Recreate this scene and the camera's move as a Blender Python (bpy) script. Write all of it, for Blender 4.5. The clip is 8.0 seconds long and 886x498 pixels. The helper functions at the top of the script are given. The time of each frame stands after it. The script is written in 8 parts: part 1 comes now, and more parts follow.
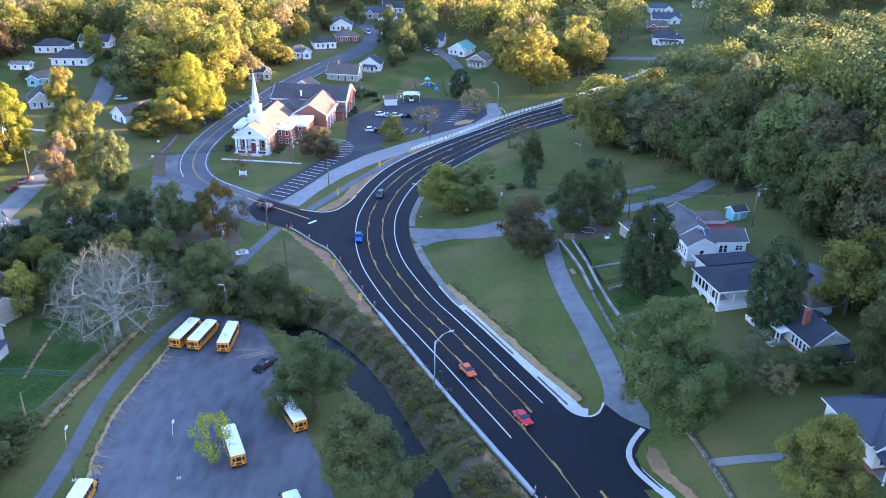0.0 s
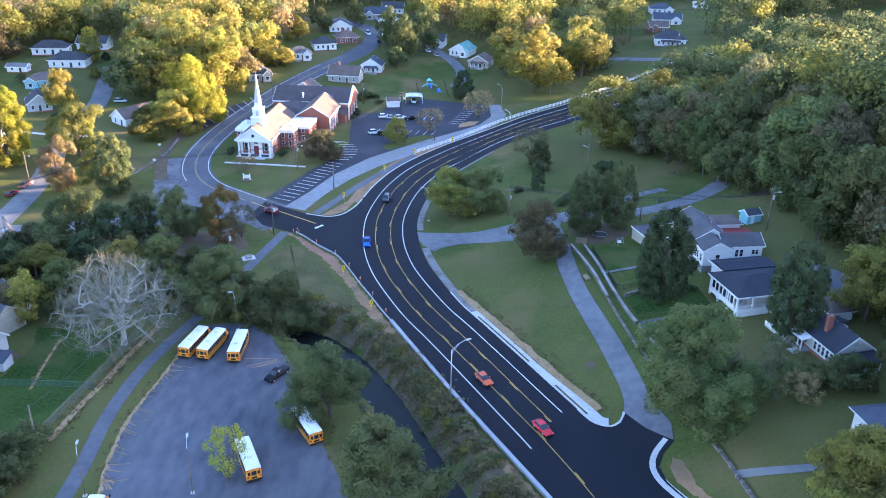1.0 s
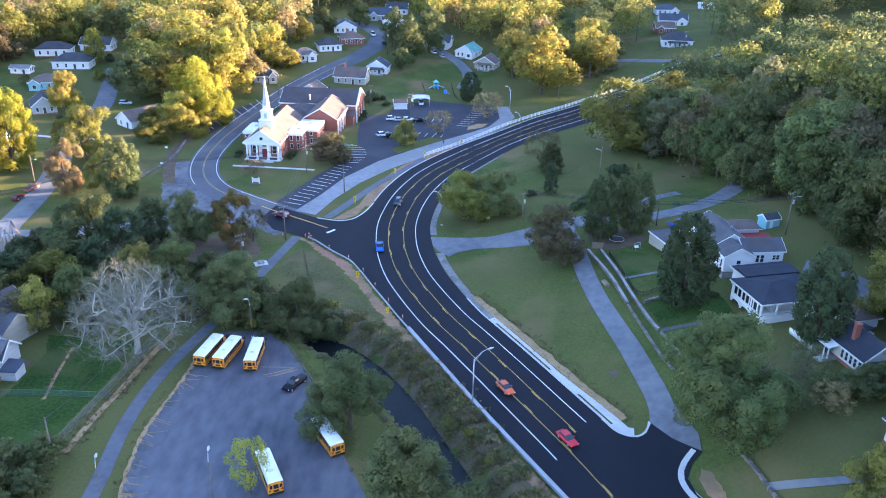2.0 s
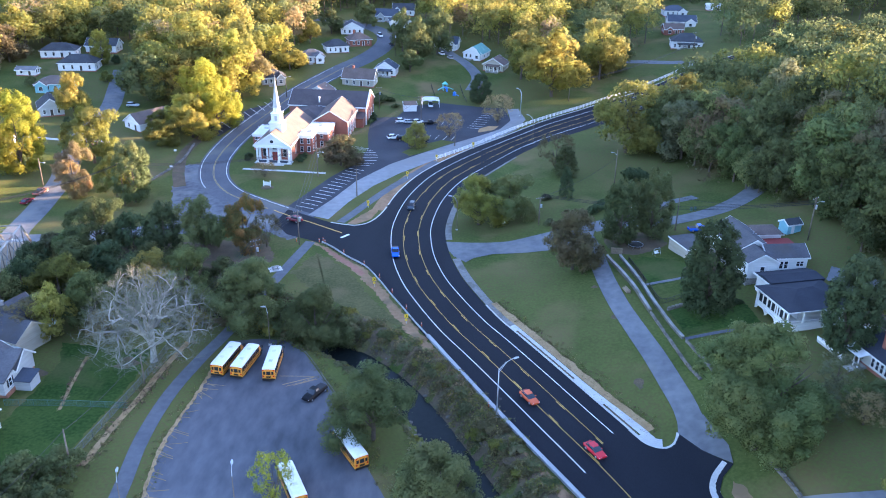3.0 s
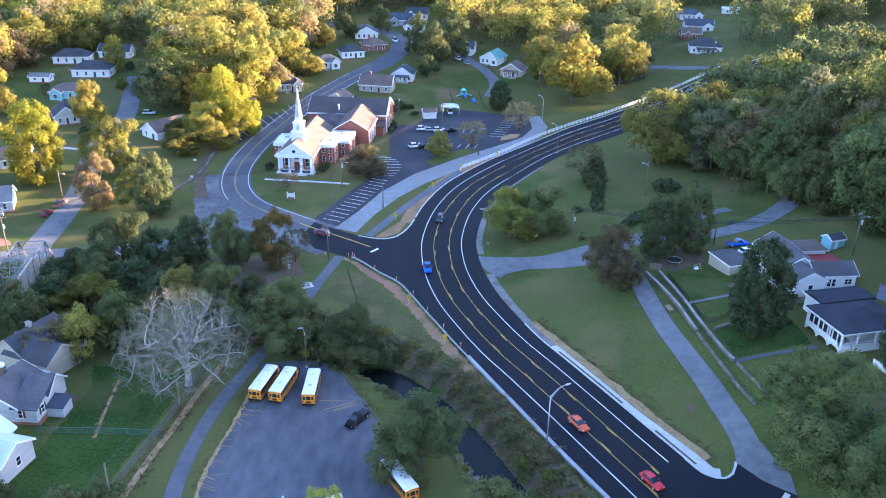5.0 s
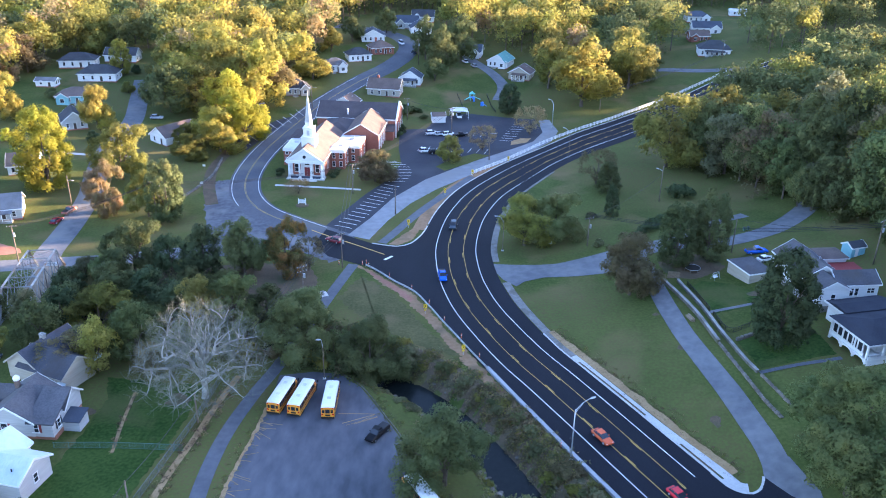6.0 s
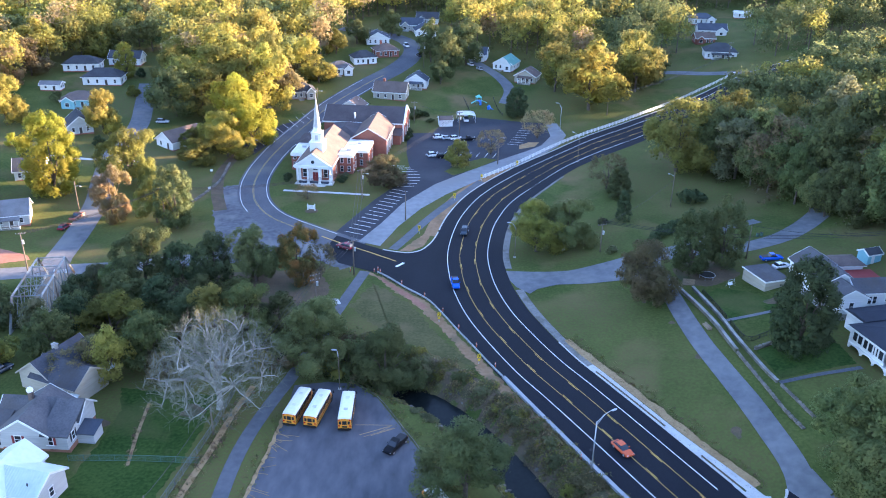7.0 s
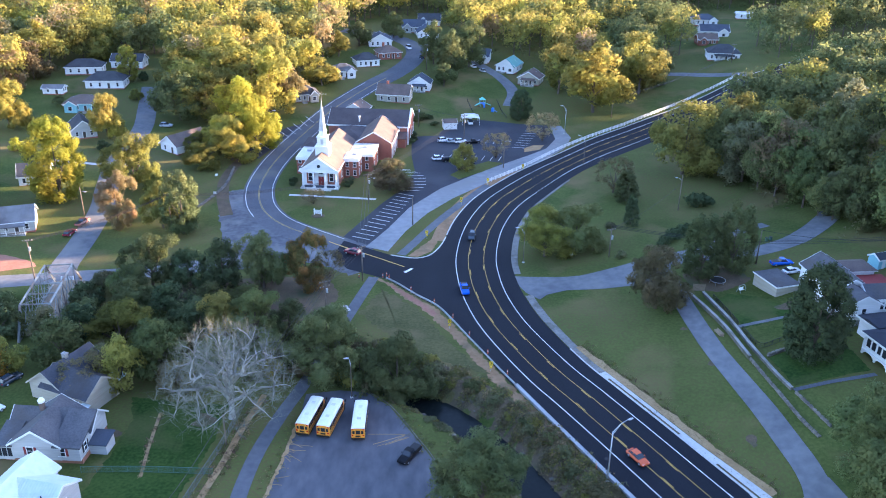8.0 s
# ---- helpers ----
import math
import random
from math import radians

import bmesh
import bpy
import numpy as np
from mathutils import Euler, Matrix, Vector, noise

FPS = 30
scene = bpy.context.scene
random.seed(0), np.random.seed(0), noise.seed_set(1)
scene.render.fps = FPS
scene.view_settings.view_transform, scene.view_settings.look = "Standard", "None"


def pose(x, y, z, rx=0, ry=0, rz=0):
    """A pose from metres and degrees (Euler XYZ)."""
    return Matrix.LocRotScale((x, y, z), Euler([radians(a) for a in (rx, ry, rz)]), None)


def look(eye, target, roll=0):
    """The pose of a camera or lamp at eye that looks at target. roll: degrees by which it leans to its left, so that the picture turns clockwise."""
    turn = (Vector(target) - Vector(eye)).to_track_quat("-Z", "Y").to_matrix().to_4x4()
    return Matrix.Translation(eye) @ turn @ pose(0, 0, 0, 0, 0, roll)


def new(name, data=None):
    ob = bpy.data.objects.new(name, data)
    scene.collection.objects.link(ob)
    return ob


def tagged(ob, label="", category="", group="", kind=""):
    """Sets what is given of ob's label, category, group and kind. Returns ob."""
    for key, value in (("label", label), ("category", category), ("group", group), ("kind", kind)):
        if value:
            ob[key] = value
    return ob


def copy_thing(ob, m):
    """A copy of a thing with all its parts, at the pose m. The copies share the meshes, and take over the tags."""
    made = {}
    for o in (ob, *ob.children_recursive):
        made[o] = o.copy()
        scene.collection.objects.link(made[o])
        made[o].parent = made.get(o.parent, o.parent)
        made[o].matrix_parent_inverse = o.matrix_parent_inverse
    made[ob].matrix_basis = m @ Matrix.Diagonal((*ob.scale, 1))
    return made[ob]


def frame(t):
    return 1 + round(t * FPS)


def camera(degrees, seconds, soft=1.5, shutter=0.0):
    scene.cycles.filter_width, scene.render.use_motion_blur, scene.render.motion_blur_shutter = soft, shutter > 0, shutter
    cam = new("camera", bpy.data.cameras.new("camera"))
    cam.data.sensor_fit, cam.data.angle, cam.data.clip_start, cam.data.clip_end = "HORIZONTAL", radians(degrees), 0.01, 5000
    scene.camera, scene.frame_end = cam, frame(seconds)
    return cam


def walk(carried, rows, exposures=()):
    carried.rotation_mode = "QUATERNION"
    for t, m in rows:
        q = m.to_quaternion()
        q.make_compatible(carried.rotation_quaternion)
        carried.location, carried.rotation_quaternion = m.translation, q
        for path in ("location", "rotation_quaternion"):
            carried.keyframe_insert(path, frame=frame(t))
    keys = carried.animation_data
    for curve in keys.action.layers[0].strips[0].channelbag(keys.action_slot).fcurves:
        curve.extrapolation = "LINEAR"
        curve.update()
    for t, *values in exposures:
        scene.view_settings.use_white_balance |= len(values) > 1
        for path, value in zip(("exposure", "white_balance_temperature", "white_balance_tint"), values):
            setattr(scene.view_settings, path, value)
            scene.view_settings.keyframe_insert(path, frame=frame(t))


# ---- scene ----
cam = camera(56.3, 8.0, soft=1.0)
PATH = [
    (0, (1.186, -1.064, 89.345), (1.135, 0.756, 88.517), 1.0),
    (0.5, (-0.979, 0.522, 89.221), (-1.022, 2.343, 88.394), 1.0),
    (1, (-3.134, 2.182, 89.041), (-3.169, 4.002, 88.214), 1.0),
    (1.5, (-5.375, 3.59, 89.053), (-5.405, 5.41, 88.226), 1.0),
    (3, (-12.199, 8.038, 89.011), (-12.224, 9.859, 88.184), 1.1),
    (3.5, (-14.285, 9.523, 89.264), (-14.31, 11.344, 88.436), 1.0),
    (4, (-16.537, 11.07, 89.358), (-16.56, 12.891, 88.531), 1.0),
    (4.5, (-18.747, 12.533, 89.883), (-18.77, 14.354, 89.055), 1.1),
    (6, (-24.802, 16.616, 91.289), (-24.824, 18.436, 90.461), 1.0),
    (6.5, (-26.649, 17.787, 91.719), (-26.67, 19.608, 90.891), 1.0),
    (7, (-28.37, 18.65, 92.186), (-28.388, 20.47, 91.358), 1.0),
    (7.5, (-29.696, 19.337, 92.833), (-29.712, 21.157, 92.003), 0.9),
    (8, (-31.25, 20.011, 93.324), (-31.262, 21.83, 92.494), 0.9),
]
walk(cam, [(t, look(eye, target, roll)) for t, eye, target, roll in PATH], [(0, 3.22, 5780, 31), (4, 3.19, 5780, 31), (8, 3.07, 5800, 31)])

# ---- light: low evening sun from the right, blue sky ----
SUN_AZ, SUN_EL = 72.0, 7.9  # degrees clockwise from +y, and up
world = bpy.data.worlds.new("sky")
scene.world = world
world.use_nodes = True
wn = world.node_tree
sky = wn.nodes.new("ShaderNodeTexSky")
sky.sky_type, sky.sun_disc = "NISHITA", False
sky.sun_elevation, sky.sun_rotation = radians(SUN_EL), radians(SUN_AZ)
sky.air_density, sky.dust_density, sky.ozone_density = 1.0, 0.6, 2.0
wn.nodes["Background"].inputs["Strength"].default_value = 0.15
wn.links.new(sky.outputs[0], wn.nodes["Background"].inputs["Color"])
sun = new("sun", bpy.data.lights.new("sun", "SUN"))
sun.data.energy, sun.data.angle, sun.data.color = 5.0, radians(0.6), (1.0, 0.75, 0.42)
sa, se = radians(SUN_AZ), radians(SUN_EL)
SUN_DIR = Vector((math.sin(sa) * math.cos(se), math.cos(sa) * math.cos(se), math.sin(se)))
sun.matrix_world = Matrix.Translation((60, 0, 120)) @ SUN_DIR.to_track_quat("Z", "Y").to_matrix().to_4x4()


# ---- materials ----
def shade(name, c1, c2, rough=0.8, fine=3.0, coarse=0.25, bump=0.15, metal=0.0, third=None, per_object=0.0, spec=0.3, stretch=None, fourth=None):
    """Two colours mixed by a fine and a coarse noise, with a fine bump; third: a stain colour."""
    m = bpy.data.materials.new(name)
    m.use_nodes = True
    nt = m.node_tree
    b = nt.nodes["Principled BSDF"]
    geo = nt.nodes.new("ShaderNodeNewGeometry")
    src = geo.outputs["Position"]
    if stretch:
        mp = nt.nodes.new("ShaderNodeMapping")
        mp.inputs["Scale"].default_value = stretch
        nt.links.new(src, mp.inputs["Vector"])
        src = mp.outputs[0]

    def nz(scale, detail=3.0):
        n = nt.nodes.new("ShaderNodeTexNoise")
        n.inputs["Scale"].default_value, n.inputs["Detail"].default_value = scale, detail
        nt.links.new(src, n.inputs["Vector"])
        return n

    def ramp(sock, lo, hi):
        r = nt.nodes.new("ShaderNodeMapRange")
        r.inputs["From Min"].default_value, r.inputs["From Max"].default_value = lo, hi
        nt.links.new(sock, r.inputs["Value"])
        return r.outputs[0]

    def mix(fac, a, b2):
        x = nt.nodes.new("ShaderNodeMix")
        x.data_type = "RGBA"
        nt.links.new(fac, x.inputs["Factor"])
        for sock, v in ((x.inputs[6], a), (x.inputs[7], b2)):
            if isinstance(v, tuple):
                sock.default_value = (*v, 1)
            else:
                nt.links.new(v, sock)
        return x.outputs[2]

    f, c = nz(fine, 4.0), nz(coarse, 5.0)
    add = nt.nodes.new("ShaderNodeMath")
    add.operation = "ADD"
    nt.links.new(f.outputs[0], add.inputs[0])
    nt.links.new(c.outputs[0], add.inputs[1])
    col = mix(ramp(add.outputs[0], 0.7, 1.3), c1, c2)
    if third:
        col = mix(ramp(nz(coarse * 0.55, 6.0).outputs[0], 0.51, 0.67), col, third)
    if fourth:
        col = mix(ramp(nz(0.021, 4.0).outputs[0], 0.40, 0.62), col, mix(ramp(f.outputs[0], 0.35, 0.65), fourth, c2))
    if per_object:
        oi = nt.nodes.new("ShaderNodeObjectInfo")
        hs = nt.nodes.new("ShaderNodeHueSaturation")
        r = nt.nodes.new("ShaderNodeMapRange")
        r.inputs["To Min"].default_value, r.inputs["To Max"].default_value = 1 - per_object, 1 + per_object
        nt.links.new(oi.outputs["Random"], r.inputs["Value"])
        nt.links.new(r.outputs[0], hs.inputs["Value"])
        nt.links.new(col, hs.inputs["Color"])
        col = hs.outputs[0]
    nt.links.new(col, b.inputs["Base Color"])
    b.inputs["Roughness"].default_value, b.inputs["Metallic"].default_value = rough, metal
    b.inputs["Specular IOR Level"].default_value = spec
    if bump:
        bp = nt.nodes.new("ShaderNodeBump")
        bp.inputs["Strength"].default_value, bp.inputs["Distance"].default_value = bump, 0.05
        nt.links.new(f.outputs[0], bp.inputs["Height"])
        nt.links.new(bp.outputs[0], b.inputs["Normal"])
    return m


def leaf(name, dark, light, tint, glow=0.3):
    """Leaves: each leaf a little different, clumps and whole trees too; thin, so light shines through."""
    m = bpy.data.materials.new(name)
    m.use_nodes = True
    nt = m.node_tree
    b = nt.nodes["Principled BSDF"]
    geo, oi = nt.nodes.new("ShaderNodeNewGeometry"), nt.nodes.new("ShaderNodeObjectInfo")
    n = nt.nodes.new("ShaderNodeTexNoise")
    n.inputs["Scale"].default_value, n.inputs["Detail"].default_value = 0.35, 2.0
    nt.links.new(geo.outputs["Position"], n.inputs["Vector"])
    n2 = nt.nodes.new("ShaderNodeTexNoise")
    n2.inputs["Scale"].default_value, n2.inputs["Detail"].default_value = 0.055, 1.0
    nt.links.new(geo.outputs["Position"], n2.inputs["Vector"])

    def mix(fac, a, c):
        x = nt.nodes.new("ShaderNodeMix")
        x.data_type = "RGBA"
        nt.links.new(fac, x.inputs["Factor"])
        for sock, v in ((x.inputs[6], a), (x.inputs[7], c)):
            if isinstance(v, tuple):
                sock.default_value = (*v, 1)
            else:
                nt.links.new(v, sock)
        return x.outputs[2]

    def rng(sock, lo, hi, a=0.0, c=1.0):
        r = nt.nodes.new("ShaderNodeMapRange")
        for k, v in zip(("From Min", "From Max", "To Min", "To Max"), (lo, hi, a, c)):
            r.inputs[k].default_value = v
        nt.links.new(sock, r.inputs["Value"])
        return r.outputs[0]

    col = mix(rng(geo.outputs["Random Per Island"], 0, 1, 0.3, 0.7), dark, light)
    col = mix(rng(n.outputs[0], 0.45, 0.75, 0.0, 0.7), col, tint)
    hs = nt.nodes.new("ShaderNodeHueSaturation")
    nt.links.new(col, hs.inputs["Color"])
    nt.links.new(rng(n2.outputs[0], 0.3, 0.7, 0.478, 0.52), hs.inputs["Hue"])
    nt.links.new(rng(oi.outputs["Random"], 0, 1, 0.74, 1.26), hs.inputs["Value"])
    nt.links.new(hs.outputs[0], b.inputs["Base Color"])
    b.inputs["Roughness"].default_value, b.inputs["Specular IOR Level"].default_value = 0.7, 0.08
    tr = nt.nodes.new("ShaderNodeBsdfTranslucent")
    nt.links.new(hs.outputs[0], tr.inputs["Color"])
    ms = nt.nodes.new("ShaderNodeMixShader")
    ms.inputs[0].default_value = glow
    nt.links.new(b.outputs[0], ms.inputs[1])
    nt.links.new(tr.outputs[0], ms.inputs[2])
    nt.links.new(ms.outputs[0], nt.nodes["Material Output"].inputs["Surface"])
    return m


GRASS = shade("grass", (0.036, 0.060, 0.012), (0.098, 0.116, 0.031), 0.95, 1.7, 0.09, 0.0, third=(0.160, 0.118, 0.054), spec=0.1, fourth=(0.112, 0.090, 0.035))
ASPHALT_NEW = shade("new_asphalt", (0.0078, 0.0094, 0.0142), (0.0130, 0.0152, 0.0210), 0.85, 6.0, 0.12, 0.03, spec=0.2, stretch=(1.0, 0.35, 1.0))
ASPHALT_OLD = shade("old_asphalt", (0.10, 0.105, 0.115), (0.17, 0.175, 0.18), 0.88, 0.6, 0.09, 0.0, third=(0.20, 0.195, 0.18))
ASPHALT_LOT = shade("lot_asphalt", (0.056, 0.059, 0.069), (0.122, 0.125, 0.139), 0.88, 0.5, 0.045, 0.0, third=(0.150, 0.147, 0.150), stretch=(1.0, 0.4, 1.0))
DRIVE_PALE = shade("pale_drive", (0.17, 0.178, 0.185), (0.25, 0.257, 0.262), 0.88, 0.5, 0.08, 0.0, third=(0.20, 0.20, 0.195))
ASPHALT_MID = shade("street_asphalt", (0.060, 0.065, 0.076), (0.108, 0.114, 0.128), 0.88, 2.0, 0.10, 0.04, third=(0.13, 0.125, 0.115))
ASPHALT_PATCHY = shade("patched_asphalt", (0.062, 0.067, 0.078), (0.150, 0.155, 0.165), 0.9, 0.7, 0.16, 0.0, third=(0.19, 0.185, 0.175))
ASPHALT_PATH = shade("path_asphalt", (0.085, 0.09, 0.10), (0.13, 0.135, 0.145), 0.88, 0.7, 0.15, 0.0)
ASPHALT_CHURCH = shade("sealed_asphalt", (0.019, 0.022, 0.031), (0.036, 0.040, 0.051), 0.8, 2.0, 0.1, 0.15, third=(0.042, 0.045, 0.053))
CONCRETE = shade("concrete", (0.42, 0.41, 0.39), (0.55, 0.54, 0.51), 0.85, 3.0, 0.3, 0.15)
CONCRETE_WORN = shade("worn_concrete", (0.135, 0.13, 0.118), (0.235, 0.225, 0.205), 0.9, 2.0, 0.4, 0.3, third=(0.11, 0.10, 0.075))
CONCRETE_OLD = shade("weathered_concrete", (0.20, 0.195, 0.18), (0.36, 0.35, 0.33), 0.9, 2.0, 0.4, 0.3, third=(0.14, 0.13, 0.11))
PAINT_WHITE = shade("road_white", (0.62, 0.62, 0.60), (0.80, 0.80, 0.78), 0.7, 4.0, 0.5, 0.0)
PAINT_YELLOW = shade("road_yellow", (0.56, 0.33, 0.07), (0.68, 0.42, 0.11), 0.7, 4.0, 0.5, 0.0)
PAINT_YELLOW_OLD = shade("worn_yellow", (0.30, 0.22, 0.08), (0.45, 0.32, 0.12), 0.8, 4.0, 0.5, 0.0)
DIRT = shade("red_dirt", (0.235, 0.128, 0.062), (0.32, 0.195, 0.105), 0.95, 1.1, 0.3, 0.2, third=(0.17, 0.115, 0.062))
# greener than the grass, and darkened for tree shade over the back gardens
LAWN = shade("darkened_green_lawn", (0.016, 0.044, 0.008), (0.056, 0.094, 0.020), 0.95, 1.7, 0.12, 0.0, third=(0.085, 0.088, 0.030), spec=0.1)
DRY_GRASS = shade("dry_grass", (0.058, 0.062, 0.022), (0.125, 0.112, 0.046), 0.95, 1.6, 0.14, 0.0, third=(0.15, 0.115, 0.058), spec=0.1)
CLAY = shade("clay", (0.27, 0.115, 0.075), (0.36, 0.17, 0.11), 0.95, 1.5, 0.3, 0.4)
STRAW = shade("straw", (0.27, 0.17, 0.08), (0.40, 0.27, 0.14), 0.95, 2.5, 0.4, 0.4, third=(0.30, 0.19, 0.09))
LITTER = shade("leaf_litter", (0.075, 0.055, 0.035), (0.14, 0.10, 0.06), 0.95, 3.0, 0.3, 0.5, third=(0.06, 0.07, 0.03))
STONE_DARK = shade("dark_mossy_stone", (0.075, 0.068, 0.055), (0.19, 0.175, 0.15), 0.95, 1.6, 0.4, 0.3, third=(0.075, 0.08, 0.045))
STONE = shade("stone", (0.10, 0.088, 0.072), (0.20, 0.18, 0.155), 0.9, 2.0, 0.4, 0.4, per_object=0.25)
WATER = shade("creek_water", (0.008, 0.011, 0.011), (0.013, 0.017, 0.016), 0.2, 1.2, 0.15, 0.03, spec=0.1)
BRICK = shade("red_brick", (0.24, 0.085, 0.06), (0.33, 0.13, 0.09), 0.85, 6.0, 0.4, 0.2)
WHITE_WALL = shade("white_siding", (0.66, 0.66, 0.64), (0.78, 0.78, 0.76), 0.6, 1.0, 0.2, 0.05, stretch=(0.4, 0.4, 5.0))
# white siding again, with the shade of surrounding trees darkened into its colour
SHADED_WHITE = shade("shaded_white_siding", (0.40, 0.40, 0.385), (0.52, 0.52, 0.50), 0.7, 1.0, 0.2, 0.05, stretch=(0.4, 0.4, 5.0))
# cream siding, darkened too for walls that lie in tree shade
CREAM_WALL = shade("cream_siding", (0.33, 0.30, 0.24), (0.43, 0.395, 0.33), 0.7, 1.0, 0.2, 0.05, stretch=(0.4, 0.4, 5.0))
CREAM_PALE = shade("pale_cream_siding", (0.56, 0.54, 0.46), (0.68, 0.65, 0.57), 0.7, 1.0, 0.2, 0.05, stretch=(0.4, 0.4, 5.0))
GREY_WALL = shade("grey_siding", (0.36, 0.37, 0.36), (0.46, 0.47, 0.46), 0.7, 1.0, 0.2, 0.05, stretch=(0.4, 0.4, 5.0))
TEAL_WALL = shade("teal_siding", (0.20, 0.45, 0.50), (0.28, 0.54, 0.58), 0.7, 1.0, 0.2, 0.05)
TRIM = shade("white_trim", (0.72, 0.72, 0.70), (0.82, 0.82, 0.80), 0.5, 2.0, 0.3, 0.0)
ROOF_DARK = shade("charcoal_shingles", (0.035, 0.037, 0.042), (0.065, 0.068, 0.074), 0.9, 5.0, 0.3, 0.3)
ROOF_NAVY = shade("slate_shingles", (0.045, 0.055, 0.075), (0.075, 0.088, 0.112), 0.9, 5.0, 0.3, 0.3)
ROOF_DEEP = shade("deep_navy_shingles", (0.022, 0.026, 0.036), (0.040, 0.045, 0.058), 0.9, 5.0, 0.3, 0.3)
ROOF_GREY = shade("grey_shingles", (0.12, 0.12, 0.125), (0.20, 0.20, 0.205), 0.9, 5.0, 0.3, 0.3, third=(0.09, 0.085, 0.085))
ROOF_WORN = shade("worn_slate_shingles", (0.065, 0.065, 0.072), (0.115, 0.113, 0.118), 0.9, 3.0, 0.3, 0.2, third=(0.085, 0.075, 0.07))
ROOF_DIM = shade("dim_slate_shingles", (0.048, 0.05, 0.06), (0.085, 0.087, 0.098), 0.9, 3.0, 0.3, 0.2, third=(0.06, 0.055, 0.055))
ROOF_BROWN = shade("brown_shingles", (0.10, 0.075, 0.065), (0.17, 0.125, 0.105), 0.9, 5.0, 0.3, 0.3)
ROOF_CHURCH = shade("church_shingles", (0.10, 0.07, 0.06), (0.16, 0.115, 0.095), 0.9, 5.0, 0.3, 0.3)
ROOF_HALL = shade("hall_shingles", (0.055, 0.045, 0.048), (0.09, 0.075, 0.076), 0.9, 5.0, 0.3, 0.3)
ROOF_METAL = shade("pale_metal_roof", (0.50, 0.58, 0.60), (0.62, 0.68, 0.69), 0.4, 1.0, 0.2, 0.0, metal=0.2)
ROOF_GREEN = shade("green_metal_roof", (0.08, 0.27, 0.25), (0.12, 0.34, 0.31), 0.45, 1.0, 0.2, 0.0)
ROOF_FLAT = shade("white_membrane", (0.58, 0.58, 0.57), (0.72, 0.72, 0.70), 0.7, 1.0, 0.3, 0.1, third=(0.42, 0.41, 0.40))
RED_PAINT = shade("red_paint", (0.22, 0.035, 0.03), (0.28, 0.05, 0.045), 0.7, 3.0, 0.4, 0.05)
WOOD = shade("weathered_wood", (0.17, 0.13, 0.09), (0.30, 0.23, 0.16), 0.9, 3.0, 0.5, 0.2, stretch=(1, 1, 6))
POLE_WOOD = shade("pole_wood", (0.12, 0.09, 0.07), (0.20, 0.16, 0.12), 0.9, 3.0, 0.5, 0.2)
BARK = shade("bark", (0.075, 0.058, 0.045), (0.14, 0.11, 0.085), 0.95, 3.0, 0.5, 0.5)
BARK_PALE = shade("pale_bark", (0.22, 0.215, 0.185), (0.40, 0.39, 0.35), 0.9, 0.8, 0.25, 0.2, third=(0.22, 0.21, 0.18))
STEEL = shade("galvanised_steel", (0.42, 0.44, 0.46), (0.54, 0.56, 0.58), 0.45, 3.0, 0.5, 0.02, metal=0.6)
TRUSS_STEEL = shade("weathered_truss_steel", (0.17, 0.19, 0.19), (0.30, 0.31, 0.30), 0.7, 1.5, 0.4, 0.1, metal=0.2, third=(0.16, 0.10, 0.07))
BLACK_METAL = shade("black_metal", (0.012, 0.012, 0.013), (0.022, 0.022, 0.023), 0.5, 3.0, 0.5, 0.0)
RUBBER = shade("rubber", (0.014, 0.014, 0.014), (0.024, 0.024, 0.024), 0.85, 5.0, 0.5, 0.05)
GLASS = shade("window_glass", (0.020, 0.024, 0.030), (0.032, 0.036, 0.044), 0.06, 0.5, 0.1, 0.0, spec=0.5)
BUS_YELLOW = shade("bus_yellow", (0.70, 0.255, 0.018), (0.78, 0.30, 0.026), 0.35, 2.0, 0.3, 0.0, spec=0.5)
BUS_WHITE = shade("bus_roof_white", (0.70, 0.71, 0.70), (0.80, 0.80, 0.78), 0.4, 2.0, 0.3, 0.0)
SIGN_YELLOW = shade("sign_yellow", (0.75, 0.47, 0.02), (0.82, 0.53, 0.03), 0.4, 2.0, 0.3, 0.0)
ORANGE = shade("traffic_orange", (0.75, 0.13, 0.03), (0.82, 0.17, 0.04), 0.5, 2.0, 0.3, 0.0)
BLUE_PLASTIC = shade("blue_plastic", (0.03, 0.16, 0.55), (0.05, 0.22, 0.65), 0.4, 2.0, 0.3, 0.0)
GREEN_PLASTIC = shade("mint_plastic", (0.12, 0.50, 0.42), (0.18, 0.58, 0.48), 0.4, 2.0, 0.3, 0.0)
TAIL_RED = shade("lamp_red", (0.5, 0.02, 0.015), (0.6, 0.03, 0.02), 0.25, 3.0, 0.5, 0.0)


def car_paint(name, c):
    return shade(name, c, tuple(v * 1.1 for v in c), 0.22, 2.0, 0.4, 0.0, spec=0.35)


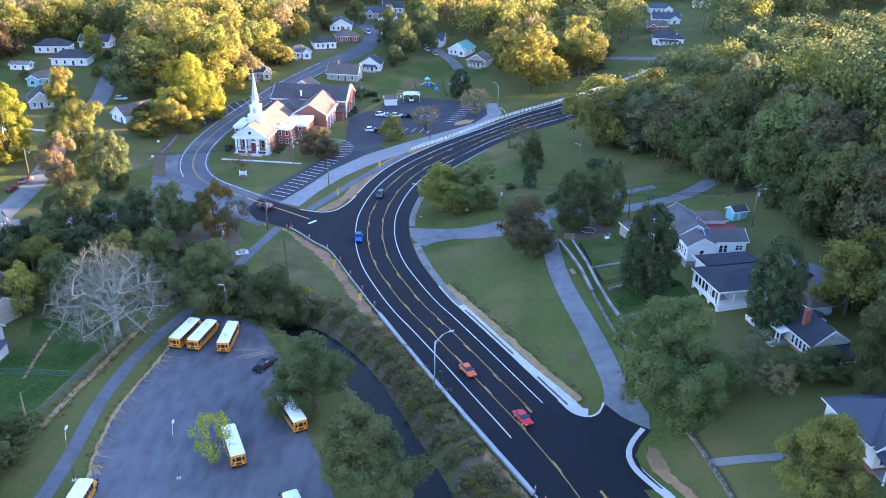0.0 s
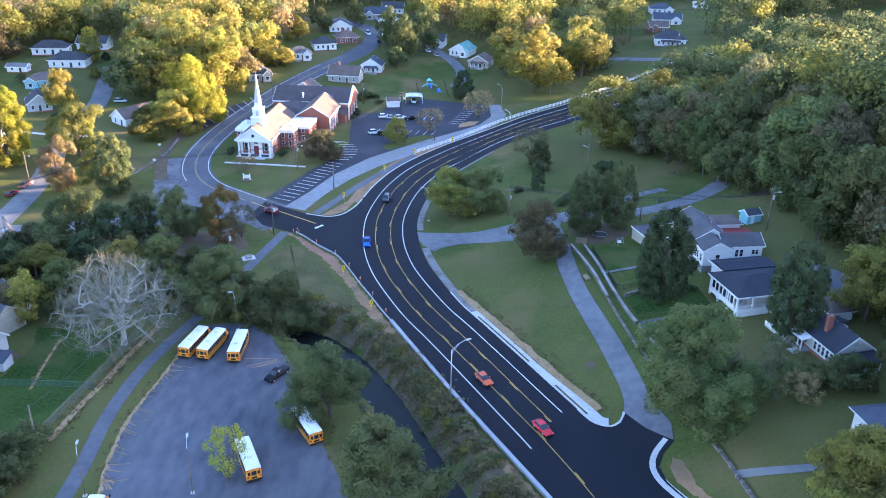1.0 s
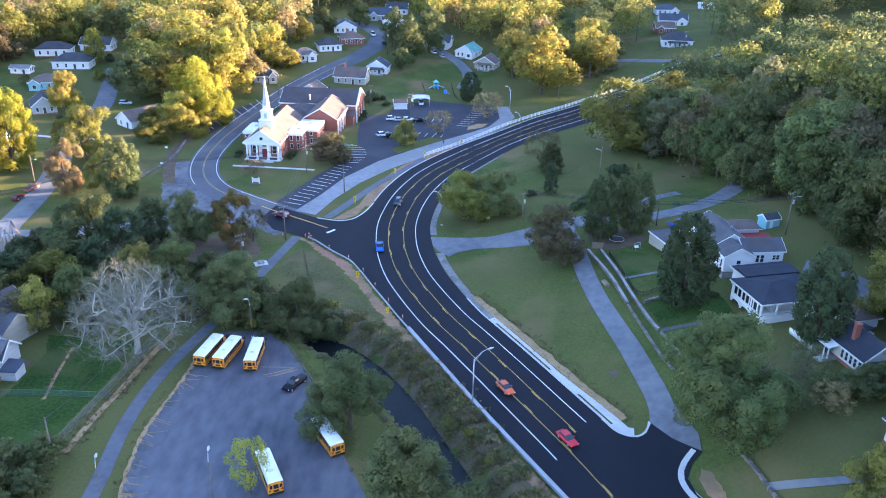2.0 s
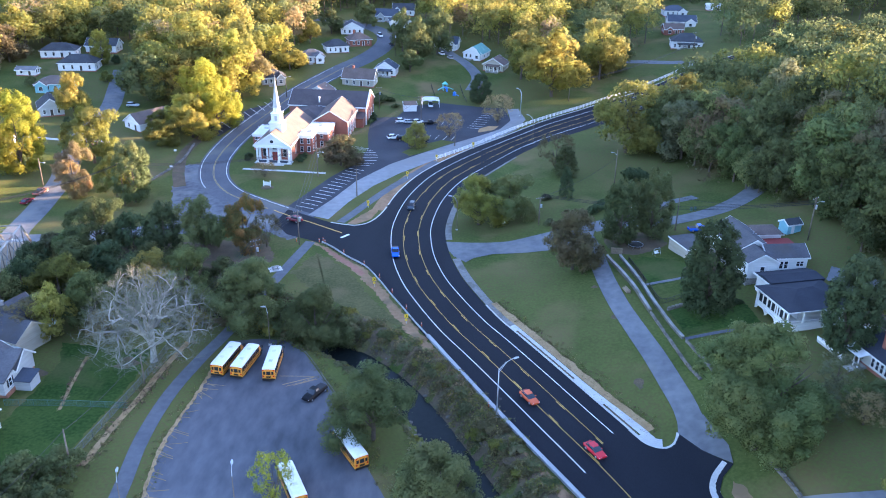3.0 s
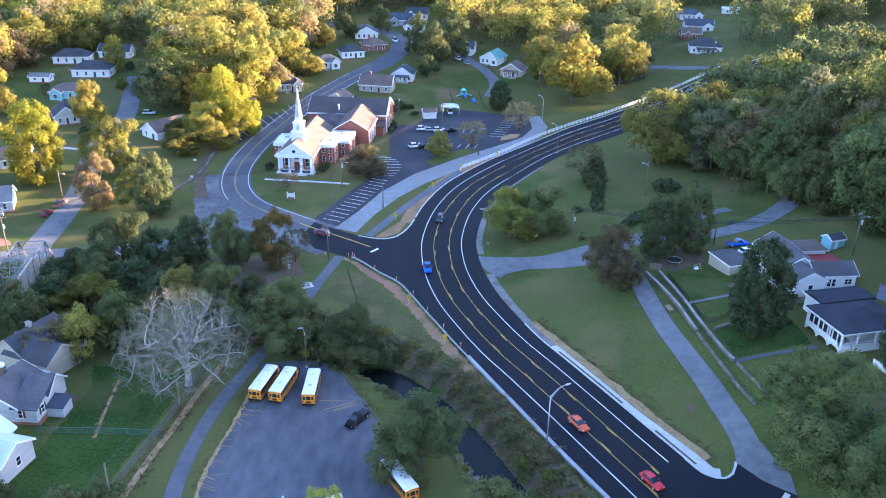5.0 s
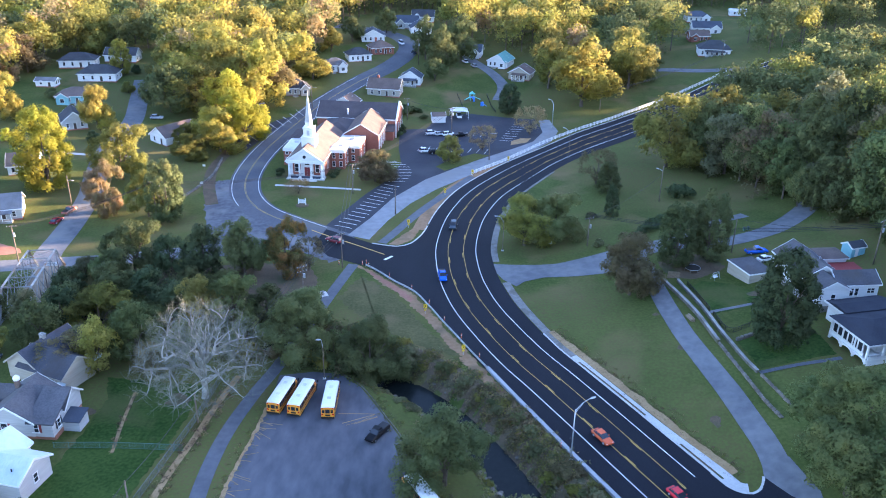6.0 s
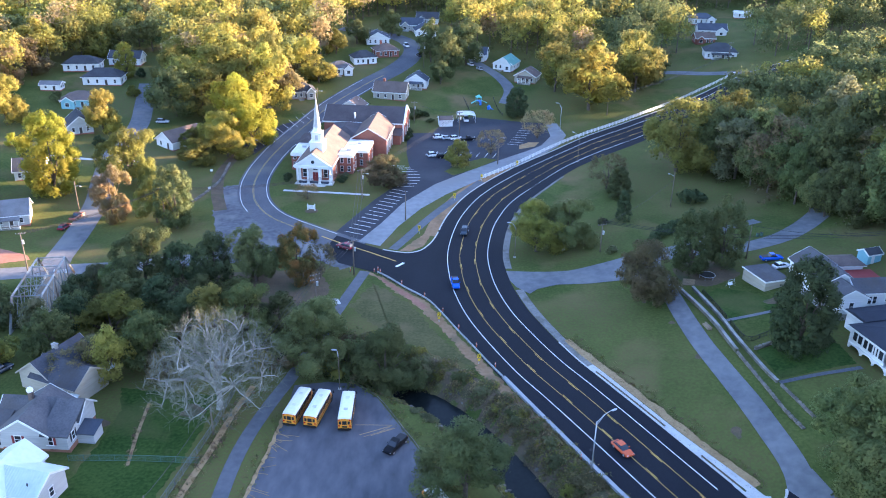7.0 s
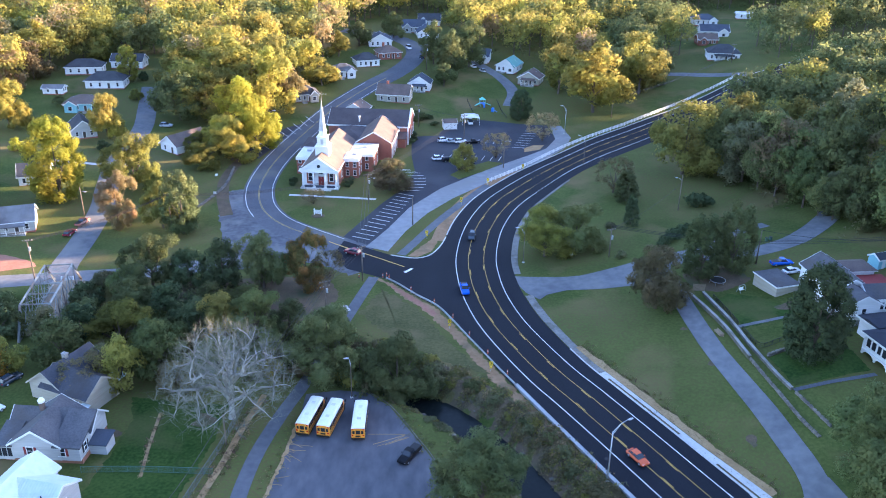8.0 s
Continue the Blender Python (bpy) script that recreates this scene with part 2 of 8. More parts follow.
CAR_RED, CAR_ORANGE = car_paint("red_paintwork", (0.55, 0.02, 0.03)), car_paint("orange_paintwork", (0.60, 0.10, 0.03))
CAR_BLUE, CAR_DARK = car_paint("blue_paintwork", (0.01, 0.10, 0.50)), car_paint("dark_paintwork", (0.03, 0.045, 0.06))
CAR_WHITE, CAR_BLACK = car_paint("white_paintwork", (0.72, 0.72, 0.72)), shade("black_paintwork", (0.004, 0.0045, 0.006), (0.006, 0.0065, 0.008), 0.35, 2.0, 0.4, 0.0, spec=0.15)
CAR_RUST = car_paint("faded_rust_paintwork", (0.28, 0.12, 0.09))
CAR_SILVER, CAR_MAROON = car_paint("silver_paintwork", (0.40, 0.42, 0.44)), car_paint("maroon_paintwork", (0.16, 0.02, 0.03))

# leaf colours are lightened throughout, standing in for haze over the far trees
OAK = leaf("oak_leaves", (0.072, 0.104, 0.037), (0.166, 0.198, 0.074), (0.192, 0.205, 0.071), 0.42)
DEEP = leaf("dark_evergreen_leaves", (0.044, 0.069, 0.030), (0.100, 0.131, 0.058), (0.078, 0.105, 0.046), 0.2)
GREEN = leaf("green_leaves", (0.062, 0.087, 0.036), (0.158, 0.178, 0.070), (0.140, 0.146, 0.056), 0.38)
# olive, lime and gold brightened: part of the low sun is in the colour
OLIVE = leaf("olive_leaves", (0.133, 0.139, 0.041), (0.276, 0.268, 0.071), (0.308, 0.268, 0.064), 0.56)
LIME = leaf("yellow_green_leaves", (0.265, 0.284, 0.038), (0.445, 0.439, 0.061), (0.488, 0.439, 0.061), 0.58)
GOLD = leaf("golden_leaves", (0.212, 0.204, 0.053), (0.404, 0.369, 0.084), (0.457, 0.386, 0.076), 0.58)
RUST = leaf("rusty_autumn_leaves", (0.130, 0.087, 0.074), (0.269, 0.138, 0.099), (0.125, 0.118, 0.074), 0.4)
MAUVE = leaf("dull_brown_leaves", (0.115, 0.098, 0.052), (0.205, 0.165, 0.085), (0.140, 0.135, 0.055), 0.38)
SCRUB = leaf("scrub_leaves", (0.092, 0.111, 0.050), (0.200, 0.200, 0.095), (0.234, 0.183, 0.112), 0.35)
PALE = leaf("pale_dry_leaves", (0.233, 0.192, 0.095), (0.361, 0.289, 0.140), (0.350, 0.225, 0.121), 0.56)
HAZEL = leaf("pale_green_leaves", (0.115, 0.140, 0.055), (0.230, 0.245, 0.090), (0.215, 0.205, 0.075), 0.48)
ASH = leaf("grey_green_leaves", (0.105, 0.120, 0.065), (0.190, 0.198, 0.105), (0.170, 0.155, 0.080), 0.45)
TWIG = shade("grey_twigs", (0.13, 0.131, 0.098), (0.235, 0.232, 0.18), 0.95, 0.8, 0.25, 0.1)
DOOR = shade("dark_door", (0.045, 0.035, 0.03), (0.075, 0.06, 0.05), 0.6, 2.0, 0.4, 0.0)
YELLOWING = leaf("yellowing_leaves", (0.21, 0.215, 0.055), (0.40, 0.38, 0.095), (0.47, 0.40, 0.11), 0.48)
BLAZE = leaf("bright_orange_leaves", (0.26, 0.17, 0.04), (0.50, 0.27, 0.055), (0.58, 0.22, 0.045), 0.5)
AUTUMN = leaf("green_leaves_turning_orange", (0.095, 0.105, 0.036), (0.240, 0.170, 0.060), (0.500, 0.190, 0.065), 0.42)


# ---- building helpers ----
def smooth(a, b, x):
    t = np.clip((np.asarray(x, float) - a) / (b - a), 0, 1)
    return t * t * (3 - 2 * t)


def spline(pts, step=2.0):
    """A smooth plan line through pts, with points about step apart."""
    p = np.array(pts, float)
    q = np.vstack([2 * p[0] - p[1], p, 2 * p[-1] - p[-2]])
    out = []
    for i in range(1, len(q) - 2):
        a, b, c, d = q[i - 1], q[i], q[i + 1], q[i + 2]
        n = max(2, int(np.linalg.norm(c - b) / step))
        for t in np.arange(n) / n:
            out.append(0.5 * (2 * b + (c - a) * t + (2 * a - 5 * b + 4 * c - d) * t * t + (3 * b - a - 3 * c + d) * t**3))
    out.append(q[-2])
    return np.array(out)


def normals(line):
    d = np.gradient(line, axis=0)
    d /= np.linalg.norm(d, axis=1)[:, None] + 1e-9
    return np.stack([d[:, 1], -d[:, 0]], axis=1)  # to the right of the way


def away(line, x, y):
    """Distance of points from a plan line."""
    x, y = np.atleast_1d(np.asarray(x, float)), np.atleast_1d(np.asarray(y, float))
    if x.size < 40:
        a, d = line[:-1], np.diff(line, axis=0)
        px, py = x.ravel()[:, None] - a[:, 0], y.ravel()[:, None] - a[:, 1]
        t = np.clip((px * d[:, 0] + py * d[:, 1]) / ((d * d).sum(1) + 1e-9), 0, 1)
        return np.hypot(px - t * d[:, 0], py - t * d[:, 1]).min(1).reshape(x.shape)
    best = np.full(x.shape, 1e9)
    for (ax, ay), (bx, by) in zip(line[:-1], line[1:]):
        dx, dy = bx - ax, by - ay
        t = np.clip(((x - ax) * dx + (y - ay) * dy) / (dx * dx + dy * dy + 1e-9), 0, 1)
        best = np.minimum(best, np.hypot(x - ax - t * dx, y - ay - t * dy))
    return best


CREEK = spline([(-190, 196), (-150, 190), (-122, 188), (-108, 180), (-92, 172), (-76, 168), (-60, 170), (-48, 166), (-38.5, 159.6), (-30.2, 153.2),
                (-23.8, 146.2), (-17, 135.6), (-11.6, 124.6), (-6.7, 114.3), (-2.0, 104), (5, 88), (15, 64), (30, 20), (40, -40)], 4.0)


ROAD_Y = (50, 84, 99.3, 108, 119.2, 131.8, 144, 155.5, 163.6, 174.4, 185.5, 197.8, 209, 220)
ROAD_X = (48, 31, 23.9, 20.3, 15, 8.2, 1.6, -4.8, -9.5, -14.6, -19, -22.1, -23.5, -23.7)


def base_ground(x, y):
    x, y = np.asarray(x, float), np.asarray(y, float)
    xe = x + 0.25 * np.clip(y - 155, -12, 48)
    past = x - np.interp(y, ROAD_Y, ROAD_X) - 13.2  # level beside the road, then a rising bank
    past = np.clip(0.5 * (past + np.sqrt(past * past + 5.0)) - 0.15, 0, 200)
    bank = past * (0.27 + 0.15 * (1 - smooth(110, 126, y)) - 0.09 * smooth(145, 172, y) - 0.06 * smooth(172, 195, y))
    bank = bank / (1 + (bank / 7.0) ** 4) ** 0.25
    far = smooth(192, 222, y)
    # slope runs on unseen past x 150, added to block the low sun
    r = (bank * (1 - far) + 6.5 * smooth(8, 38, xe) * far) * smooth(60, 100, y) + 0.12 * np.clip(x - 38, 0, 220) * smooth(60, 110, y)
    r = r - 0.09 * np.clip(x - 38, 0, 34) * smooth(60, 110, y) * (1 - smooth(150, 180, y))
    r = r * (1 - 0.55 * smooth(195, 240, y) * (1 - smooth(60, 110, x)))
    z = r * (1 - 0.4 * smooth(260, 330, y))
    z = z + 9 * smooth(0, 1, 0.005 * (-x - 100) + 0.005 * (y - 270)) + 6 * smooth(320, 500, y)
    return z - 2.4 * np.exp(-(((x + 130) / 32) ** 2 + ((y - 225) / 32) ** 2))


def ground(x, y):
    d = away(CREEK, x, y)
    z = base_ground(np.atleast_1d(x), np.atleast_1d(y)) - 3.6 * (1 - smooth(2.2, 7.5, d))
    return z if np.ndim(x) else float(z[0])


class Form:
    """Gathers vertices and faces for one mesh."""

    def __init__(self):
        self.v, self.f = [], []

    def add(self, verts, faces):
        n = len(self.v)
        self.v += [tuple(map(float, p)) for p in verts]
        self.f += [tuple(n + i for i in f) for f in faces]
        return self

    def box(self, x, y, z, sx, sy, sz, rz=0.0, top=1.0):
        """A box that stands on z; top: the share to which its top narrows."""
        c, s, out = math.cos(radians(rz)), math.sin(radians(rz)), []
        for dz, k in ((0, 1.0), (sz, top)):
            for ax, ay in ((-1, -1), (1, -1), (1, 1), (-1, 1)):
                px, py = ax * sx / 2 * k, ay * sy / 2 * k
                out.append((x + c * px - s * py, y + s * px + c * py, z + dz))
        return self.add(out, [(3, 2, 1, 0), (4, 5, 6, 7), (0, 1, 5, 4), (1, 2, 6, 5), (2, 3, 7, 6), (3, 0, 4, 7)])

    def prism(self, outline, a, b, along="y"):
        """An outline of (across, up) drawn out from a to b along x or y."""
        put = (lambda u, w, t: (u, t, w)) if along == "y" else (lambda u, w, t: (t, u, w))
        n = len(outline)
        vs = [put(u, w, t) for t in (a, b) for u, w in outline]
        fs = [(i, (i + 1) % n, n + (i + 1) % n, n + i) for i in range(n)] + [tuple(range(n))[::-1], tuple(range(n, 2 * n))]
        return self.add(vs, fs)

    def tube(self, pts, radii, n=6):
        pts = [Vector(p) for p in pts]
        rings = []
        for i, p in enumerate(pts):
            d = (pts[min(i + 1, len(pts) - 1)] - pts[max(i - 1, 0)]).normalized()
            side = d.cross(Vector((0.3, 0.9, 0.2)) if abs(d.z) > 0.8 else Vector((0, 0, 1))).normalized()
            up = side.cross(d)
            rings += [p + radii[i] * (math.cos(2 * math.pi * k / n) * side + math.sin(2 * math.pi * k / n) * up) for k in range(n)]
        fs = [(i * n + k, i * n + (k + 1) % n, (i + 1) * n + (k + 1) % n, (i + 1) * n + k) for i in range(len(pts) - 1) for k in range(n)]
        fs += [tuple(range(n))[::-1], tuple(range((len(pts) - 1) * n, len(pts) * n))]
        return self.add(rings, fs)

    def wheel(self, x, y, z, r, w, n=16, axis="y"):
        d = Vector((0, w / 2, 0)) if axis == "y" else Vector((w / 2, 0, 0))
        c = Vector((x, y, z))
        return self.tube([c - d, c - d * 0.8, c + d * 0.8, c + d], [r * 0.92, r, r, r * 0.92], n)

    def loft(self, rings):
        n = len(rings[0])
        vs = [p for r in rings for p in r]
        fs = [(i * n + k, i * n + (k + 1) % n, (i + 1) * n + (k + 1) % n, (i + 1) * n + k) for i in range(len(rings) - 1) for k in range(n)]
        fs += [tuple(range(n))[::-1], tuple(range((len(rings) - 1) * n, len(rings) * n))]
        return self.add(vs, fs)

    def mesh(self, name, even=True):
        me = bpy.data.meshes.new(name)
        me.from_pydata(self.v, [], self.f)
        if even:
            b = bmesh.new()
            b.from_mesh(me)
            bmesh.ops.recalc_face_normals(b, faces=b.faces)
            b.to_mesh(me)
            b.free()
        return me


def part(name, form, material, parent, label="", round_off=False):
    me = form.mesh(name) if isinstance(form, Form) else form
    if not me.materials:
        me.materials.append(material)
    if round_off:
        for p in me.polygons:
            p.use_smooth = True
    ob = new(name, me)
    ob.parent = parent
    return tagged(ob, label) if label else ob


def thing(name, label, category, x, y, z=None, rz=0.0, group="", kind=""):
    ob = new(name)
    ob.empty_display_size = 0.3
    ob.matrix_world = pose(x, y, ground(x, y) if z is None else z, 0, 0, rz)
    return tagged(ob, label, category, group, kind)


def structure(name, form, material, label, category):
    ob = part(name, form, material, None)
    return tagged(ob, label, category, "", "structure")


def ribbon(line, left, right, lift, across=4):
    """A paved band on the ground, from left to right of a plan line (right is positive); either may follow the line's length."""
    n, f = normals(line), Form()
    left, right = np.broadcast_to(left, len(line)), np.broadcast_to(right, len(line))
    for i, (p, m) in enumerate(zip(line, n)):
        for k in range(across + 1):
            q = p + m * (left[i] + (right[i] - left[i]) * k / across)
            f.v.append((q[0], q[1], float(base_ground(q[0], q[1])) + lift))
    w = across + 1
    f.f = [(i * w + k, i * w + k + 1, (i + 1) * w + k + 1, (i + 1) * w + k) for i in range(len(line) - 1) for k in range(across)]
    return f


def swept(line, off, width, low, high, top_width=None):
    """A kerb, wall or painted line: a section drawn along a plan line."""
    n, f = normals(line), Form()
    off = np.broadcast_to(off, len(line))
    tw = width if top_width is None else top_width
    for i, (p, m) in enumerate(zip(line, n)):
        for o, z in ((-width / 2, low), (-tw / 2, high), (tw / 2, high), (width / 2, low)):
            q = p + m * (off[i] + o)
            c = p + m * off[i]
            f.v.append((q[0], q[1], float(base_ground(c[0], c[1])) + z))
    f.f = [(i * 4 + k, i * 4 + (k + 1) % 4, i * 4 + 4 + (k + 1) % 4, i * 4 + 4 + k) for i in range(len(line) - 1) for k in range(4)]
    f.f += [(0, 1, 2, 3), tuple(len(line) * 4 - 4 + k for k in (3, 2, 1, 0))]
    return f


def patch(outline, lift, rough=0.0, seed=0, cell=None):
    """A flat area on the ground inside a plan outline, its edge broken up by rough metres."""
    r = random.Random(seed)
    pts = []
    for (ax, ay), (bx, by) in zip(outline, list(outline[1:]) + [outline[0]]):
        n = max(1, int(math.hypot(bx - ax, by - ay) / (0.6 if rough else 6.0)))
        for k in range(n):
            pts.append((ax + (bx - ax) * k / n + r.uniform(-rough, rough) * 0.55, ay + (by - ay) * k / n + r.uniform(-rough, rough) * 0.55))
    b = bmesh.new()
    vs = [b.verts.new((x, y, 0)) for x, y in pts]
    b.faces.new(vs)
    bmesh.ops.triangulate(b, faces=b.faces[:])
    size = cell or 4.0
    xs, ys = [p[0] for p in pts], [p[1] for p in pts]
    for axis, lo, hi in ((0, min(xs), max(xs)), (1, min(ys), max(ys))):
        for c in np.arange(lo + size, hi, size):
            co, no = [0, 0, 0], [0, 0, 0]
            co[axis], no[axis] = float(c), 1
            bmesh.ops.bisect_plane(b, geom=b.verts[:] + b.edges[:] + b.faces[:], plane_co=co, plane_no=no)
    for v in b.verts:
        v.co.z = float(base_ground(v.co.x, v.co.y)) + lift
    bmesh.ops.recalc_face_normals(b, faces=b.faces)
    for fc in b.faces:
        if fc.normal.z < 0:
            fc.normal_flip()
    me = bpy.data.meshes.new("area")
    b.to_mesh(me)
    b.free()
    return me


# ---- ground ----
def steps(*spans):
    out = []
    for a, b, s in spans:
        out += list(np.arange(a, b, s))
    return np.array(out + [spans[-1][1]], float)


def build_ground():
    xs = steps((-3000, -600, 300), (-600, -160, 12), (-160, -70, 2.5), (-70, 50, 1.5), (50, 110, 2.5), (110, 600, 12), (600, 3000, 300))
    ys = steps((-1500, -100, 200), (-100, 70, 6), (70, 215, 1.5), (215, 420, 3), (420, 900, 12), (900, 4500, 300))
    gx, gy = np.meshgrid(xs, ys)
    d = away(CREEK, gx.ravel(), gy.ravel()).reshape(gx.shape)
    gz = base_ground(gx, gy) - 3.6 * (1 - smooth(2.2, 7.5, d))
    rng = np.random.RandomState(3)
    gz = gz + rng.uniform(-1, 1, gz.shape) * 0.3 * (smooth(1.5, 3.5, d) * (1 - smooth(6, 8, d)))
    nx, ny = len(xs), len(ys)
    co = np.stack([gx, gy, gz], axis=-1).reshape(-1, 3)
    i = np.arange(nx * ny).reshape(ny, nx)
    quads = np.stack([i[:-1, :-1], i[:-1, 1:], i[1:, 1:], i[1:, :-1]], axis=-1).reshape(-1, 4)
    me = bulk("ground", co, quads)
    me.polygons.foreach_set("use_smooth", np.ones(len(quads), bool))
    me.materials.append(GRASS)
    return tagged(new("ground", me), "mown grass lawns and verges on gently rolling ground", "ground", "", "structure")


def bulk(name, co, quads):
    me = bpy.data.meshes.new(name)
    me.vertices.add(len(co))
    me.vertices.foreach_set("co", np.asarray(co, np.float32).ravel())
    k = quads.shape[1]
    me.loops.add(len(quads) * k)
    me.loops.foreach_set("vertex_index", np.asarray(quads, np.int32).ravel())
    me.polygons.add(len(quads))
    me.polygons.foreach_set("loop_start", np.arange(0, len(quads) * k, k, dtype=np.int32))
    me.polygons.foreach_set("loop_total", np.full(len(quads), k, np.int32))
    me.update()
    me.validate()
    return me


build_ground()
water = Form()
for p, m in zip(CREEK, normals(CREEK)):
    for o in (-4.2, 0, 4.2):
        q = p + m * o
        water.v.append((q[0], q[1], float(base_ground(*p)) - 3.2))
water.f = [(i * 3 + k, i * 3 + k + 1, i * 3 + 4 + k, i * 3 + 3 + k) for i in range(len(CREEK) - 1) for k in (0, 1)]
structure("water", water, WATER, "narrow dark creek between overgrown banks", "water")

# main road: a three-lane bend in fresh asphalt
MAIN = spline([(70, 10), (48, 50), (31, 84), (23.9, 99.3), (20.3, 108.0), (15.0, 119.2), (8.2, 131.8), (1.6, 144.0), (-4.8, 155.5), (-9.5, 163.6), (-14.6, 174.4), (-19.0, 185.5),
               (-22.1, 197.8), (-23.5, 209.1), (-23.7, 220), (-22.0, 234.7), (-19.1, 247.1), (-14.2, 260.4), (-5.6, 275.5), (4.6, 290), (17.5, 304), (36, 324.5), (58, 346), (84, 369), (112, 391), (170, 430), (240, 470)], 2.0)
right_edge = 8.45 + 0.95 * smooth(150, 195, MAIN[:, 1])
road = structure("road", ribbon(MAIN, -9.3, right_edge, 0.09, 6), ASPHALT_NEW, "freshly laid black asphalt three-lane road in a long bend", "road")
part("junction", patch([(-18, 166), (-26.2, 177.3), (-29.5, 184.4), (-33.4, 191.5), (-38.8, 197), (-46.4, 205.6), (-57, 211), (-62, 219), (-60, 228.8), (-51, 222.8), (-46, 219.6), (-39.2, 218.5), (-35.2, 221.5), (-33.4, 226), (-31.2, 236), (-26, 250), (-20, 236), (-21, 190)], 0.06), ASPHALT_NEW, road)
part("side_apron", patch([(14, 124), (18.5, 130), (21.2, 125.2), (23.2, 123.6), (25.0, 123.3), (26.6, 124.2), (27.8, 126.4), (30.5, 122), (34.4, 117.6), (32.2, 115.4), (31.0, 112.6), (31.6, 109), (34, 104.6), (24, 104)], 0.13, cell=0.9), ASPHALT_NEW, road)


def stretch_of(line, y0, y1):
    return line[(line[:, 1] >= y0) & (line[:, 1] <= y1)]


near_end = stretch_of(MAIN, 40, 112)
body = stretch_of(MAIN, 118, 440)
part("edge_line", swept(body, -5.3, 0.18, 0.09, 0.105), PAINT_WHITE, road, "solid white edge line")
part("edge_line", swept(body, 5.3, 0.18, 0.09, 0.105), PAINT_WHITE, road, "solid white edge line")
allway = stretch_of(MAIN, 40, 440)
for s in (-1, 1):
    part("centre_line", swept(allway, s * 2.05, 0.11, 0.09, 0.105), PAINT_YELLOW, road, "solid yellow turn-lane line")


def dashes(line, off, name, material, on, gap, width, low=0.09, start=0.0):
    d = np.r_[0, np.cumsum(np.linalg.norm(np.diff(line, axis=0), axis=1))]
    t = start
    while t + on < d[-1]:
        s = np.linspace(t, t + on, 4)
        seg = np.stack([np.interp(s, d, line[:, 0]), np.interp(s, d, line[:, 1])], axis=1)
        part(name, swept(seg, off, width, low, low + 0.016), material, road)
        t += on + gap


dashes(allway, -1.78, "yellow_dash", PAINT_YELLOW, 3.0, 9.2, 0.15, start=2.0)
dashes(allway, 1.78, "yellow_dash", PAINT_YELLOW, 3.0, 9.2, 0.15, start=5.0)
dashes(near_end, -5.3, "white_dash", PAINT_WHITE, 3.0, 9.0, 0.18, start=6.0)
dashes(near_end, 5.3, "white_dash", PAINT_WHITE, 3.0, 9.0, 0.18, start=1.0)

# kerbs, gutter and concrete walk on the right of the bend
new_part = stretch_of(MAIN, 120.5, 170)
new_edge = 8.45 + 0.95 * smooth(150, 195, new_part[:, 1])
structure("kerb", swept(new_part, new_edge + 0.12, 0.36, 0.02, 0.15, 0.3), CONCRETE, "new pale concrete kerb and gutter", "kerb")
walk_line = stretch_of(MAIN, 120.5, 160)
walk_edge = 8.45 + 0.95 * smooth(150, 195, walk_line[:, 1])
structure("pavement", ribbon(walk_line, walk_edge + 0.3, walk_edge + 1.7 + 0.8 * (1 - smooth(122, 140, walk_line[:, 1])), 0.13, 3), CONCRETE, "new pale concrete sidewalk beside the road", "sidewalk")
for k, (y0, y1) in enumerate(((121.5, 132), (139, 158))):
    strip_line = stretch_of(MAIN, y0, y1)
    structure(f"verge_{26 + k}", ribbon(strip_line, 8.87, 9.3, 0.15, 1), LITTER, "narrow bare brown strip between kerb and sidewalk", "verge")
old_part = stretch_of(MAIN, 157, 197)
structure("pavement_2", ribbon(old_part, 8.6 + 0.95 * smooth(150, 195, old_part[:, 1]), 10.6 + 0.9 * smooth(160, 190, old_part[:, 1]), 0.11, 2), CONCRETE_WORN, "old weathered concrete kerb strip beside the road", "sidewalk")
far_part = stretch_of(MAIN, 208, 286)
structure("pavement_3", ribbon(far_part, 9.3, 11.0 - 0.8 * smooth(240, 260, far_part[:, 1]), 0.10, 2), CONCRETE_WORN, "old weathered concrete edge inside the bend", "sidewalk")
nose = spline([(19.6, 128.6), (21.4, 125.3), (23.2, 123.9), (25.0, 123.6), (26.3, 124.3), (27.2, 125.6), (27.6, 126.8)], 0.5)
structure("kerb_2", swept(nose, 0, 0.5, 0.02, 0.15, 0.42), CONCRETE, "rounded new concrete kerb at a side road", "kerb")
structure("pavement_4", ribbon(nose[: int(len(nose) * 0.66)], -2.2, -0.2, 0.132, 2), CONCRETE, "new concrete sidewalk round the corner", "sidewalk")
nose2 = spline([(34.0, 117.6), (32.2, 115.6), (31.2, 113.4), (31.1, 111.4), (31.7, 109.2), (33.4, 106.2), (35.8, 102.4), (41, 92), (52, 70)], 0.8)
structure("kerb_3", swept(nose2, 0.75, 1.7, 0.0, 0.15, 1.6), CONCRETE, "rounded new concrete kerb and walk at a side road", "kerb")
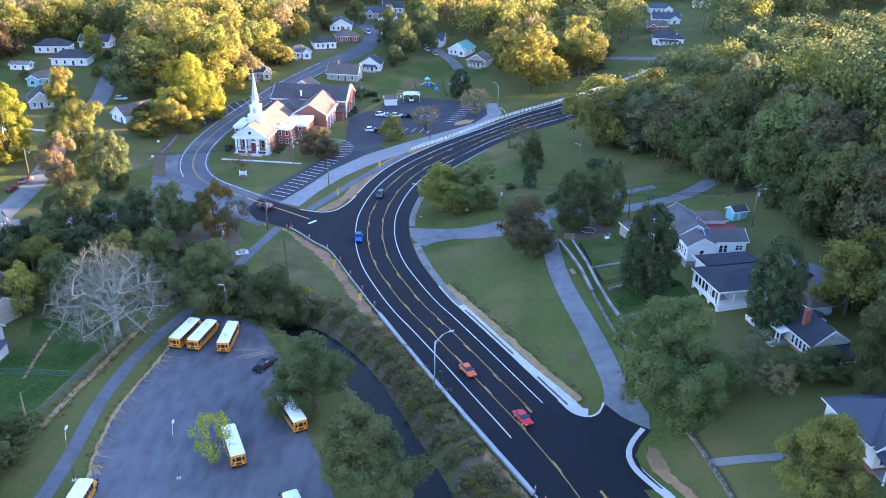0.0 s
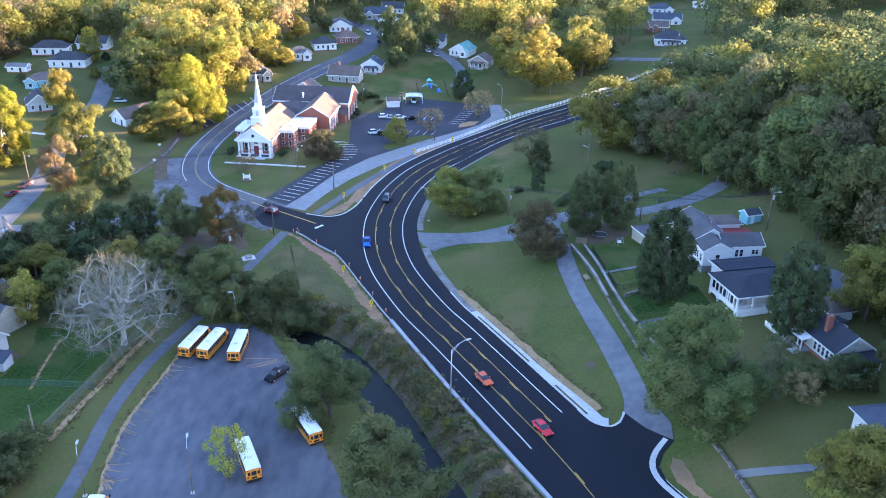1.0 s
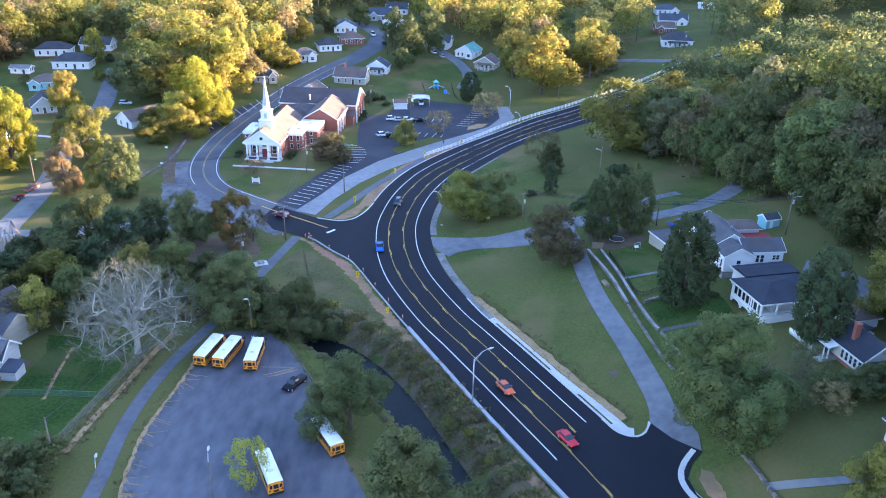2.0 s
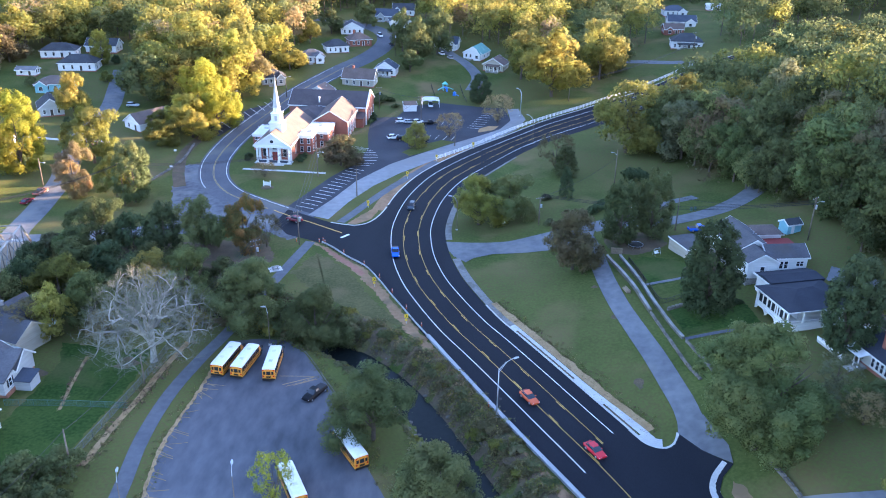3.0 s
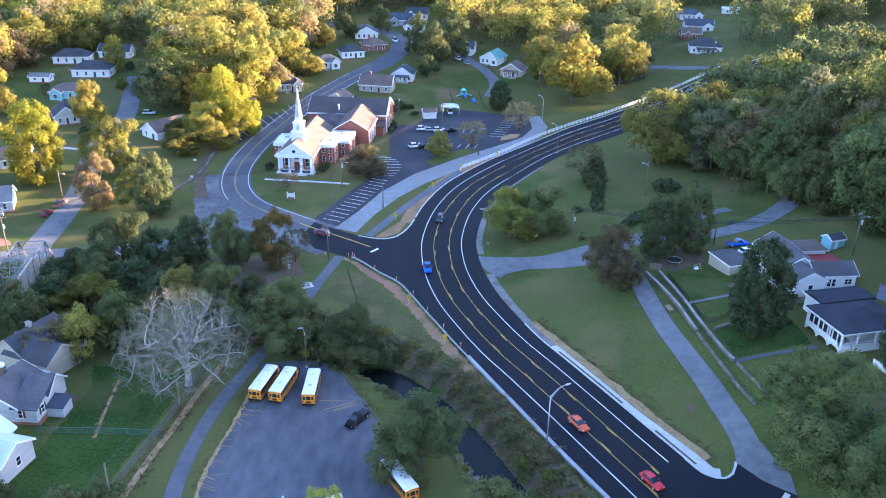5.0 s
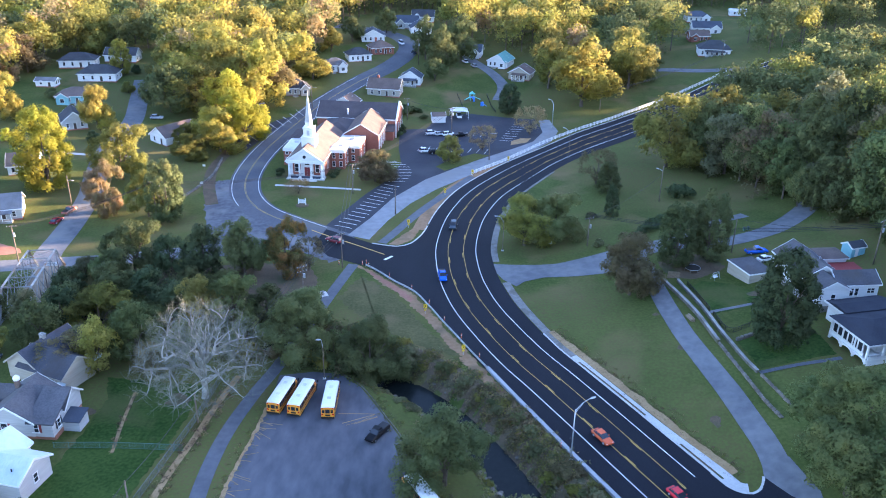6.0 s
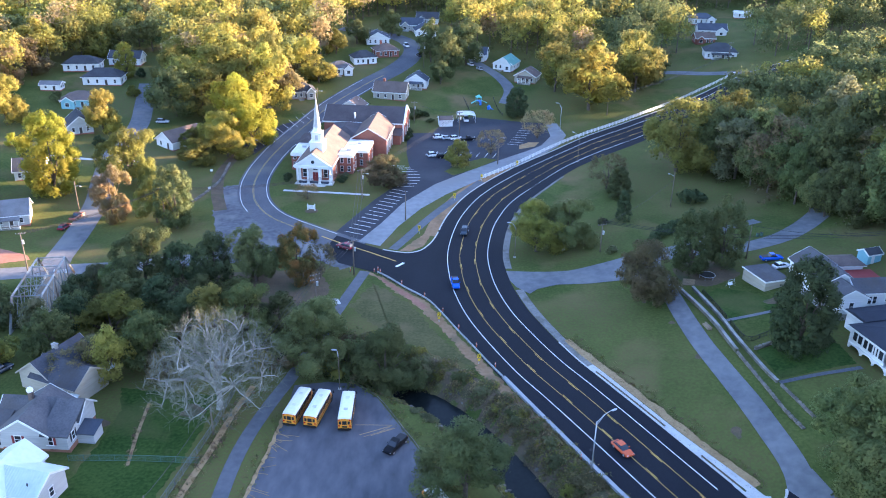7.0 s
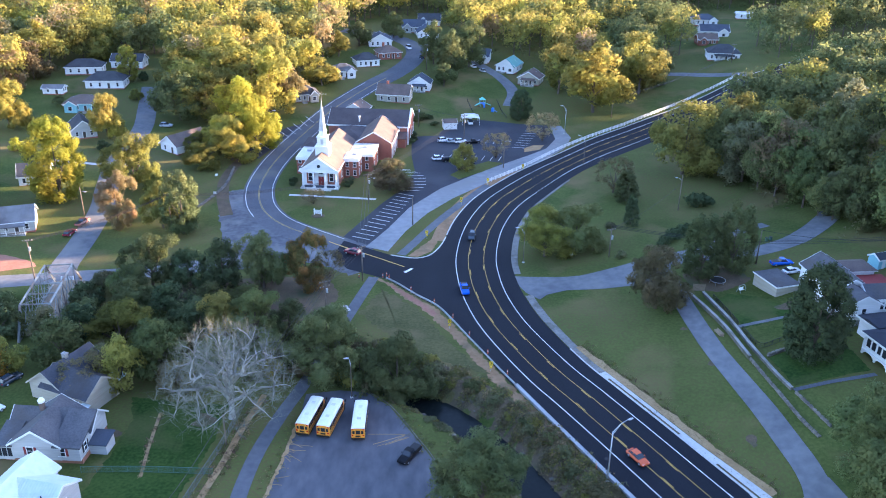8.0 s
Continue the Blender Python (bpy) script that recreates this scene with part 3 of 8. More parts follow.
# dry stubble and dirt beside the new walk
dry_edge = spline(stretch_of(MAIN, 122, 172), 0.35)
dry_reach = np.convolve(np.random.RandomState(5).uniform(-0.2, 0.8, len(dry_edge)), np.ones(9) / 9, "same")
structure("verge_2", ribbon(dry_edge, 10.3 + 0.6 * (1 - smooth(122, 140, dry_edge[:, 1])), 11.5 + 0.6 * (1 - smooth(122, 140, dry_edge[:, 1])) + 1.4 * dry_reach, 0.12, 6), STRAW, "dry straw-coloured strip along the new sidewalk", "verge")
structure("verge_3", patch([(33.4, 114.2), (32.6, 111.4), (33.4, 108.4), (35.4, 105.2), (38.4, 99.5), (42.8, 91), (43.8, 91.6), (39.4, 100.8), (36.0, 107.2), (34.8, 112.8)], 0.05, 0.35, 5), DIRT, "bare dirt strip behind the new kerb", "verge")
# kerb and dirt outside the bend
outer = stretch_of(MAIN, 231, 430)
structure("kerb_4", swept(outer, -9.45, 0.4, 0.02, 0.15, 0.34), CONCRETE, "pale concrete kerb outside the bend", "kerb")
corner = spline([(-46.4, 219.9), (-42.5, 218.7), (-39.2, 218.3), (-36.2, 220.2), (-34.2, 224.0), (-32.9, 228.0), (-31.9, 232.6)], 0.8)
structure("kerb_5", swept(corner, 0, 0.4, 0.02, 0.15, 0.34), CONCRETE, "curved concrete kerb at the junction corner", "kerb")
wedge = stretch_of(MAIN, 228, 300)
structure("verge_4", ribbon(wedge, -13.2 + 3.0 * smooth(262, 300, wedge[:, 1]), -9.7, 0.05, 3), DIRT, "bare tan dirt along the outer kerb", "verge")
structure("verge_5", patch([(-42, 219.4), (-39.2, 219), (-35.6, 223), (-34.0, 230), (-35.8, 231), (-38.5, 226)], 0.05, 0.3, 6), DIRT, "bare tan dirt at the junction corner", "verge")
structure("verge_6", patch([(-48.5, 206.5), (-43.5, 201.8), (-38.8, 196.0), (-33.6, 190.6), (-29.8, 183.6), (-26.4, 176.4), (-20.2, 163.6), (-17.4, 158.0), (-12.9, 149.6), (-8.2, 140.6), (-3.8, 131), (2, 120), (8, 110.5), (14, 99), (11.2, 98), (5.5, 109.5), (0.2, 119.5), (-5.8, 131), (-10.3, 139.5), (-15.2, 149), (-19.3, 156.5), (-22.6, 162), (-26.6, 171.4), (-30.5, 179.4), (-33.8, 185), (-37.6, 191.6), (-42.2, 196.4), (-45.2, 201.5), (-50, 206.4)], 0.04, 0.7, 7), DIRT, "bare orange-tan dirt behind the guardrail", "verge")
structure("verge_7", patch([(-46.5, 203.8), (-43.2, 200.6), (-37, 193.4), (-33, 188), (-34.5, 187.2), (-38, 192.4), (-42.6, 197.8)], 0.07, 0.6, 8), CLAY, "raw red clay bank at the junction", "verge")

# church street and the old streets to the left
CHURCH_ST = spline([(-38, 210.5), (-42.5, 213), (-50, 218.3), (-59.2, 224.4), (-71, 233.0), (-80.0, 240.6), (-86.2, 249.5), (-90.2, 260), (-92.5, 274), (-92.3, 293.4), (-89.3, 315.5), (-83.5, 342.6), (-78.3, 360.3), (-68.2, 385.3), (-57.5, 406.6), (-51.4, 423.0), (-49.1, 437.6), (-51.3, 450.0), (-57.5, 459.3), (-68, 466), (-90, 474)], 2.0)
st = structure("road_2", ribbon(CHURCH_ST[8:], -4.9, 4.9, 0.05, 4), ASPHALT_MID, "grey two-lane street curving past the church", "road")
CS = CHURCH_ST[10:]
part("edge_line", swept(stretch_of(CS, 226, 390), 4.1, 0.16, 0.05, 0.066), PAINT_WHITE, st)
part("edge_line", swept(stretch_of(CS, 246, 390), -4.1, 0.16, 0.05, 0.066), PAINT_WHITE, st)
for o in (-0.16, 0.16):
    part("centre_line", swept(stretch_of(CS, 228, 400), o, 0.13, 0.05, 0.066), PAINT_YELLOW_OLD, st)
part("centre_line", swept(spline([(-42.5, 212.9), (-50, 218.2), (-59.2, 224.4), (-64, 228)], 2.0), 0, 0.3, 0.06, 0.082), PAINT_YELLOW, st)
part("stop_bar", swept(spline([(-42.2, 209.6), (-41.2, 210.8), (-40.4, 212.0)], 0.6), 0, 0.75, 0.06, 0.084), PAINT_WHITE, st, "short white stop bar")
structure("road_3", patch([(-100.5, 266), (-99, 246), (-93, 228), (-89, 216), (-84, 213), (-73, 217), (-62, 212.5), (-56.3, 207.4), (-52.5, 211), (-60, 222), (-78, 237), (-88, 251), (-95, 268)], 0.03, 1.4, 9), ASPHALT_PATCHY, "cracked pale old asphalt apron", "road")
structure("road_4", ribbon(spline([(-78, 215), (-95, 212.5), (-112, 209), (-128, 206.8), (-144, 202.4), (-170, 195), (-230, 180)], 3.0), -3.9, 3.9, 0.045, 4), ASPHALT_OLD, "pale old asphalt street", "road")
structure("road_5", ribbon(spline([(-129, 206), (-131.6, 214), (-134.2, 236), (-136.2, 252), (-139.8, 266), (-144.4, 288), (-146, 317), (-151.4, 340), (-158, 365)], 3.0), -3.6, 3.6, 0.06, 4), ASPHALT_OLD, "pale old residential street", "road")
structure("path", ribbon(spline([(-133, 285), (-150, 283.5), (-164, 284)], 3.0), -0.8, 0.8, 0.06, 2), CONCRETE, "narrow concrete front walk", "path")
structure("road_6", ribbon(spline([(-6, 372), (-3, 392), (-8, 412), (-18, 430), (-24, 446)], 3.0), -2.8, 2.8, 0.06, 3), ASPHALT_OLD, "narrow old lane to houses", "road")
structure("road_7", ribbon(spline([(60, 419), (76, 414), (92, 404), (112, 398), (130, 402)], 3.0), -2.6, 2.6, 0.06, 3), ASPHALT_OLD, "pale lane in the distance", "road")
structure("road_8", ribbon(spline([(150, 395), (165, 415), (185, 436)], 3.0), -3.0, 3.0, 0.1, 3), ASPHALT_MID, "street seen between distant trees", "road")

# church car park, drive and paths
lot = structure("car_park", patch([(-60.5, 231.5), (-51.5, 223.5), (-45, 237), (-40, 252), (-31, 268), (-16, 287), (3, 308), (9.5, 322), (7.5, 344), (-9, 349), (-20, 352), (-32, 346), (-36, 330), (-46, 328), (-45, 305), (-43, 288), (-45.5, 272), (-52, 257)], 0.05), ASPHALT_CHURCH, "dark sealed church car park with white bay lines", "car park")
structure("drive", patch([(-53.6, 225.0), (-47.4, 222.2), (-43.4, 236), (-37.6, 250), (-30, 262.8), (-16.5, 280.6), (-2, 297), (10.5, 312.5), (15, 326), (13, 342), (8.5, 343), (9, 326), (4.5, 315), (-7, 303), (-20.5, 288.4), (-34, 271.5), (-43.4, 254), (-48.5, 238)], 0.07, 0.0), DRIVE_PALE, "pale worn service drive beside the car park", "drive")


def bay_line(ax, ay, bx, by, w=0.14):
    part("bay_line", swept(np.array([(ax, ay), ((ax + bx) / 2, (ay + by) / 2), (bx, by)]), 0, w, 0.05, 0.085), PAINT_WHITE, lot)


for k in range(14):  # angled bays along the drive's edge
    t = k / 13
    x, y = -56.5 + 12.0 * t - 1.2 * t * t, 231.5 + 34.5 * t
    bay_line(x - 1.6, y + 0.4, x + 3.6, y - 1.8)
for k in range(9):  # bays on the inner curve beside the church lawn
    a = radians(-38 + 13.5 * k)
    x, y = -53.0 + 9.0 * math.cos(a), 277 + 15.0 * math.sin(a) * 0.9
    bay_line(x, y, x + 5.2, y + 0.2 - 0.15 * (k - 4))
for k in range(9):
    bay_line(-36.0 + 3.0 * k, 322 - 0.2 * k, -35.0 + 3.0 * k, 327 - 0.2 * k)
    bay_line(-38.0 + 3.0 * k, 302 - 0.2 * k, -36.6 + 3.0 * k, 307 - 0.2 * k)
for k in range(8):
    bay_line(-3.0 + 0.9 * k, 316 + 3.0 * k, -8.0 + 0.9 * k, 317 + 3.0 * k)
structure("traffic_island", patch([(-31, 284.5), (-27, 291.5), (-17.5, 300), (-12.5, 298), (-20, 288.5), (-28, 280.5)], 0.12, 0.15, 3), GRASS, "grassy planted island in the car park", "island")
structure("traffic_island_2", patch([(-4, 311), (2, 314), (4, 319), (0, 319.5), (-3.5, 316)], 0.12, 0.15, 4), STRAW, "small tan island in the car park", "island")
structure("path_2", ribbon(spline([(-43.8, 220.2), (-41, 227), (-36.5, 238.5), (-31.5, 250), (-25, 263), (-18.8, 275.5)], 2.0), -1.3, 1.3, 0.06, 2), ASPHALT_PATH, "asphalt footpath beside the road", "path")
structure("path_3", ribbon(spline([(-49.8, 206.6), (-51.6, 198), (-53.4, 189), (-55.2, 180), (-57, 171), (-59.5, 158), (-62, 148), (-64.2, 135.5), (-64.6, 122), (-63.4, 109), (-63, 98), (-63, 80), (-64, 50)], 2.0), -1.35, 1.35, 0.06, 2), ASPHALT_PATH, "asphalt footpath along the creek lot", "path")
structure("path_4", ribbon(spline([(-81.5, 263.5), (-70, 262.5), (-60, 261.5), (-54, 260.8)], 2.0), -0.7, 0.7, 0.06, 2), CONCRETE, "pale concrete walk across the church lawn", "path")
structure("car_park_2", patch([(-80.5, 348), (-76, 352), (-95, 331), (-104, 306), (-98.5, 297), (-95, 312), (-91, 329)], 0.035), ASPHALT_CHURCH, "dark strip of street parking bays", "car park")
for k in range(9):
    t = k / 8
    bay = swept(np.array([(-98.5 + 13 * t, 303 + 36 * t), (-101 + 13.5 * t, 306 + 36 * t), (-103.5 + 14 * t, 309 + 36 * t)]), 0, 0.14, 0.04, 0.065)
    part("bay_line", bay, PAINT_WHITE, lot)

# bus lot beside the creek
buslot = structure("car_park_3", patch([(-58.4, 155), (-52, 156.5), (-46.6, 156), (-41.8, 151.4), (-36.5, 142.1), (-33, 135.6), (-30, 127), (-25, 115.7), (-20.5, 106.5), (-15, 92), (-10, 75), (-58, 75), (-57.8, 100.8), (-59.2, 107.7), (-60.6, 120.3), (-59.4, 134), (-58.4, 143)], 0.05), ASPHALT_LOT, "worn grey asphalt bus yard", "car park")
yard_edge = spline([(-58.6, 146), (-59.0, 140), (-59.5, 134), (-60.8, 120.3), (-59.4, 107.7), (-58.0, 100.8), (-58, 80)], 0.7)
rv = np.random.RandomState(12)
structure("verge_8", ribbon(yard_edge, -0.2 - rv.uniform(0, 0.5, len(yard_edge)), 0.05 + rv.uniform(0, 0.3, len(yard_edge)), 0.075, 2), STRAW, "ragged dry edge of the bus yard", "verge")
for k in range(41):  # washed-out lines of straw and grit, and a swept-up branch fan
    if k < 36:
        x, y = yard_edge[rv.randint(4, 60)]
        a, n = math.radians(rv.uniform(-50, 15)), rv.uniform(1.2, 4.5)
    else:
        x, y, a, n = -38.2 + rv.uniform(-0.5, 0.5), 142.4 + rv.uniform(-0.5, 0.5), math.radians(rv.uniform(165, 225)), rv.uniform(3.0, 7.5)
    u = np.linspace(0, 1, 6)
    bend = rv.uniform(-0.7, 0.7)
    line = np.stack([x + n * u * math.cos(a) - bend * u * u * math.sin(a), y + n * u * math.sin(a) + bend * u * u * math.cos(a)], axis=1)
    part("debris_line", swept(line, 0, rv.uniform(0.08, 0.22), 0.04, 0.085, 0.05), STRAW, buslot)
structure("kerb_6", swept(spline([(-46.4, 156.2), (-41.6, 151.6), (-36.3, 142.3), (-32.8, 135.8), (-29.8, 127.2)], 2.0), 0, 0.18, 0.0, 0.12), STONE_DARK, "low concrete kerb at the bus yard", "kerb")

# right-hand side road and drives
structure("drive_2", patch([(-14.2, 208.5), (-13.4, 203), (-12, 199.5), (-9, 196), (-7, 198.3), (-2, 200), (6, 199), (13.8, 199.0), (21.3, 198.6), (22.9, 201.5), (14.3, 202.6), (3, 202.6), (-1, 204), (6, 205.0), (16.3, 208.4), (25.5, 210.9), (25.3, 213.2), (12.6, 209.8), (2, 207.6), (-7, 208)], 0.09, cell=2.0), ASPHALT_OLD, "pale worn driveway entrance off the bend", "drive")
LANE = spline([(21.7, 204.0), (22.8, 196.8), (23.0, 190.3), (23.2, 178.3), (24.3, 167.1), (26.1, 155.3), (27.6, 147.3), (29.0, 139.3), (30.1, 132.4), (30.3, 124.9)], 2.0)
lane_half = 2.15 + 0.7 * (1 - smooth(120, 132, LANE[:, 1]))
structure("road_9", ribbon(LANE, -lane_half, lane_half, 0.11, 6), ASPHALT_OLD, "narrow grey lane beside the lawn", "road")
part("lane_mouth", patch([(27.6, 126.6), (28.2, 130), (32.6, 130), (34.8, 122), (34.4, 117.8), (30.6, 121.8)], 0.12, cell=0.9), ASPHALT_OLD, road)
structure("road_10", ribbon(spline([(24, 209.8), (35, 212.5), (46, 213), (57, 218.5), (67, 228), (80, 242)], 2.0), -3.2, 3.2, 0.09, 4), ASPHALT_OLD, "pale drive among the houses", "road")
structure("road_11", ribbon(spline([(26, 212), (37, 218.5), (48.5, 230.5), (58, 236)], 2.0), -1.6, 1.6, 0.1, 3), ASPHALT_OLD, "narrow lane past the field", "road")
structure("drive_3", patch([(72, 176), (78.5, 170), (84, 162.8), (83.5, 156), (80, 153), (77.4, 158), (74, 163), (69, 171)], 0.1, 0.2, 2), ASPHALT_OLD, "gravelly parking pad behind the houses", "drive")
structure("path_5", ribbon(spline([(34.3, 151.6), (41.8, 153.2), (47.0, 154.1), (50.9, 154.9)], 2.0), -0.5, 0.5, 0.1, 2), ASPHALT_MID, "mossy stone front walk", "path")
structure("path_6", ribbon(spline([(31.2, 175.5), (39.1, 177.5), (46.3, 178.3)], 2.0), -0.5, 0.5, 0.1, 2), ASPHALT_OLD, "concrete front walk", "path")
structure("path_7", ribbon(spline([(41.5, 107.5), (50.1, 106.0), (59.8, 105.8)], 2.0), -0.8, 0.8, 0.1, 2), ASPHALT_OLD, "old concrete front walk", "path")
for k, (x, y, rx, ry) in enumerate([(-136, 345, 3, 2), (-150, 213, 11, 6), (-76, 146, 2.6, 2.2), (22.6, 163.3, 1.2, 0.9), (20.2, 176.8, 0.9, 0.7), (45.4, 182.3, 4, 2.2), (23.5, 140.6, 1.1, 1.6), (-92, 141, 2.5, 2)]):
    ring = [(x + rx * math.cos(a) * (0.8 + 0.3 * math.sin(3 * a + k)), y + ry * math.sin(a)) for a in np.linspace(0, 6.28, 14)[:-1]]
    structure(f"verge_{9 + k}", patch(ring, 0.05, 0.25, 20 + k), CLAY if k in (0, 1) else LITTER, "bare worn patch in the grass", "verge")
structure("verge_20", patch([(27.3, 194.6), (33.3, 193.1), (41.0, 197.3), (39.7, 205.4), (30.8, 206.4), (26.0, 201.9)], 0.05, 0.6, 31), LITTER, "bare needle-covered ground under the pines", "verge")
structure("verge_21", patch([(-78, 205), (-62, 208), (-57, 196), (-62, 184), (-80, 182), (-104, 190), (-108, 198), (-92, 204)], 0.04, 0.8, 32), LITTER, "leaf-covered ground under trees by the creek", "verge")
structure("verge_22", ribbon(spline([(-96, 247), (-101, 262), (-104, 278), (-103, 295), (-101, 302)], 2.0), -3.0, 0.8, 0.04, 3), LITTER, "leaf-strewn brown verge of the street", "verge")

# brown bank between the water and the road wall
creek_low = CREEK[(CREEK[:, 0] > -40) & (CREEK[:, 0] < 14)]
bank_skin = Form()
for p, m in zip(creek_low, normals(creek_low)):
    for k in range(9):
        q = p - m * (2.6 + 0.85 * k)
        bank_skin.v.append((q[0], q[1], ground(q[0], q[1]) + 0.16))
bank_skin.f = [(i * 9 + k, i * 9 + k + 1, i * 9 + 10 + k, i * 9 + 9 + k) for i in range(len(creek_low) - 1) for k in range(8)]
structure("verge_23", bank_skin, LITTER, "brown brushy bank between the creek and the road wall", "verge")


# ---- trees ----
def crown_points(rng, lobes, leaves, shape):
    """Leaf places and outward ways inside a crown of unit width that sits on z 0 to 1: dense clumps with gaps between them."""
    c, out = [], []
    count = {"round": 9, "top": 6, "bush": 5}.get(shape, 1)
    boughs = []
    for k in range(count):  # great boughs, each a mound of clumps, round a tall middle one
        a = 2.39996 * k + rng.uniform(-0.5, 0.5)
        z = 0.66 if k == 0 else 0.19 + 0.42 * ((0.618 * k + rng.uniform(0, 0.2)) % 1.0) if shape != "top" else rng.uniform(0.4, 0.66)
        d = 0.0 if k == 0 else rng.uniform(0.21, 0.29) if z < 0.45 else rng.uniform(0.15, 0.24)
        boughs.append((d * math.cos(a), d * math.sin(a), z, rng.uniform(0.19, 0.27)))
    while len(c) < lobes:
        k = len(c)
        if shape in ("round", "top", "bush"):
            bx, by, bz, br = boughs[k % count]
            p = rng.normal(size=3) + np.array([bx, by, bz - 0.35]) * 2.2
            p /= np.linalg.norm(p)
            deep = rng.uniform(0.7, 1.0) if rng.uniform() > 0.15 else rng.uniform(0.1, 0.6)
            q = np.array([bx, by, bz]) + p * br * deep * np.array([1, 1, 0.95])
            q = (q[0], q[1], max(0.05, q[2]) if shape != "bush" else 0.08 + 0.72 * max(0.0, q[2] - 0.1))
            w = p
        elif shape == "loose":  # thin crowns that show their branches
            p = rng.uniform(-1, 1, 3)
            n = np.linalg.norm(p)
            if not 0.4 < n < 0.95:
                continue
            q, w = (p[0] * 0.48, p[1] * 0.48, 0.48 + p[2] * 0.48), p / n
        else:
            z = rng.uniform(0.02, 0.96)
            a = rng.uniform(0, 6.283)
            if shape == "cone":
                r = 0.42 * (1 - z) ** 0.8 + 0.02
            else:  # egg
                r = 0.40 * math.sqrt(max(0.03, 1 - ((z - 0.36) / 0.64) ** 2)) if z > 0.36 else 0.40 * math.sqrt(max(0.15, 1 - ((z - 0.36) / 0.45) ** 2))
            d = math.sqrt(rng.uniform(0.35, 1))
            q = (r * math.cos(a) * d, r * math.sin(a) * d, z)
            w = np.array([math.cos(a), math.sin(a), 0.5])
        c.append(q)
        out.append(w)
    c, out = np.array(c), np.array(out)
    size = rng.uniform(0.6, 1.25, lobes) / math.sqrt(lobes) if shape in ("round", "bush", "top") else rng.uniform(0.06, 0.11, lobes)
    if shape in ("egg", "cone"):
        size = rng.uniform(0.8, 1.25, lobes) * 1.05 / math.sqrt(lobes)
    pick = rng.choice(lobes, leaves, p=size**2 / (size**2).sum())
    way = rng.normal(size=(leaves, 3)) + 0.55 * out[pick] + np.array([0, 0, 0.3])
    way /= np.linalg.norm(way, axis=1)[:, None]
    inner = rng.uniform(size=(leaves, 1)) < 0.2
    rad = size[pick][:, None] * np.where(inner, rng.uniform(0.0, 0.6, (leaves, 1)), rng.uniform(0.76, 1.12, (leaves, 1)) + 0.3 * (rng.uniform(size=(leaves, 1)) < 0.13) * rng.uniform(0.3, 1, (leaves, 1)))
    return c[pick] + way * rad * np.array([1, 1, 0.85]), way, np.where(inner, 1.7, 1.0)


def leaf_blades(rng, at, way, size, grow=1.0):
    """A leaf spray at each place: a pointed blade tilted round its way; size in the same units as at (x, y, z sizes)."""
    n = len(at)
    w = way + rng.normal(scale=0.5, size=(n, 3))
    w /= np.linalg.norm(w, axis=1)[:, None]
    u = np.cross(w, rng.normal(size=(n, 3)))
    u /= np.linalg.norm(u, axis=1)[:, None]
    v = np.cross(w, u)
    s = size * grow * rng.uniform(0.6, 1.2, (n, 1))
    a, b = u * s * 0.62, v * s * 0.42
    lift = w * s * 0.12
    co = np.stack([at - a - b, at + a - b + lift, at + b + lift], axis=1)
    return co.reshape(-1, 3)


def clump_shading(me, way):
    """Leaves of one spray share the light of the clump they grow on: their normals lean to its outward way."""
    n = np.repeat(way, 3, axis=0)
    n = n / (np.linalg.norm(n, axis=1)[:, None] + 1e-9)
    face = np.empty(len(me.polygons) * 3, np.float32)
    me.polygons.foreach_get("normal", face)
    n = 0.72 * n + 0.28 * np.repeat(face.reshape(-1, 3), 3, axis=0)
    n /= np.linalg.norm(n, axis=1)[:, None] + 1e-9
    layer = me.attributes.new("custom_normal", "FLOAT_VECTOR", "POINT")
    layer.data.foreach_set("vector", n.astype(np.float32).ravel())


def crown_mesh(name, seed, width, height, lobes, leaves, size, shape="round"):
    rng = np.random.RandomState(seed)
    at, way, grow = crown_points(rng, lobes, leaves, shape)
    co = leaf_blades(rng, at * np.array([width, width, height]), way, size, grow)
    me = bulk(name, co, np.arange(len(co)).reshape(-1, 3))
    clump_shading(me, way)
    return me


def limbs(seed, height, fork, spread, radius, count=6):
    r, f = random.Random(seed), Form()
    lean = r.uniform(-0.02, 0.02) * height
    f.tube([(0, 0, -0.6), (0, 0, 0.1), (lean * 0.4, 0, fork * 0.6), (lean, 0, fork), (lean, 0, height * 0.8)], [radius * 1.5, radius * 1.15, radius, radius * 0.8, radius * 0.15], 7)
    for k in range(count):
        a = 6.283 * (k + r.uniform(-0.3, 0.3)) / count
        d, z0 = spread * r.uniform(0.6, 1.0), fork * r.uniform(0.75, 1.15)
        z1 = z0 + (height - fork) * r.uniform(0.3, 0.65)
        f.tube([(lean, 0, z0), (d * 0.45 * math.cos(a), d * 0.45 * math.sin(a), z0 + (z1 - z0) * 0.6), (d * math.cos(a), d * math.sin(a), z1)], [radius * 0.5, radius * 0.32, radius * 0.08], 5)
    return f


KINDS = {}


def kind_of(name, seed, width, height, bare, lobes, leaves, size, shape, trunk=0.35):
    """A pattern tree of true size: its trunk mesh, crown mesh, size and how far up the crown begins."""
    crown = crown_mesh("crown", seed, width, height * (1 - bare), lobes, leaves, size, shape)
    stem = limbs(seed, height * 0.9, height * max(bare, 0.15) * 1.2, width * 0.38, trunk, 3 if shape == "cone" else 6).mesh("trunk")
    stem.materials.append(BARK)
    crown.materials.append(GREEN)
    KINDS[name] = (stem, crown, width, height, bare)


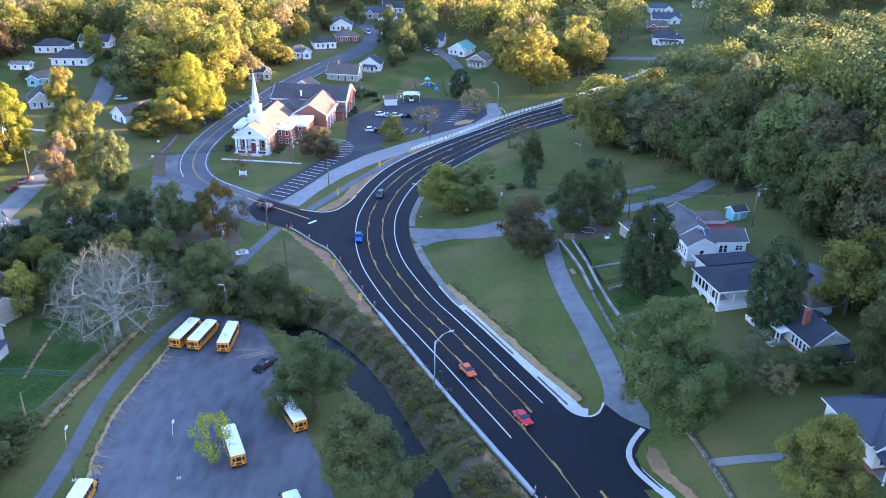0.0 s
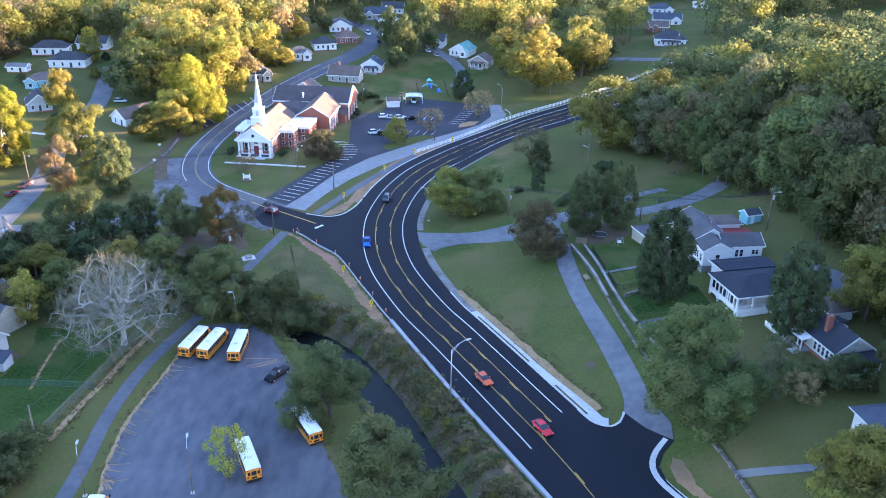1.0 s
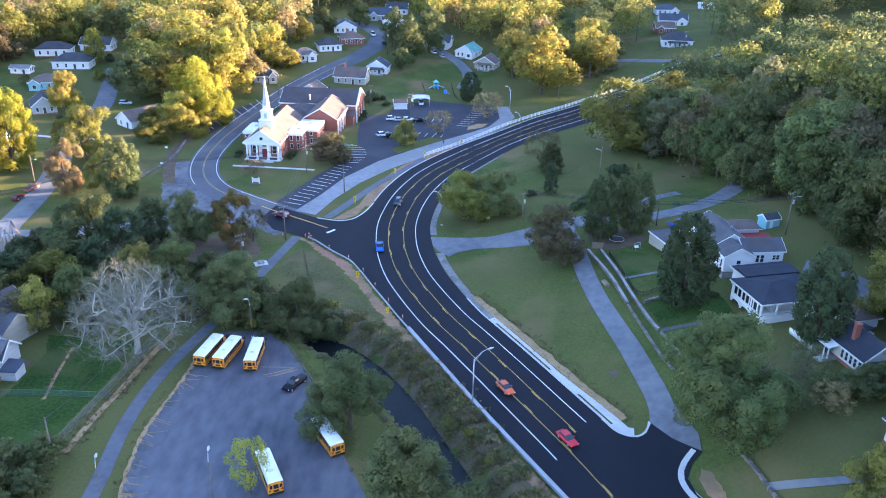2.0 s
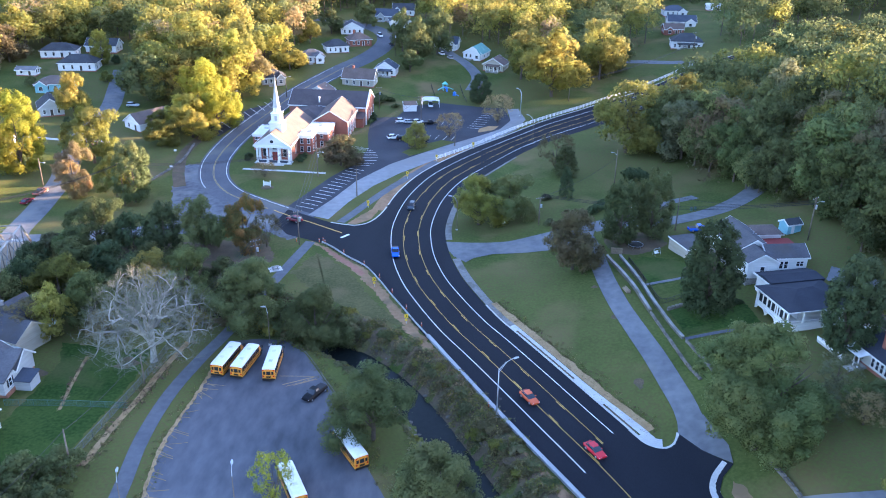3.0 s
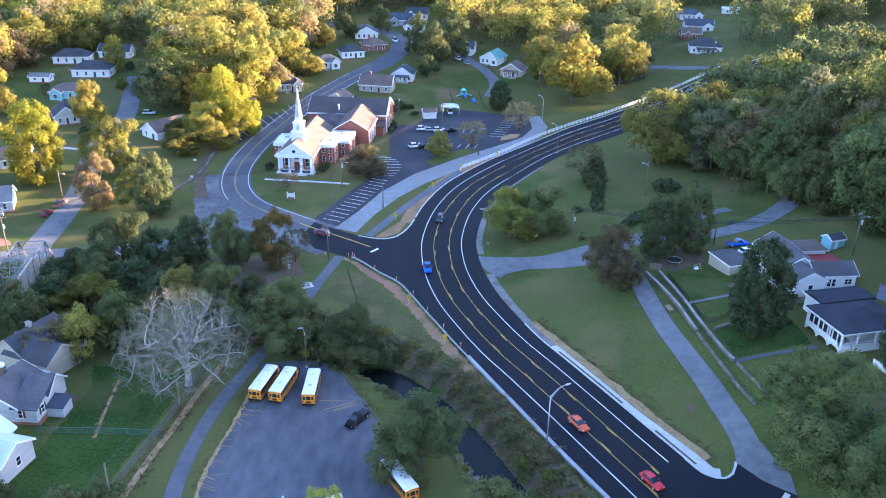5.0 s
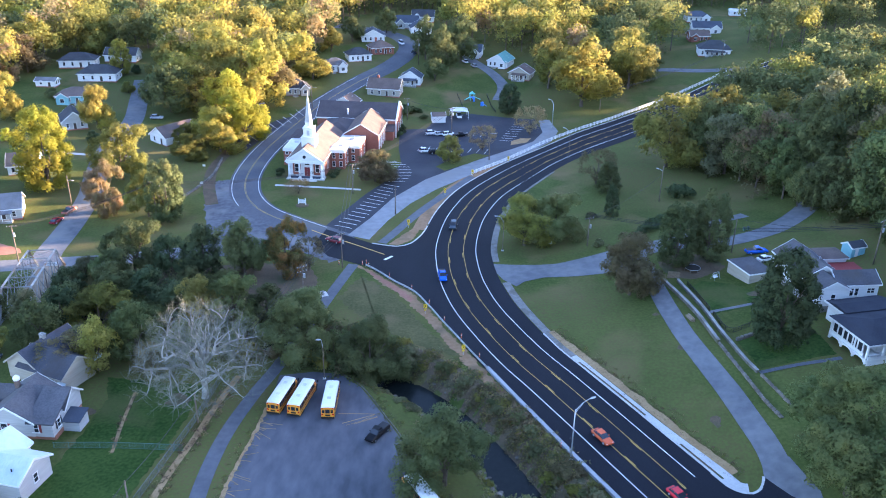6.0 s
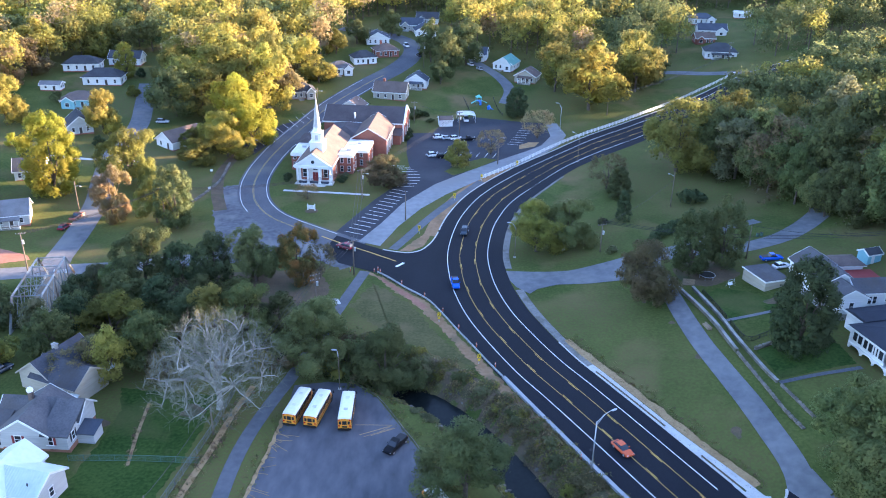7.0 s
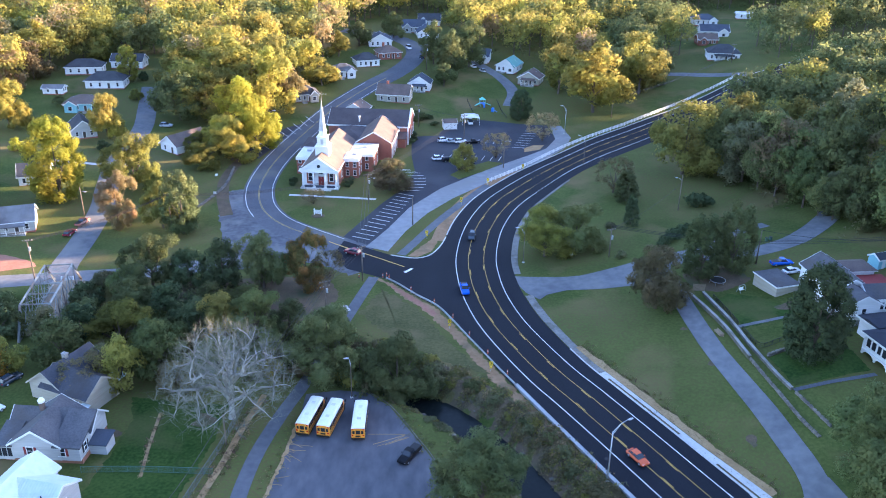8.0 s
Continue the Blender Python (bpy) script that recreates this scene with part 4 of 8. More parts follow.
for s in range(3):
    kind_of(f"big{s}", 10 + s, 22, 25, 0.0, 190, 80000, 0.29, "round", 0.55)
    kind_of(f"near{s}", 20 + s, 14, 15, 0.03, 100, 17000, 0.34, "round")
    kind_of(f"mid{s}", 30 + s, 16, 19, 0.05, 84, 7600, 0.54, "round")
kind_of("small0", 50, 8, 9, 0.03, 64, 6000, 0.31, "round", 0.2)
kind_of("small1", 51, 8, 9, 0.03, 56, 6000, 0.31, "round", 0.2)
kind_of("thin0", 52, 11, 12, 0.10, 75, 4160, 0.24, "loose", 0.25)
kind_of("egg0", 53, 12, 17, 0.03, 190, 22400, 0.33, "egg", 0.35)
kind_of("fine0", 58, 14, 15, 0.03, 120, 36000, 0.245, "round")
kind_of("fine1", 59, 14, 15, 0.03, 110, 36000, 0.245, "round")
kind_of("egg1", 54, 15, 23, 0.03, 180, 22000, 0.40, "egg", 0.35)
kind_of("cone0", 55, 7, 11, 0.03, 110, 6400, 0.28, "cone", 0.22)
kind_of("pine0", 56, 11, 16, 0.06, 130, 12800, 0.37, "egg", 0.3)
kind_of("pine1", 57, 10, 21, 0.42, 60, 6720, 0.304, "loose", 0.3)
kind_of("bush0", 60, 5, 3.2, 0.0, 30, 736, 0.46, "bush", 0.08)
kind_of("bush1", 61, 5, 3.2, 0.0, 26, 736, 0.46, "bush", 0.08)


def tree(pattern, x, y, height, width, leaves, label, name="tree", category="tree", group="", turn=None):
    stem, crown, w, h, bare = KINDS[pattern]
    root = thing(name, label, category, x, y, None, 0.0, group)
    turn = (x * 37.1 + y * 17.3) % 360 if turn is None else turn
    root.matrix_world = pose(x, y, ground(x, y) - 0.1, 0, 0, turn) @ Matrix.Diagonal((1.12 * width / w, 1.12 * width / w, 1.06 * height / h, 1))
    part("trunk", stem, BARK, root)
    c = part("crown", crown, GREEN, root)
    c.location = (0, 0, bare * h)
    c.material_slots[0].link = "OBJECT"
    c.material_slots[0].material = leaves
    return root


def grove(rows, pattern, leaves, label, group, name="tree"):
    for k, (x, y, h, w) in enumerate(rows):
        p = pattern if pattern[-1].isdigit() else f"{pattern}{int(x * 3 + y * 7) % (2 if pattern == 'small' else 3)}"
        tree(p, x, y, h, w, leaves[k % len(leaves)] if isinstance(leaves, tuple) else leaves, label, name, "tree" if name != "shrub" else "shrub", group)


# single trees near the road, the creek and the houses
tree("big0", 38.2, 120.3, 25.0, 22.8, OAK, "huge spreading green oak beside the side road", turn=20)
tree("egg0", 41.0, 161.5, 19.0, 12.6, DEEP, "dense dark glossy evergreen on a terrace lawn", turn=0)
tree("egg0", 62.0, 144.0, 19.0, 10.8, DEEP, "tall dark evergreen between the houses", turn=120)
tree("pine0", 29.4, 200.0, 15.5, 9.6, GREEN, "dark green pine with bare lower trunk", turn=10)
tree("pine0", 38.1, 203.2, 16.5, 9.8, GREEN, "dark green pine beside the parking", turn=140)
tree("near1", 16.4, 187.4, 16.0, 13.2, MAUVE, "dull reddish-brown tree at the lane", turn=0)
tree("near0", -5.4, 221.0, 14.0, 14.0, OLIVE, "thinning olive and gold tree inside the bend", turn=60)
tree("near2", 2.8, 224.0, 14.0, 13.5, HAZEL, "olive tree with tan top on the field", turn=0)
tree("cone0", 20.5, 238.0, 8.6, 5.2, DEEP, "small dark cone-shaped evergreen on the field", turn=0)
tree("big1", 73.5, 119.5, 22.0, 14.5, GREEN, "large green tree beside houses", turn=0)
tree("fine0", 53.6, 95.3, 16.0, 13.6, YELLOWING, "yellowing tree in a front yard", turn=0)
tree("fine1", -25.2, 124.0, 15.5, 14.5, GREEN, "broad green tree over the bus yard edge", turn=200)
tree("fine0", -13.2, 101.0, 16.5, 15.0, GREEN, "green tree between bus yard and creek", turn=90)
tree("fine0", -54.8, 161.0, 16.5, 15.0, GREEN, "green tree behind the parked buses", turn=0)
tree("fine1", -40.8, 160.0, 14.5, 14.0, GREEN, "green tree at the creek corner", turn=30)
tree("small1", -48.5, 162.0, 9.5, 9.0, GREEN, "small green tree behind the buses", turn=0)
tree("small0", -34.6, 161.0, 6.0, 7.0, SCRUB, "scrubby tree on the creek bank", turn=0)
tree("thin0", -38.6, 106.5, 11.0, 6.0, LIME, "half-bare young tree with a lime-yellow tuft", turn=0)
tree("near2", -103.6, 200.6, 14.6, 12.4, GREEN, "full green street tree", turn=0, group="trees along the old street")
tree("small1", -94.4, 200.8, 10.6, 7.8, DEEP, "small dark street tree", turn=0, group="trees along the old street")
tree("small0", -85.8, 200.0, 12.8, 9.2, DEEP, "dark bluish-green street tree", turn=40, group="trees along the old street")
tree("near1", -75.8, 199.6, 15.6, 11.6, GREEN, "full green street tree", turn=80, group="trees along the old street")
tree("near0", -66.0, 201.0, 14.8, 9.8, AUTUMN, "street tree turning rusty orange at the top", turn=0, group="trees along the old street")
tree("thin0", -60.5, 202.5, 9.5, 7.5, MAUVE, "sparse brown-leaved small tree", turn=0)
grove([(-101.8, 174.0, 13.5, 13.5), (-91.5, 168.5, 12.5, 12), (-79.6, 176.2, 11.5, 9), (-72.8, 176.0, 12.5, 9.5)], "near", (OLIVE, OAK, OLIVE, OAK), "olive-gold tree above the creek", "creek trees")
grove([(-110.6, 165.6, 11.0, 8.4), (-88.6, 160.6, 12.5, 9.6), (-114.0, 181, 9, 8), (-86, 178, 8.5, 8), (-66, 179, 8, 8), (-68, 168, 9, 8.5), (-93.5, 185, 8.5, 9), (-103.5, 188.0, 9, 9.5), (-99, 160, 8, 7.5), (-80, 164.5, 10, 9), (-77, 187, 7, 8), (-85, 189, 7, 7.5), (-110, 174, 9, 8.5)], "small", (GREEN, OAK, GREEN, DEEP, GREEN, OAK, DEEP, GREEN, SCRUB), "green tree crowding the creek", "creek trees")
grove([(-94.6, 155.4, 12.0, 8.0), (-119.5, 160.5, 8.5, 7.0)], "small0", (YELLOWING, OLIVE), "small yellow-green tree beside a house", "yard trees")
tree("small0", -122.5, 158.5, 9.5, 8.5, BLAZE, "bright orange autumn tree near the bridge", turn=0)
tree("small1", -84.0, 156.0, 6.5, 6.5, MAUVE, "small bronze-leaved yard tree", turn=0)
tree("thin0", -100.5, 153.5, 9.0, 9.0, MAUVE, "sparse brown tree against a house", turn=40)
tree("thin0", -72.8, 256.6, 4.8, 7.0, MAUVE, "small bare ornamental tree on the church lawn", turn=0)
tree("near1", -50.2, 269.0, 10.8, 13.4, MAUVE, "brownish-olive autumn tree beside the church", turn=0)
tree("small0", -26.4, 291.0, 9.2, 8.2, YELLOWING, "light green young tree in a car park island", turn=0)
tree("thin0", -14.7, 304.0, 9.6, 9.6, PALE, "sparse tan tree in the car park", turn=0)
tree("thin0", 3.8, 324.5, 11.5, 11.5, PALE, "pinkish-brown leafless tree beside the car park", turn=0)
tree("egg0", -2.4, 353.5, 11.5, 9.8, DEEP, "dense dark cone-shaped evergreen", turn=0)
# sunlit trees on the left
tree("egg1", -150.2, 255.5, 24.0, 17.0, LIME, "tall bright yellow-green tree in full sun", turn=0)
tree("near2", -131.0, 265.8, 19.5, 15.8, OLIVE, "rounded olive-yellow tree beside the street", turn=0)
tree("near0", -127.6, 241.8, 16.0, 10.8, PALE, "tree with an orange-pink sunlit top", turn=0)
tree("pine0", -106.4, 234.6, 17.5, 11.0, GREEN, "shaggy green pine beside a utility pole", turn=0)
tree("near2", -113.5, 239.0, 15.0, 9.5, OLIVE, "olive tree with a sunlit top beside the pine", turn=40)
tree("near1", -154.8, 307.5, 17.2, 11.8, GOLD, "gold-brown tree in a yard", turn=0)
tree("egg1", -169.0, 371.0, 14.0, 9.0, GOLD, "narrow golden-brown tree by houses", turn=0)
tree("small0", -172.0, 246.0, 12.0, 12.0, RUST, "orange-brown tree beside a grey house", turn=0)
grove([(-114.9, 286.0, 9.5, 11.6), (-107.0, 294.5, 15.2, 15.0), (-100.8, 305.5, 19.5, 16.4), (-112.5, 303, 14, 13), (-119.5, 298, 9, 8)], "near", (OLIVE, GOLD, LIME, GOLD, OLIVE), "golden-green tree in evening sun", "sunlit row beside the street")
# first tree gets darker leaves for the shade its neighbours cast on it
grove([(-135.4, 331, 20, 18), (-126, 333, 20, 19), (-120, 352, 27, 24), (-103.4, 345, 26, 20), (-111, 326, 21, 18), (-99.3, 364, 15, 14.6), (-88.5, 383, 13, 16), (-108, 372, 25, 20), (-128, 372, 27, 22), (-143, 362, 22, 20)], "mid", (GREEN, OLIVE, OLIVE, GOLD, LIME, PALE, GOLD, OLIVE, GOLD, OLIVE), "large golden sunlit tree", "sunlit wood beside the street")
tree("near1", -190.5, 309.0, 19.0, 15.0, GOLD, "broad golden tree at a garden's edge", turn=0)
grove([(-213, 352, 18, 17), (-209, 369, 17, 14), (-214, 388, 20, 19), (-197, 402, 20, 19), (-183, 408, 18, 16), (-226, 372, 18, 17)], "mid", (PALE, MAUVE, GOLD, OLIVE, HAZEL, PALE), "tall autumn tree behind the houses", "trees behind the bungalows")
grove([(-178.5, 289.0, 5.0, 5.0), (-166.5, 277.0, 5.5, 6.0), (-152, 296, 4, 4.5), (-184, 337, 4, 5), (-158, 348, 5, 5), (-163.5, 373, 4, 4), (-120, 309, 4, 4)], "small0", (LIME, GREEN, DEEP, GREEN, OLIVE, DEEP, RUST), "small garden tree beside a house", "garden trees")
grove([(-111.4, 379, 14, 14), (-103.3, 398, 14, 15), (-78, 443, 13, 12), (-86, 424, 12, 11), (-62, 463, 13, 12)], "mid", (OLIVE, GOLD, GREEN, OLIVE, HAZEL), "leafy tree beside the far street", "trees along the far street")
# across the bend
tree("mid0", 45.8, 281.0, 25.5, 20.5, OLIVE, "tall tree with a sunlit golden top", turn=0)
tree("mid1", 66.0, 292.5, 23.0, 20.0, OLIVE, "tall round olive tree at the wood's edge", turn=0)
tree("mid2", 64.8, 264.0, 17.0, 11.0, GREEN, "dark green tree at the wood's edge", turn=0)
tree("mid1", 28.1, 359.5, 27.5, 27.0, GOLD, "broad golden tree on a far lawn", turn=50)
tree("mid0", 52.5, 386.5, 28.5, 20.5, OLIVE, "tall rounded tree on a far lawn", turn=100)
grove([(16.8, 387, 23, 18), (36, 392, 20, 18), (62, 402, 17, 16)], "mid", (OLIVE, HAZEL, GREEN), "green tree at a far lawn's edge", "far lawn trees")
grove([(-31.7, 406, 21.5, 14.5), (-22.7, 424, 22, 16), (-40, 424, 20, 14), (-34.5, 394, 11, 10)], "mid", GREEN, "green tree behind the playground", "trees by the lane")
tree("cone0", 22.5, 257.0, 9, 9, GREEN, "small green tree on the field", turn=0)
tree("thin0", 20.0, 263.5, 12, 11, MAUVE, "thin brownish tree near the bend", turn=0)

# shrubs: creek banks, hedges, foundation planting
rs = random.Random(8)
creek_way = normals(CREEK)


def bank_shrub(k, i, off, low, high, rise, leaves, label):
    x, y = CREEK[i] - creek_way[i] * off
    sz = rs.uniform(low, high)
    tree(f"bush{k % 2}", x + rs.uniform(-1.2, 1.2), y + rs.uniform(-1.2, 1.2), sz * rise, sz, rs.choice(leaves), label, "shrub", "shrub", "creek bank scrub")


upper = [i for i, p in enumerate(CREEK) if -112 < p[0] < -36]
lower = [i for i, p in enumerate(CREEK) if -37 < p[0] < 12]
for k in range(60):  # wooded upper reach
    bank_shrub(k, rs.choice(upper), rs.choice([-1, 1]) * rs.uniform(2.5, 8.5), 3.0, 5.6, rs.uniform(0.6, 0.9), [SCRUB, GREEN, GREEN, MAUVE, OLIVE, OAK], "tangled shrub on the creek bank")
for k in range(120):  # brush between the water and the road wall
    bank_shrub(k, rs.choice(lower), rs.uniform(5.4, 9.2), 1.6, 3.2, rs.uniform(0.4, 0.7), [SCRUB, MAUVE, SCRUB, OLIVE, MAUVE, GREEN], "brownish scrub on the bank below the road")
for k in range(24):  # low brush on the bus yard's side
    bank_shrub(k, rs.choice(lower), -rs.uniform(5.2, 6.8), 1.4, 2.6, rs.uniform(0.35, 0.5), [SCRUB, MAUVE, SCRUB, OLIVE], "low brown-green brush beside the water")


def brush(x, y, each, spread, high, size, mixed, label, seed):
    """Low tangled growth in clumps at the places x, y: one mesh of small blades."""
    rng = np.random.RandomState(seed)
    x, y = np.repeat(x, each), np.repeat(y, each)
    tall = np.repeat(rng.uniform(0.3, 1.0, len(x) // each), each) * high
    off = rng.normal(scale=spread * 0.5, size=(len(x), 2))
    x, y = x + off[:, 0], y + off[:, 1]
    z = ground(x, y) + 0.05 + tall * rng.uniform(0, 1, len(x)) * np.exp(-((off / spread) ** 2).sum(1))
    way = rng.normal(size=(len(x), 3)) + np.array([0, 0, 0.6])
    co = leaf_blades(rng, np.stack([x, y, z], axis=1), way / np.linalg.norm(way, axis=1)[:, None], size)
    me = bulk("brush", co, np.arange(len(co)).reshape(-1, 3))
    for m in mixed:
        me.materials.append(m)
    me.polygons.foreach_set("material_index", np.repeat(rng.randint(len(mixed), size=len(x) // each), each).astype(np.int32))
    return tagged(new("undergrowth", me), label, "undergrowth", "", "stuff")


def along(line, count, low, high, seed):
    rng = np.random.RandomState(seed)
    i, o = rng.randint(len(line), size=count), rng.uniform(low, high, count)
    q = line[i] - normals(line)[i] * o[:, None] + rng.uniform(-1, 1, (count, 2)) * min(1.6, (high - low))
    return q[:, 0], q[:, 1]


brush(*along(CREEK[lower], 2700, 4.3, 9.8, 31), 18, 0.9, 1.5, 0.33, (SCRUB, MAUVE, SCRUB, MAUVE, PALE, OLIVE), "tangled brown brush between the creek and the road wall", 41)
brush(*along(CREEK[lower], 240, -6.6, -4.8, 32), 16, 0.9, 0.8, 0.32, (SCRUB, MAUVE, SCRUB, OLIVE), "low brush on the bus yard's bank", 42)
brush(*along(CREEK[upper], 700, -8.5, 8.5, 33), 14, 1.2, 1.8, 0.5, (SCRUB, GREEN, OAK, MAUVE), "dark undergrowth along the wooded creek", 43)
grove([(-116, 191, 8, 7), (-112, 184, 8.5, 8), (-117.5, 175, 7.5, 7.5), (-132, 187, 9, 8), (-135, 178, 9, 9), (-109, 196, 7, 7), (-128, 174, 8, 8), (-139, 190, 8, 8), (-115, 198, 6, 6)], "small", (DEEP, GREEN, SCRUB, GREEN, DEEP, OAK), "dark green growth beside the truss bridge", "creek trees")
brush(*along(spline([(-140, 184), (-126, 180), (-114, 182), (-104, 190), (-92, 193), (-78, 194)], 1.0), 420, -6, 6, 40), 16, 1.3, 2.2, 0.5, (GREEN, DEEP, SCRUB, OAK), "dark undergrowth under the street trees", 50)
brush(*along(dry_edge, 520, -12.8, -10.4, 36), 12, 0.5, 0.18, 0.16, (PALE, RUST, PALE, OLIVE), "dry tan stubble along the new sidewalk", 46)
brush(*along(stretch_of(MAIN, 100, 160), 420, 10.8, 13.6, 37), 12, 0.6, 0.35, 0.2, (PALE, RUST, SCRUB, MAUVE), "dry weeds on the dirt behind the road wall", 47)
brush(*along(spline(yard_edge[::6], 1.0), 160, -0.7, 0.7, 38), 10, 0.5, 0.2, 0.18, (PALE, MAUVE, OLIVE), "dry grass at the bus yard's broken edge", 48)
brush(*along(spline([(-46, 157), (-41, 152.5), (-35.6, 142.6), (-32, 135.8), (-28.6, 127.2), (-23.6, 116), (-19, 106)], 1.0), 200, -0.8, 0.8, 39), 10, 0.6, 0.3, 0.2, (SCRUB, MAUVE, OLIVE), "weedy edge between the bus yard and the grass bank", 49)
structure("verge_28", patch([(-51.5, 188), (-47, 200), (-38, 190), (-28.5, 172), (-22.5, 163.5), (-29, 166), (-36, 171), (-44, 178)], 0.045, 0.9, 51), DRY_GRASS, "dry brownish grass behind the guardrail", "verge")
structure("lawn_1", patch([(-92, 153), (-86, 152), (-72.6, 151), (-72.4, 140), (-74, 128), (-76.5, 112), (-77, 95), (-100, 95), (-110, 112), (-91.5, 118), (-89.5, 134), (-89, 146)], 0.035, 0.6, 61), LAWN, "green mown back gardens, colour darkened for tree shade", "lawn")
structure("lawn_2", patch([(32.4, 175), (31.2, 189), (34, 192), (40, 189), (43.5, 183), (46, 176), (40, 176.6)], 0.035, 0.3, 62, 1.5), LAWN, "bright green terrace lawn", "lawn")
structure("lawn_3", patch([(35, 153), (33.6, 163), (39, 165.5), (47, 167.5), (50, 163), (50.5, 156.4), (42, 154.4)], 0.035, 0.3, 63, 1.5), LAWN, "bright green terrace lawn", "lawn")
weed_line = spline([(-66.4, 154.5), (-68.2, 144), (-69.4, 134), (-70.8, 125), (-71.8, 115)], 0.5)
structure("verge_24", ribbon(weed_line, -0.6, 0.6, 0.06, 2), STRAW, "trodden tan strip of dead weeds", "verge")
brush(*along(weed_line, 190, -0.7, 0.7, 34), 14, 0.5, 0.5, 0.22, (PALE, MAUVE, PALE, RUST), "strip of dead brown weeds beside the footpath", 44)
weed_row = spline([(-84.6, 148), (-83.6, 139), (-82.2, 130)], 0.5)
structure("verge_25", ribbon(weed_row, -0.3, 0.3, 0.06, 2), STRAW, "thin tan strip of dead weeds", "verge")
brush(*along(weed_row, 50, -0.3, 0.3, 35), 12, 0.4, 0.4, 0.2, (PALE, MAUVE, RUST), "thin row of dead weeds across a lawn", 45)
for x, y, w, k, m, lb in [(56.0, 133.0, 7.0, "thin0", ASH, "pale grey half-bare shrub in a yard"), (51.5, 124.5, 6.5, "thin0", ASH, "pale grey half-bare shrub in a yard"), (56.4, 122.5, 6.5, "thin0", PALE, "straggly tan shrub in a yard"),
                          (66.6, 127.6, 6.6, "small1", GREEN, "dense dark green shrub beside a porch"), (61.5, 127.0, 6.0, "small0", GREEN, "dense green shrub in a yard"), (57.5, 127.5, 5.0, "small1", OAK, "dense green shrub in a yard")]:
    tree(k, x, y, w * 0.95, w * 1.1, m, lb, "shrub", "shrub", "yard shrubs")
for x, y, w in [(25.1, 219.4, 3.2), (27.6, 222.8, 3.8), (30.4, 227, 4.4), (34.0, 230.5, 4.8), (43, 251, 7.0), (14.6, 236.5, 3.0), (13.5, 214.5, 3.2), (40, 236, 4), (9.5, 247.5, 1.6)]:
    tree(f"bush{int(x) % 2}", x, y, w * 0.8, w, DEEP if x > 20 else SCRUB, "dark green rounded shrub on a field", "shrub", "shrub", "field hedge")
for x, y, w in [(-64.5, 271.5, 2.4), (-64.0, 274.2, 2.8), (-63.5, 277, 2.6), (-82.2, 272.5, 2.2), (-82.4, 276, 2.6), (-61, 288.5, 2.2), (-45.6, 319.5, 3.0), (-45.4, 324, 3.2), (-45.6, 329, 3.0)]:
    tree(f"bush{int(y) % 2}", x, y, w * 0.8, w, DEEP, "clipped dark shrub against the church", "shrub", "shrub", "church planting")
for x, y, w in [(-66.5, 356.5, 6.5), (-44.5, 349, 7.5), (-40.5, 352, 4), (-37.5, 343.5, 3.5), (46.7, 166.6, 2.4), (45.2, 163.6, 2.6), (48.3, 164.1, 2.2), (44.8, 169.3, 2)]:
    tree(f"bush{int(y) % 2}", x, y, w * 0.6, w, GREEN if y > 200 else DEEP, "rounded green shrub in a yard", "shrub", "shrub", "yard shrubs")
for x, y, w in [(-74, 112, 6), (-77.5, 108, 7), (-83, 104.5, 7.5), (-88, 110, 6), (-71.8, 104, 5), (-79, 100, 7), (-92, 104, 7), (-86, 98, 7), (-73, 97, 6)]:
    tree("small0", x, y, w * 1.0, w * 1.15, GREEN, "overgrown green thicket along the fence", "shrub", "shrub", "fence thicket")


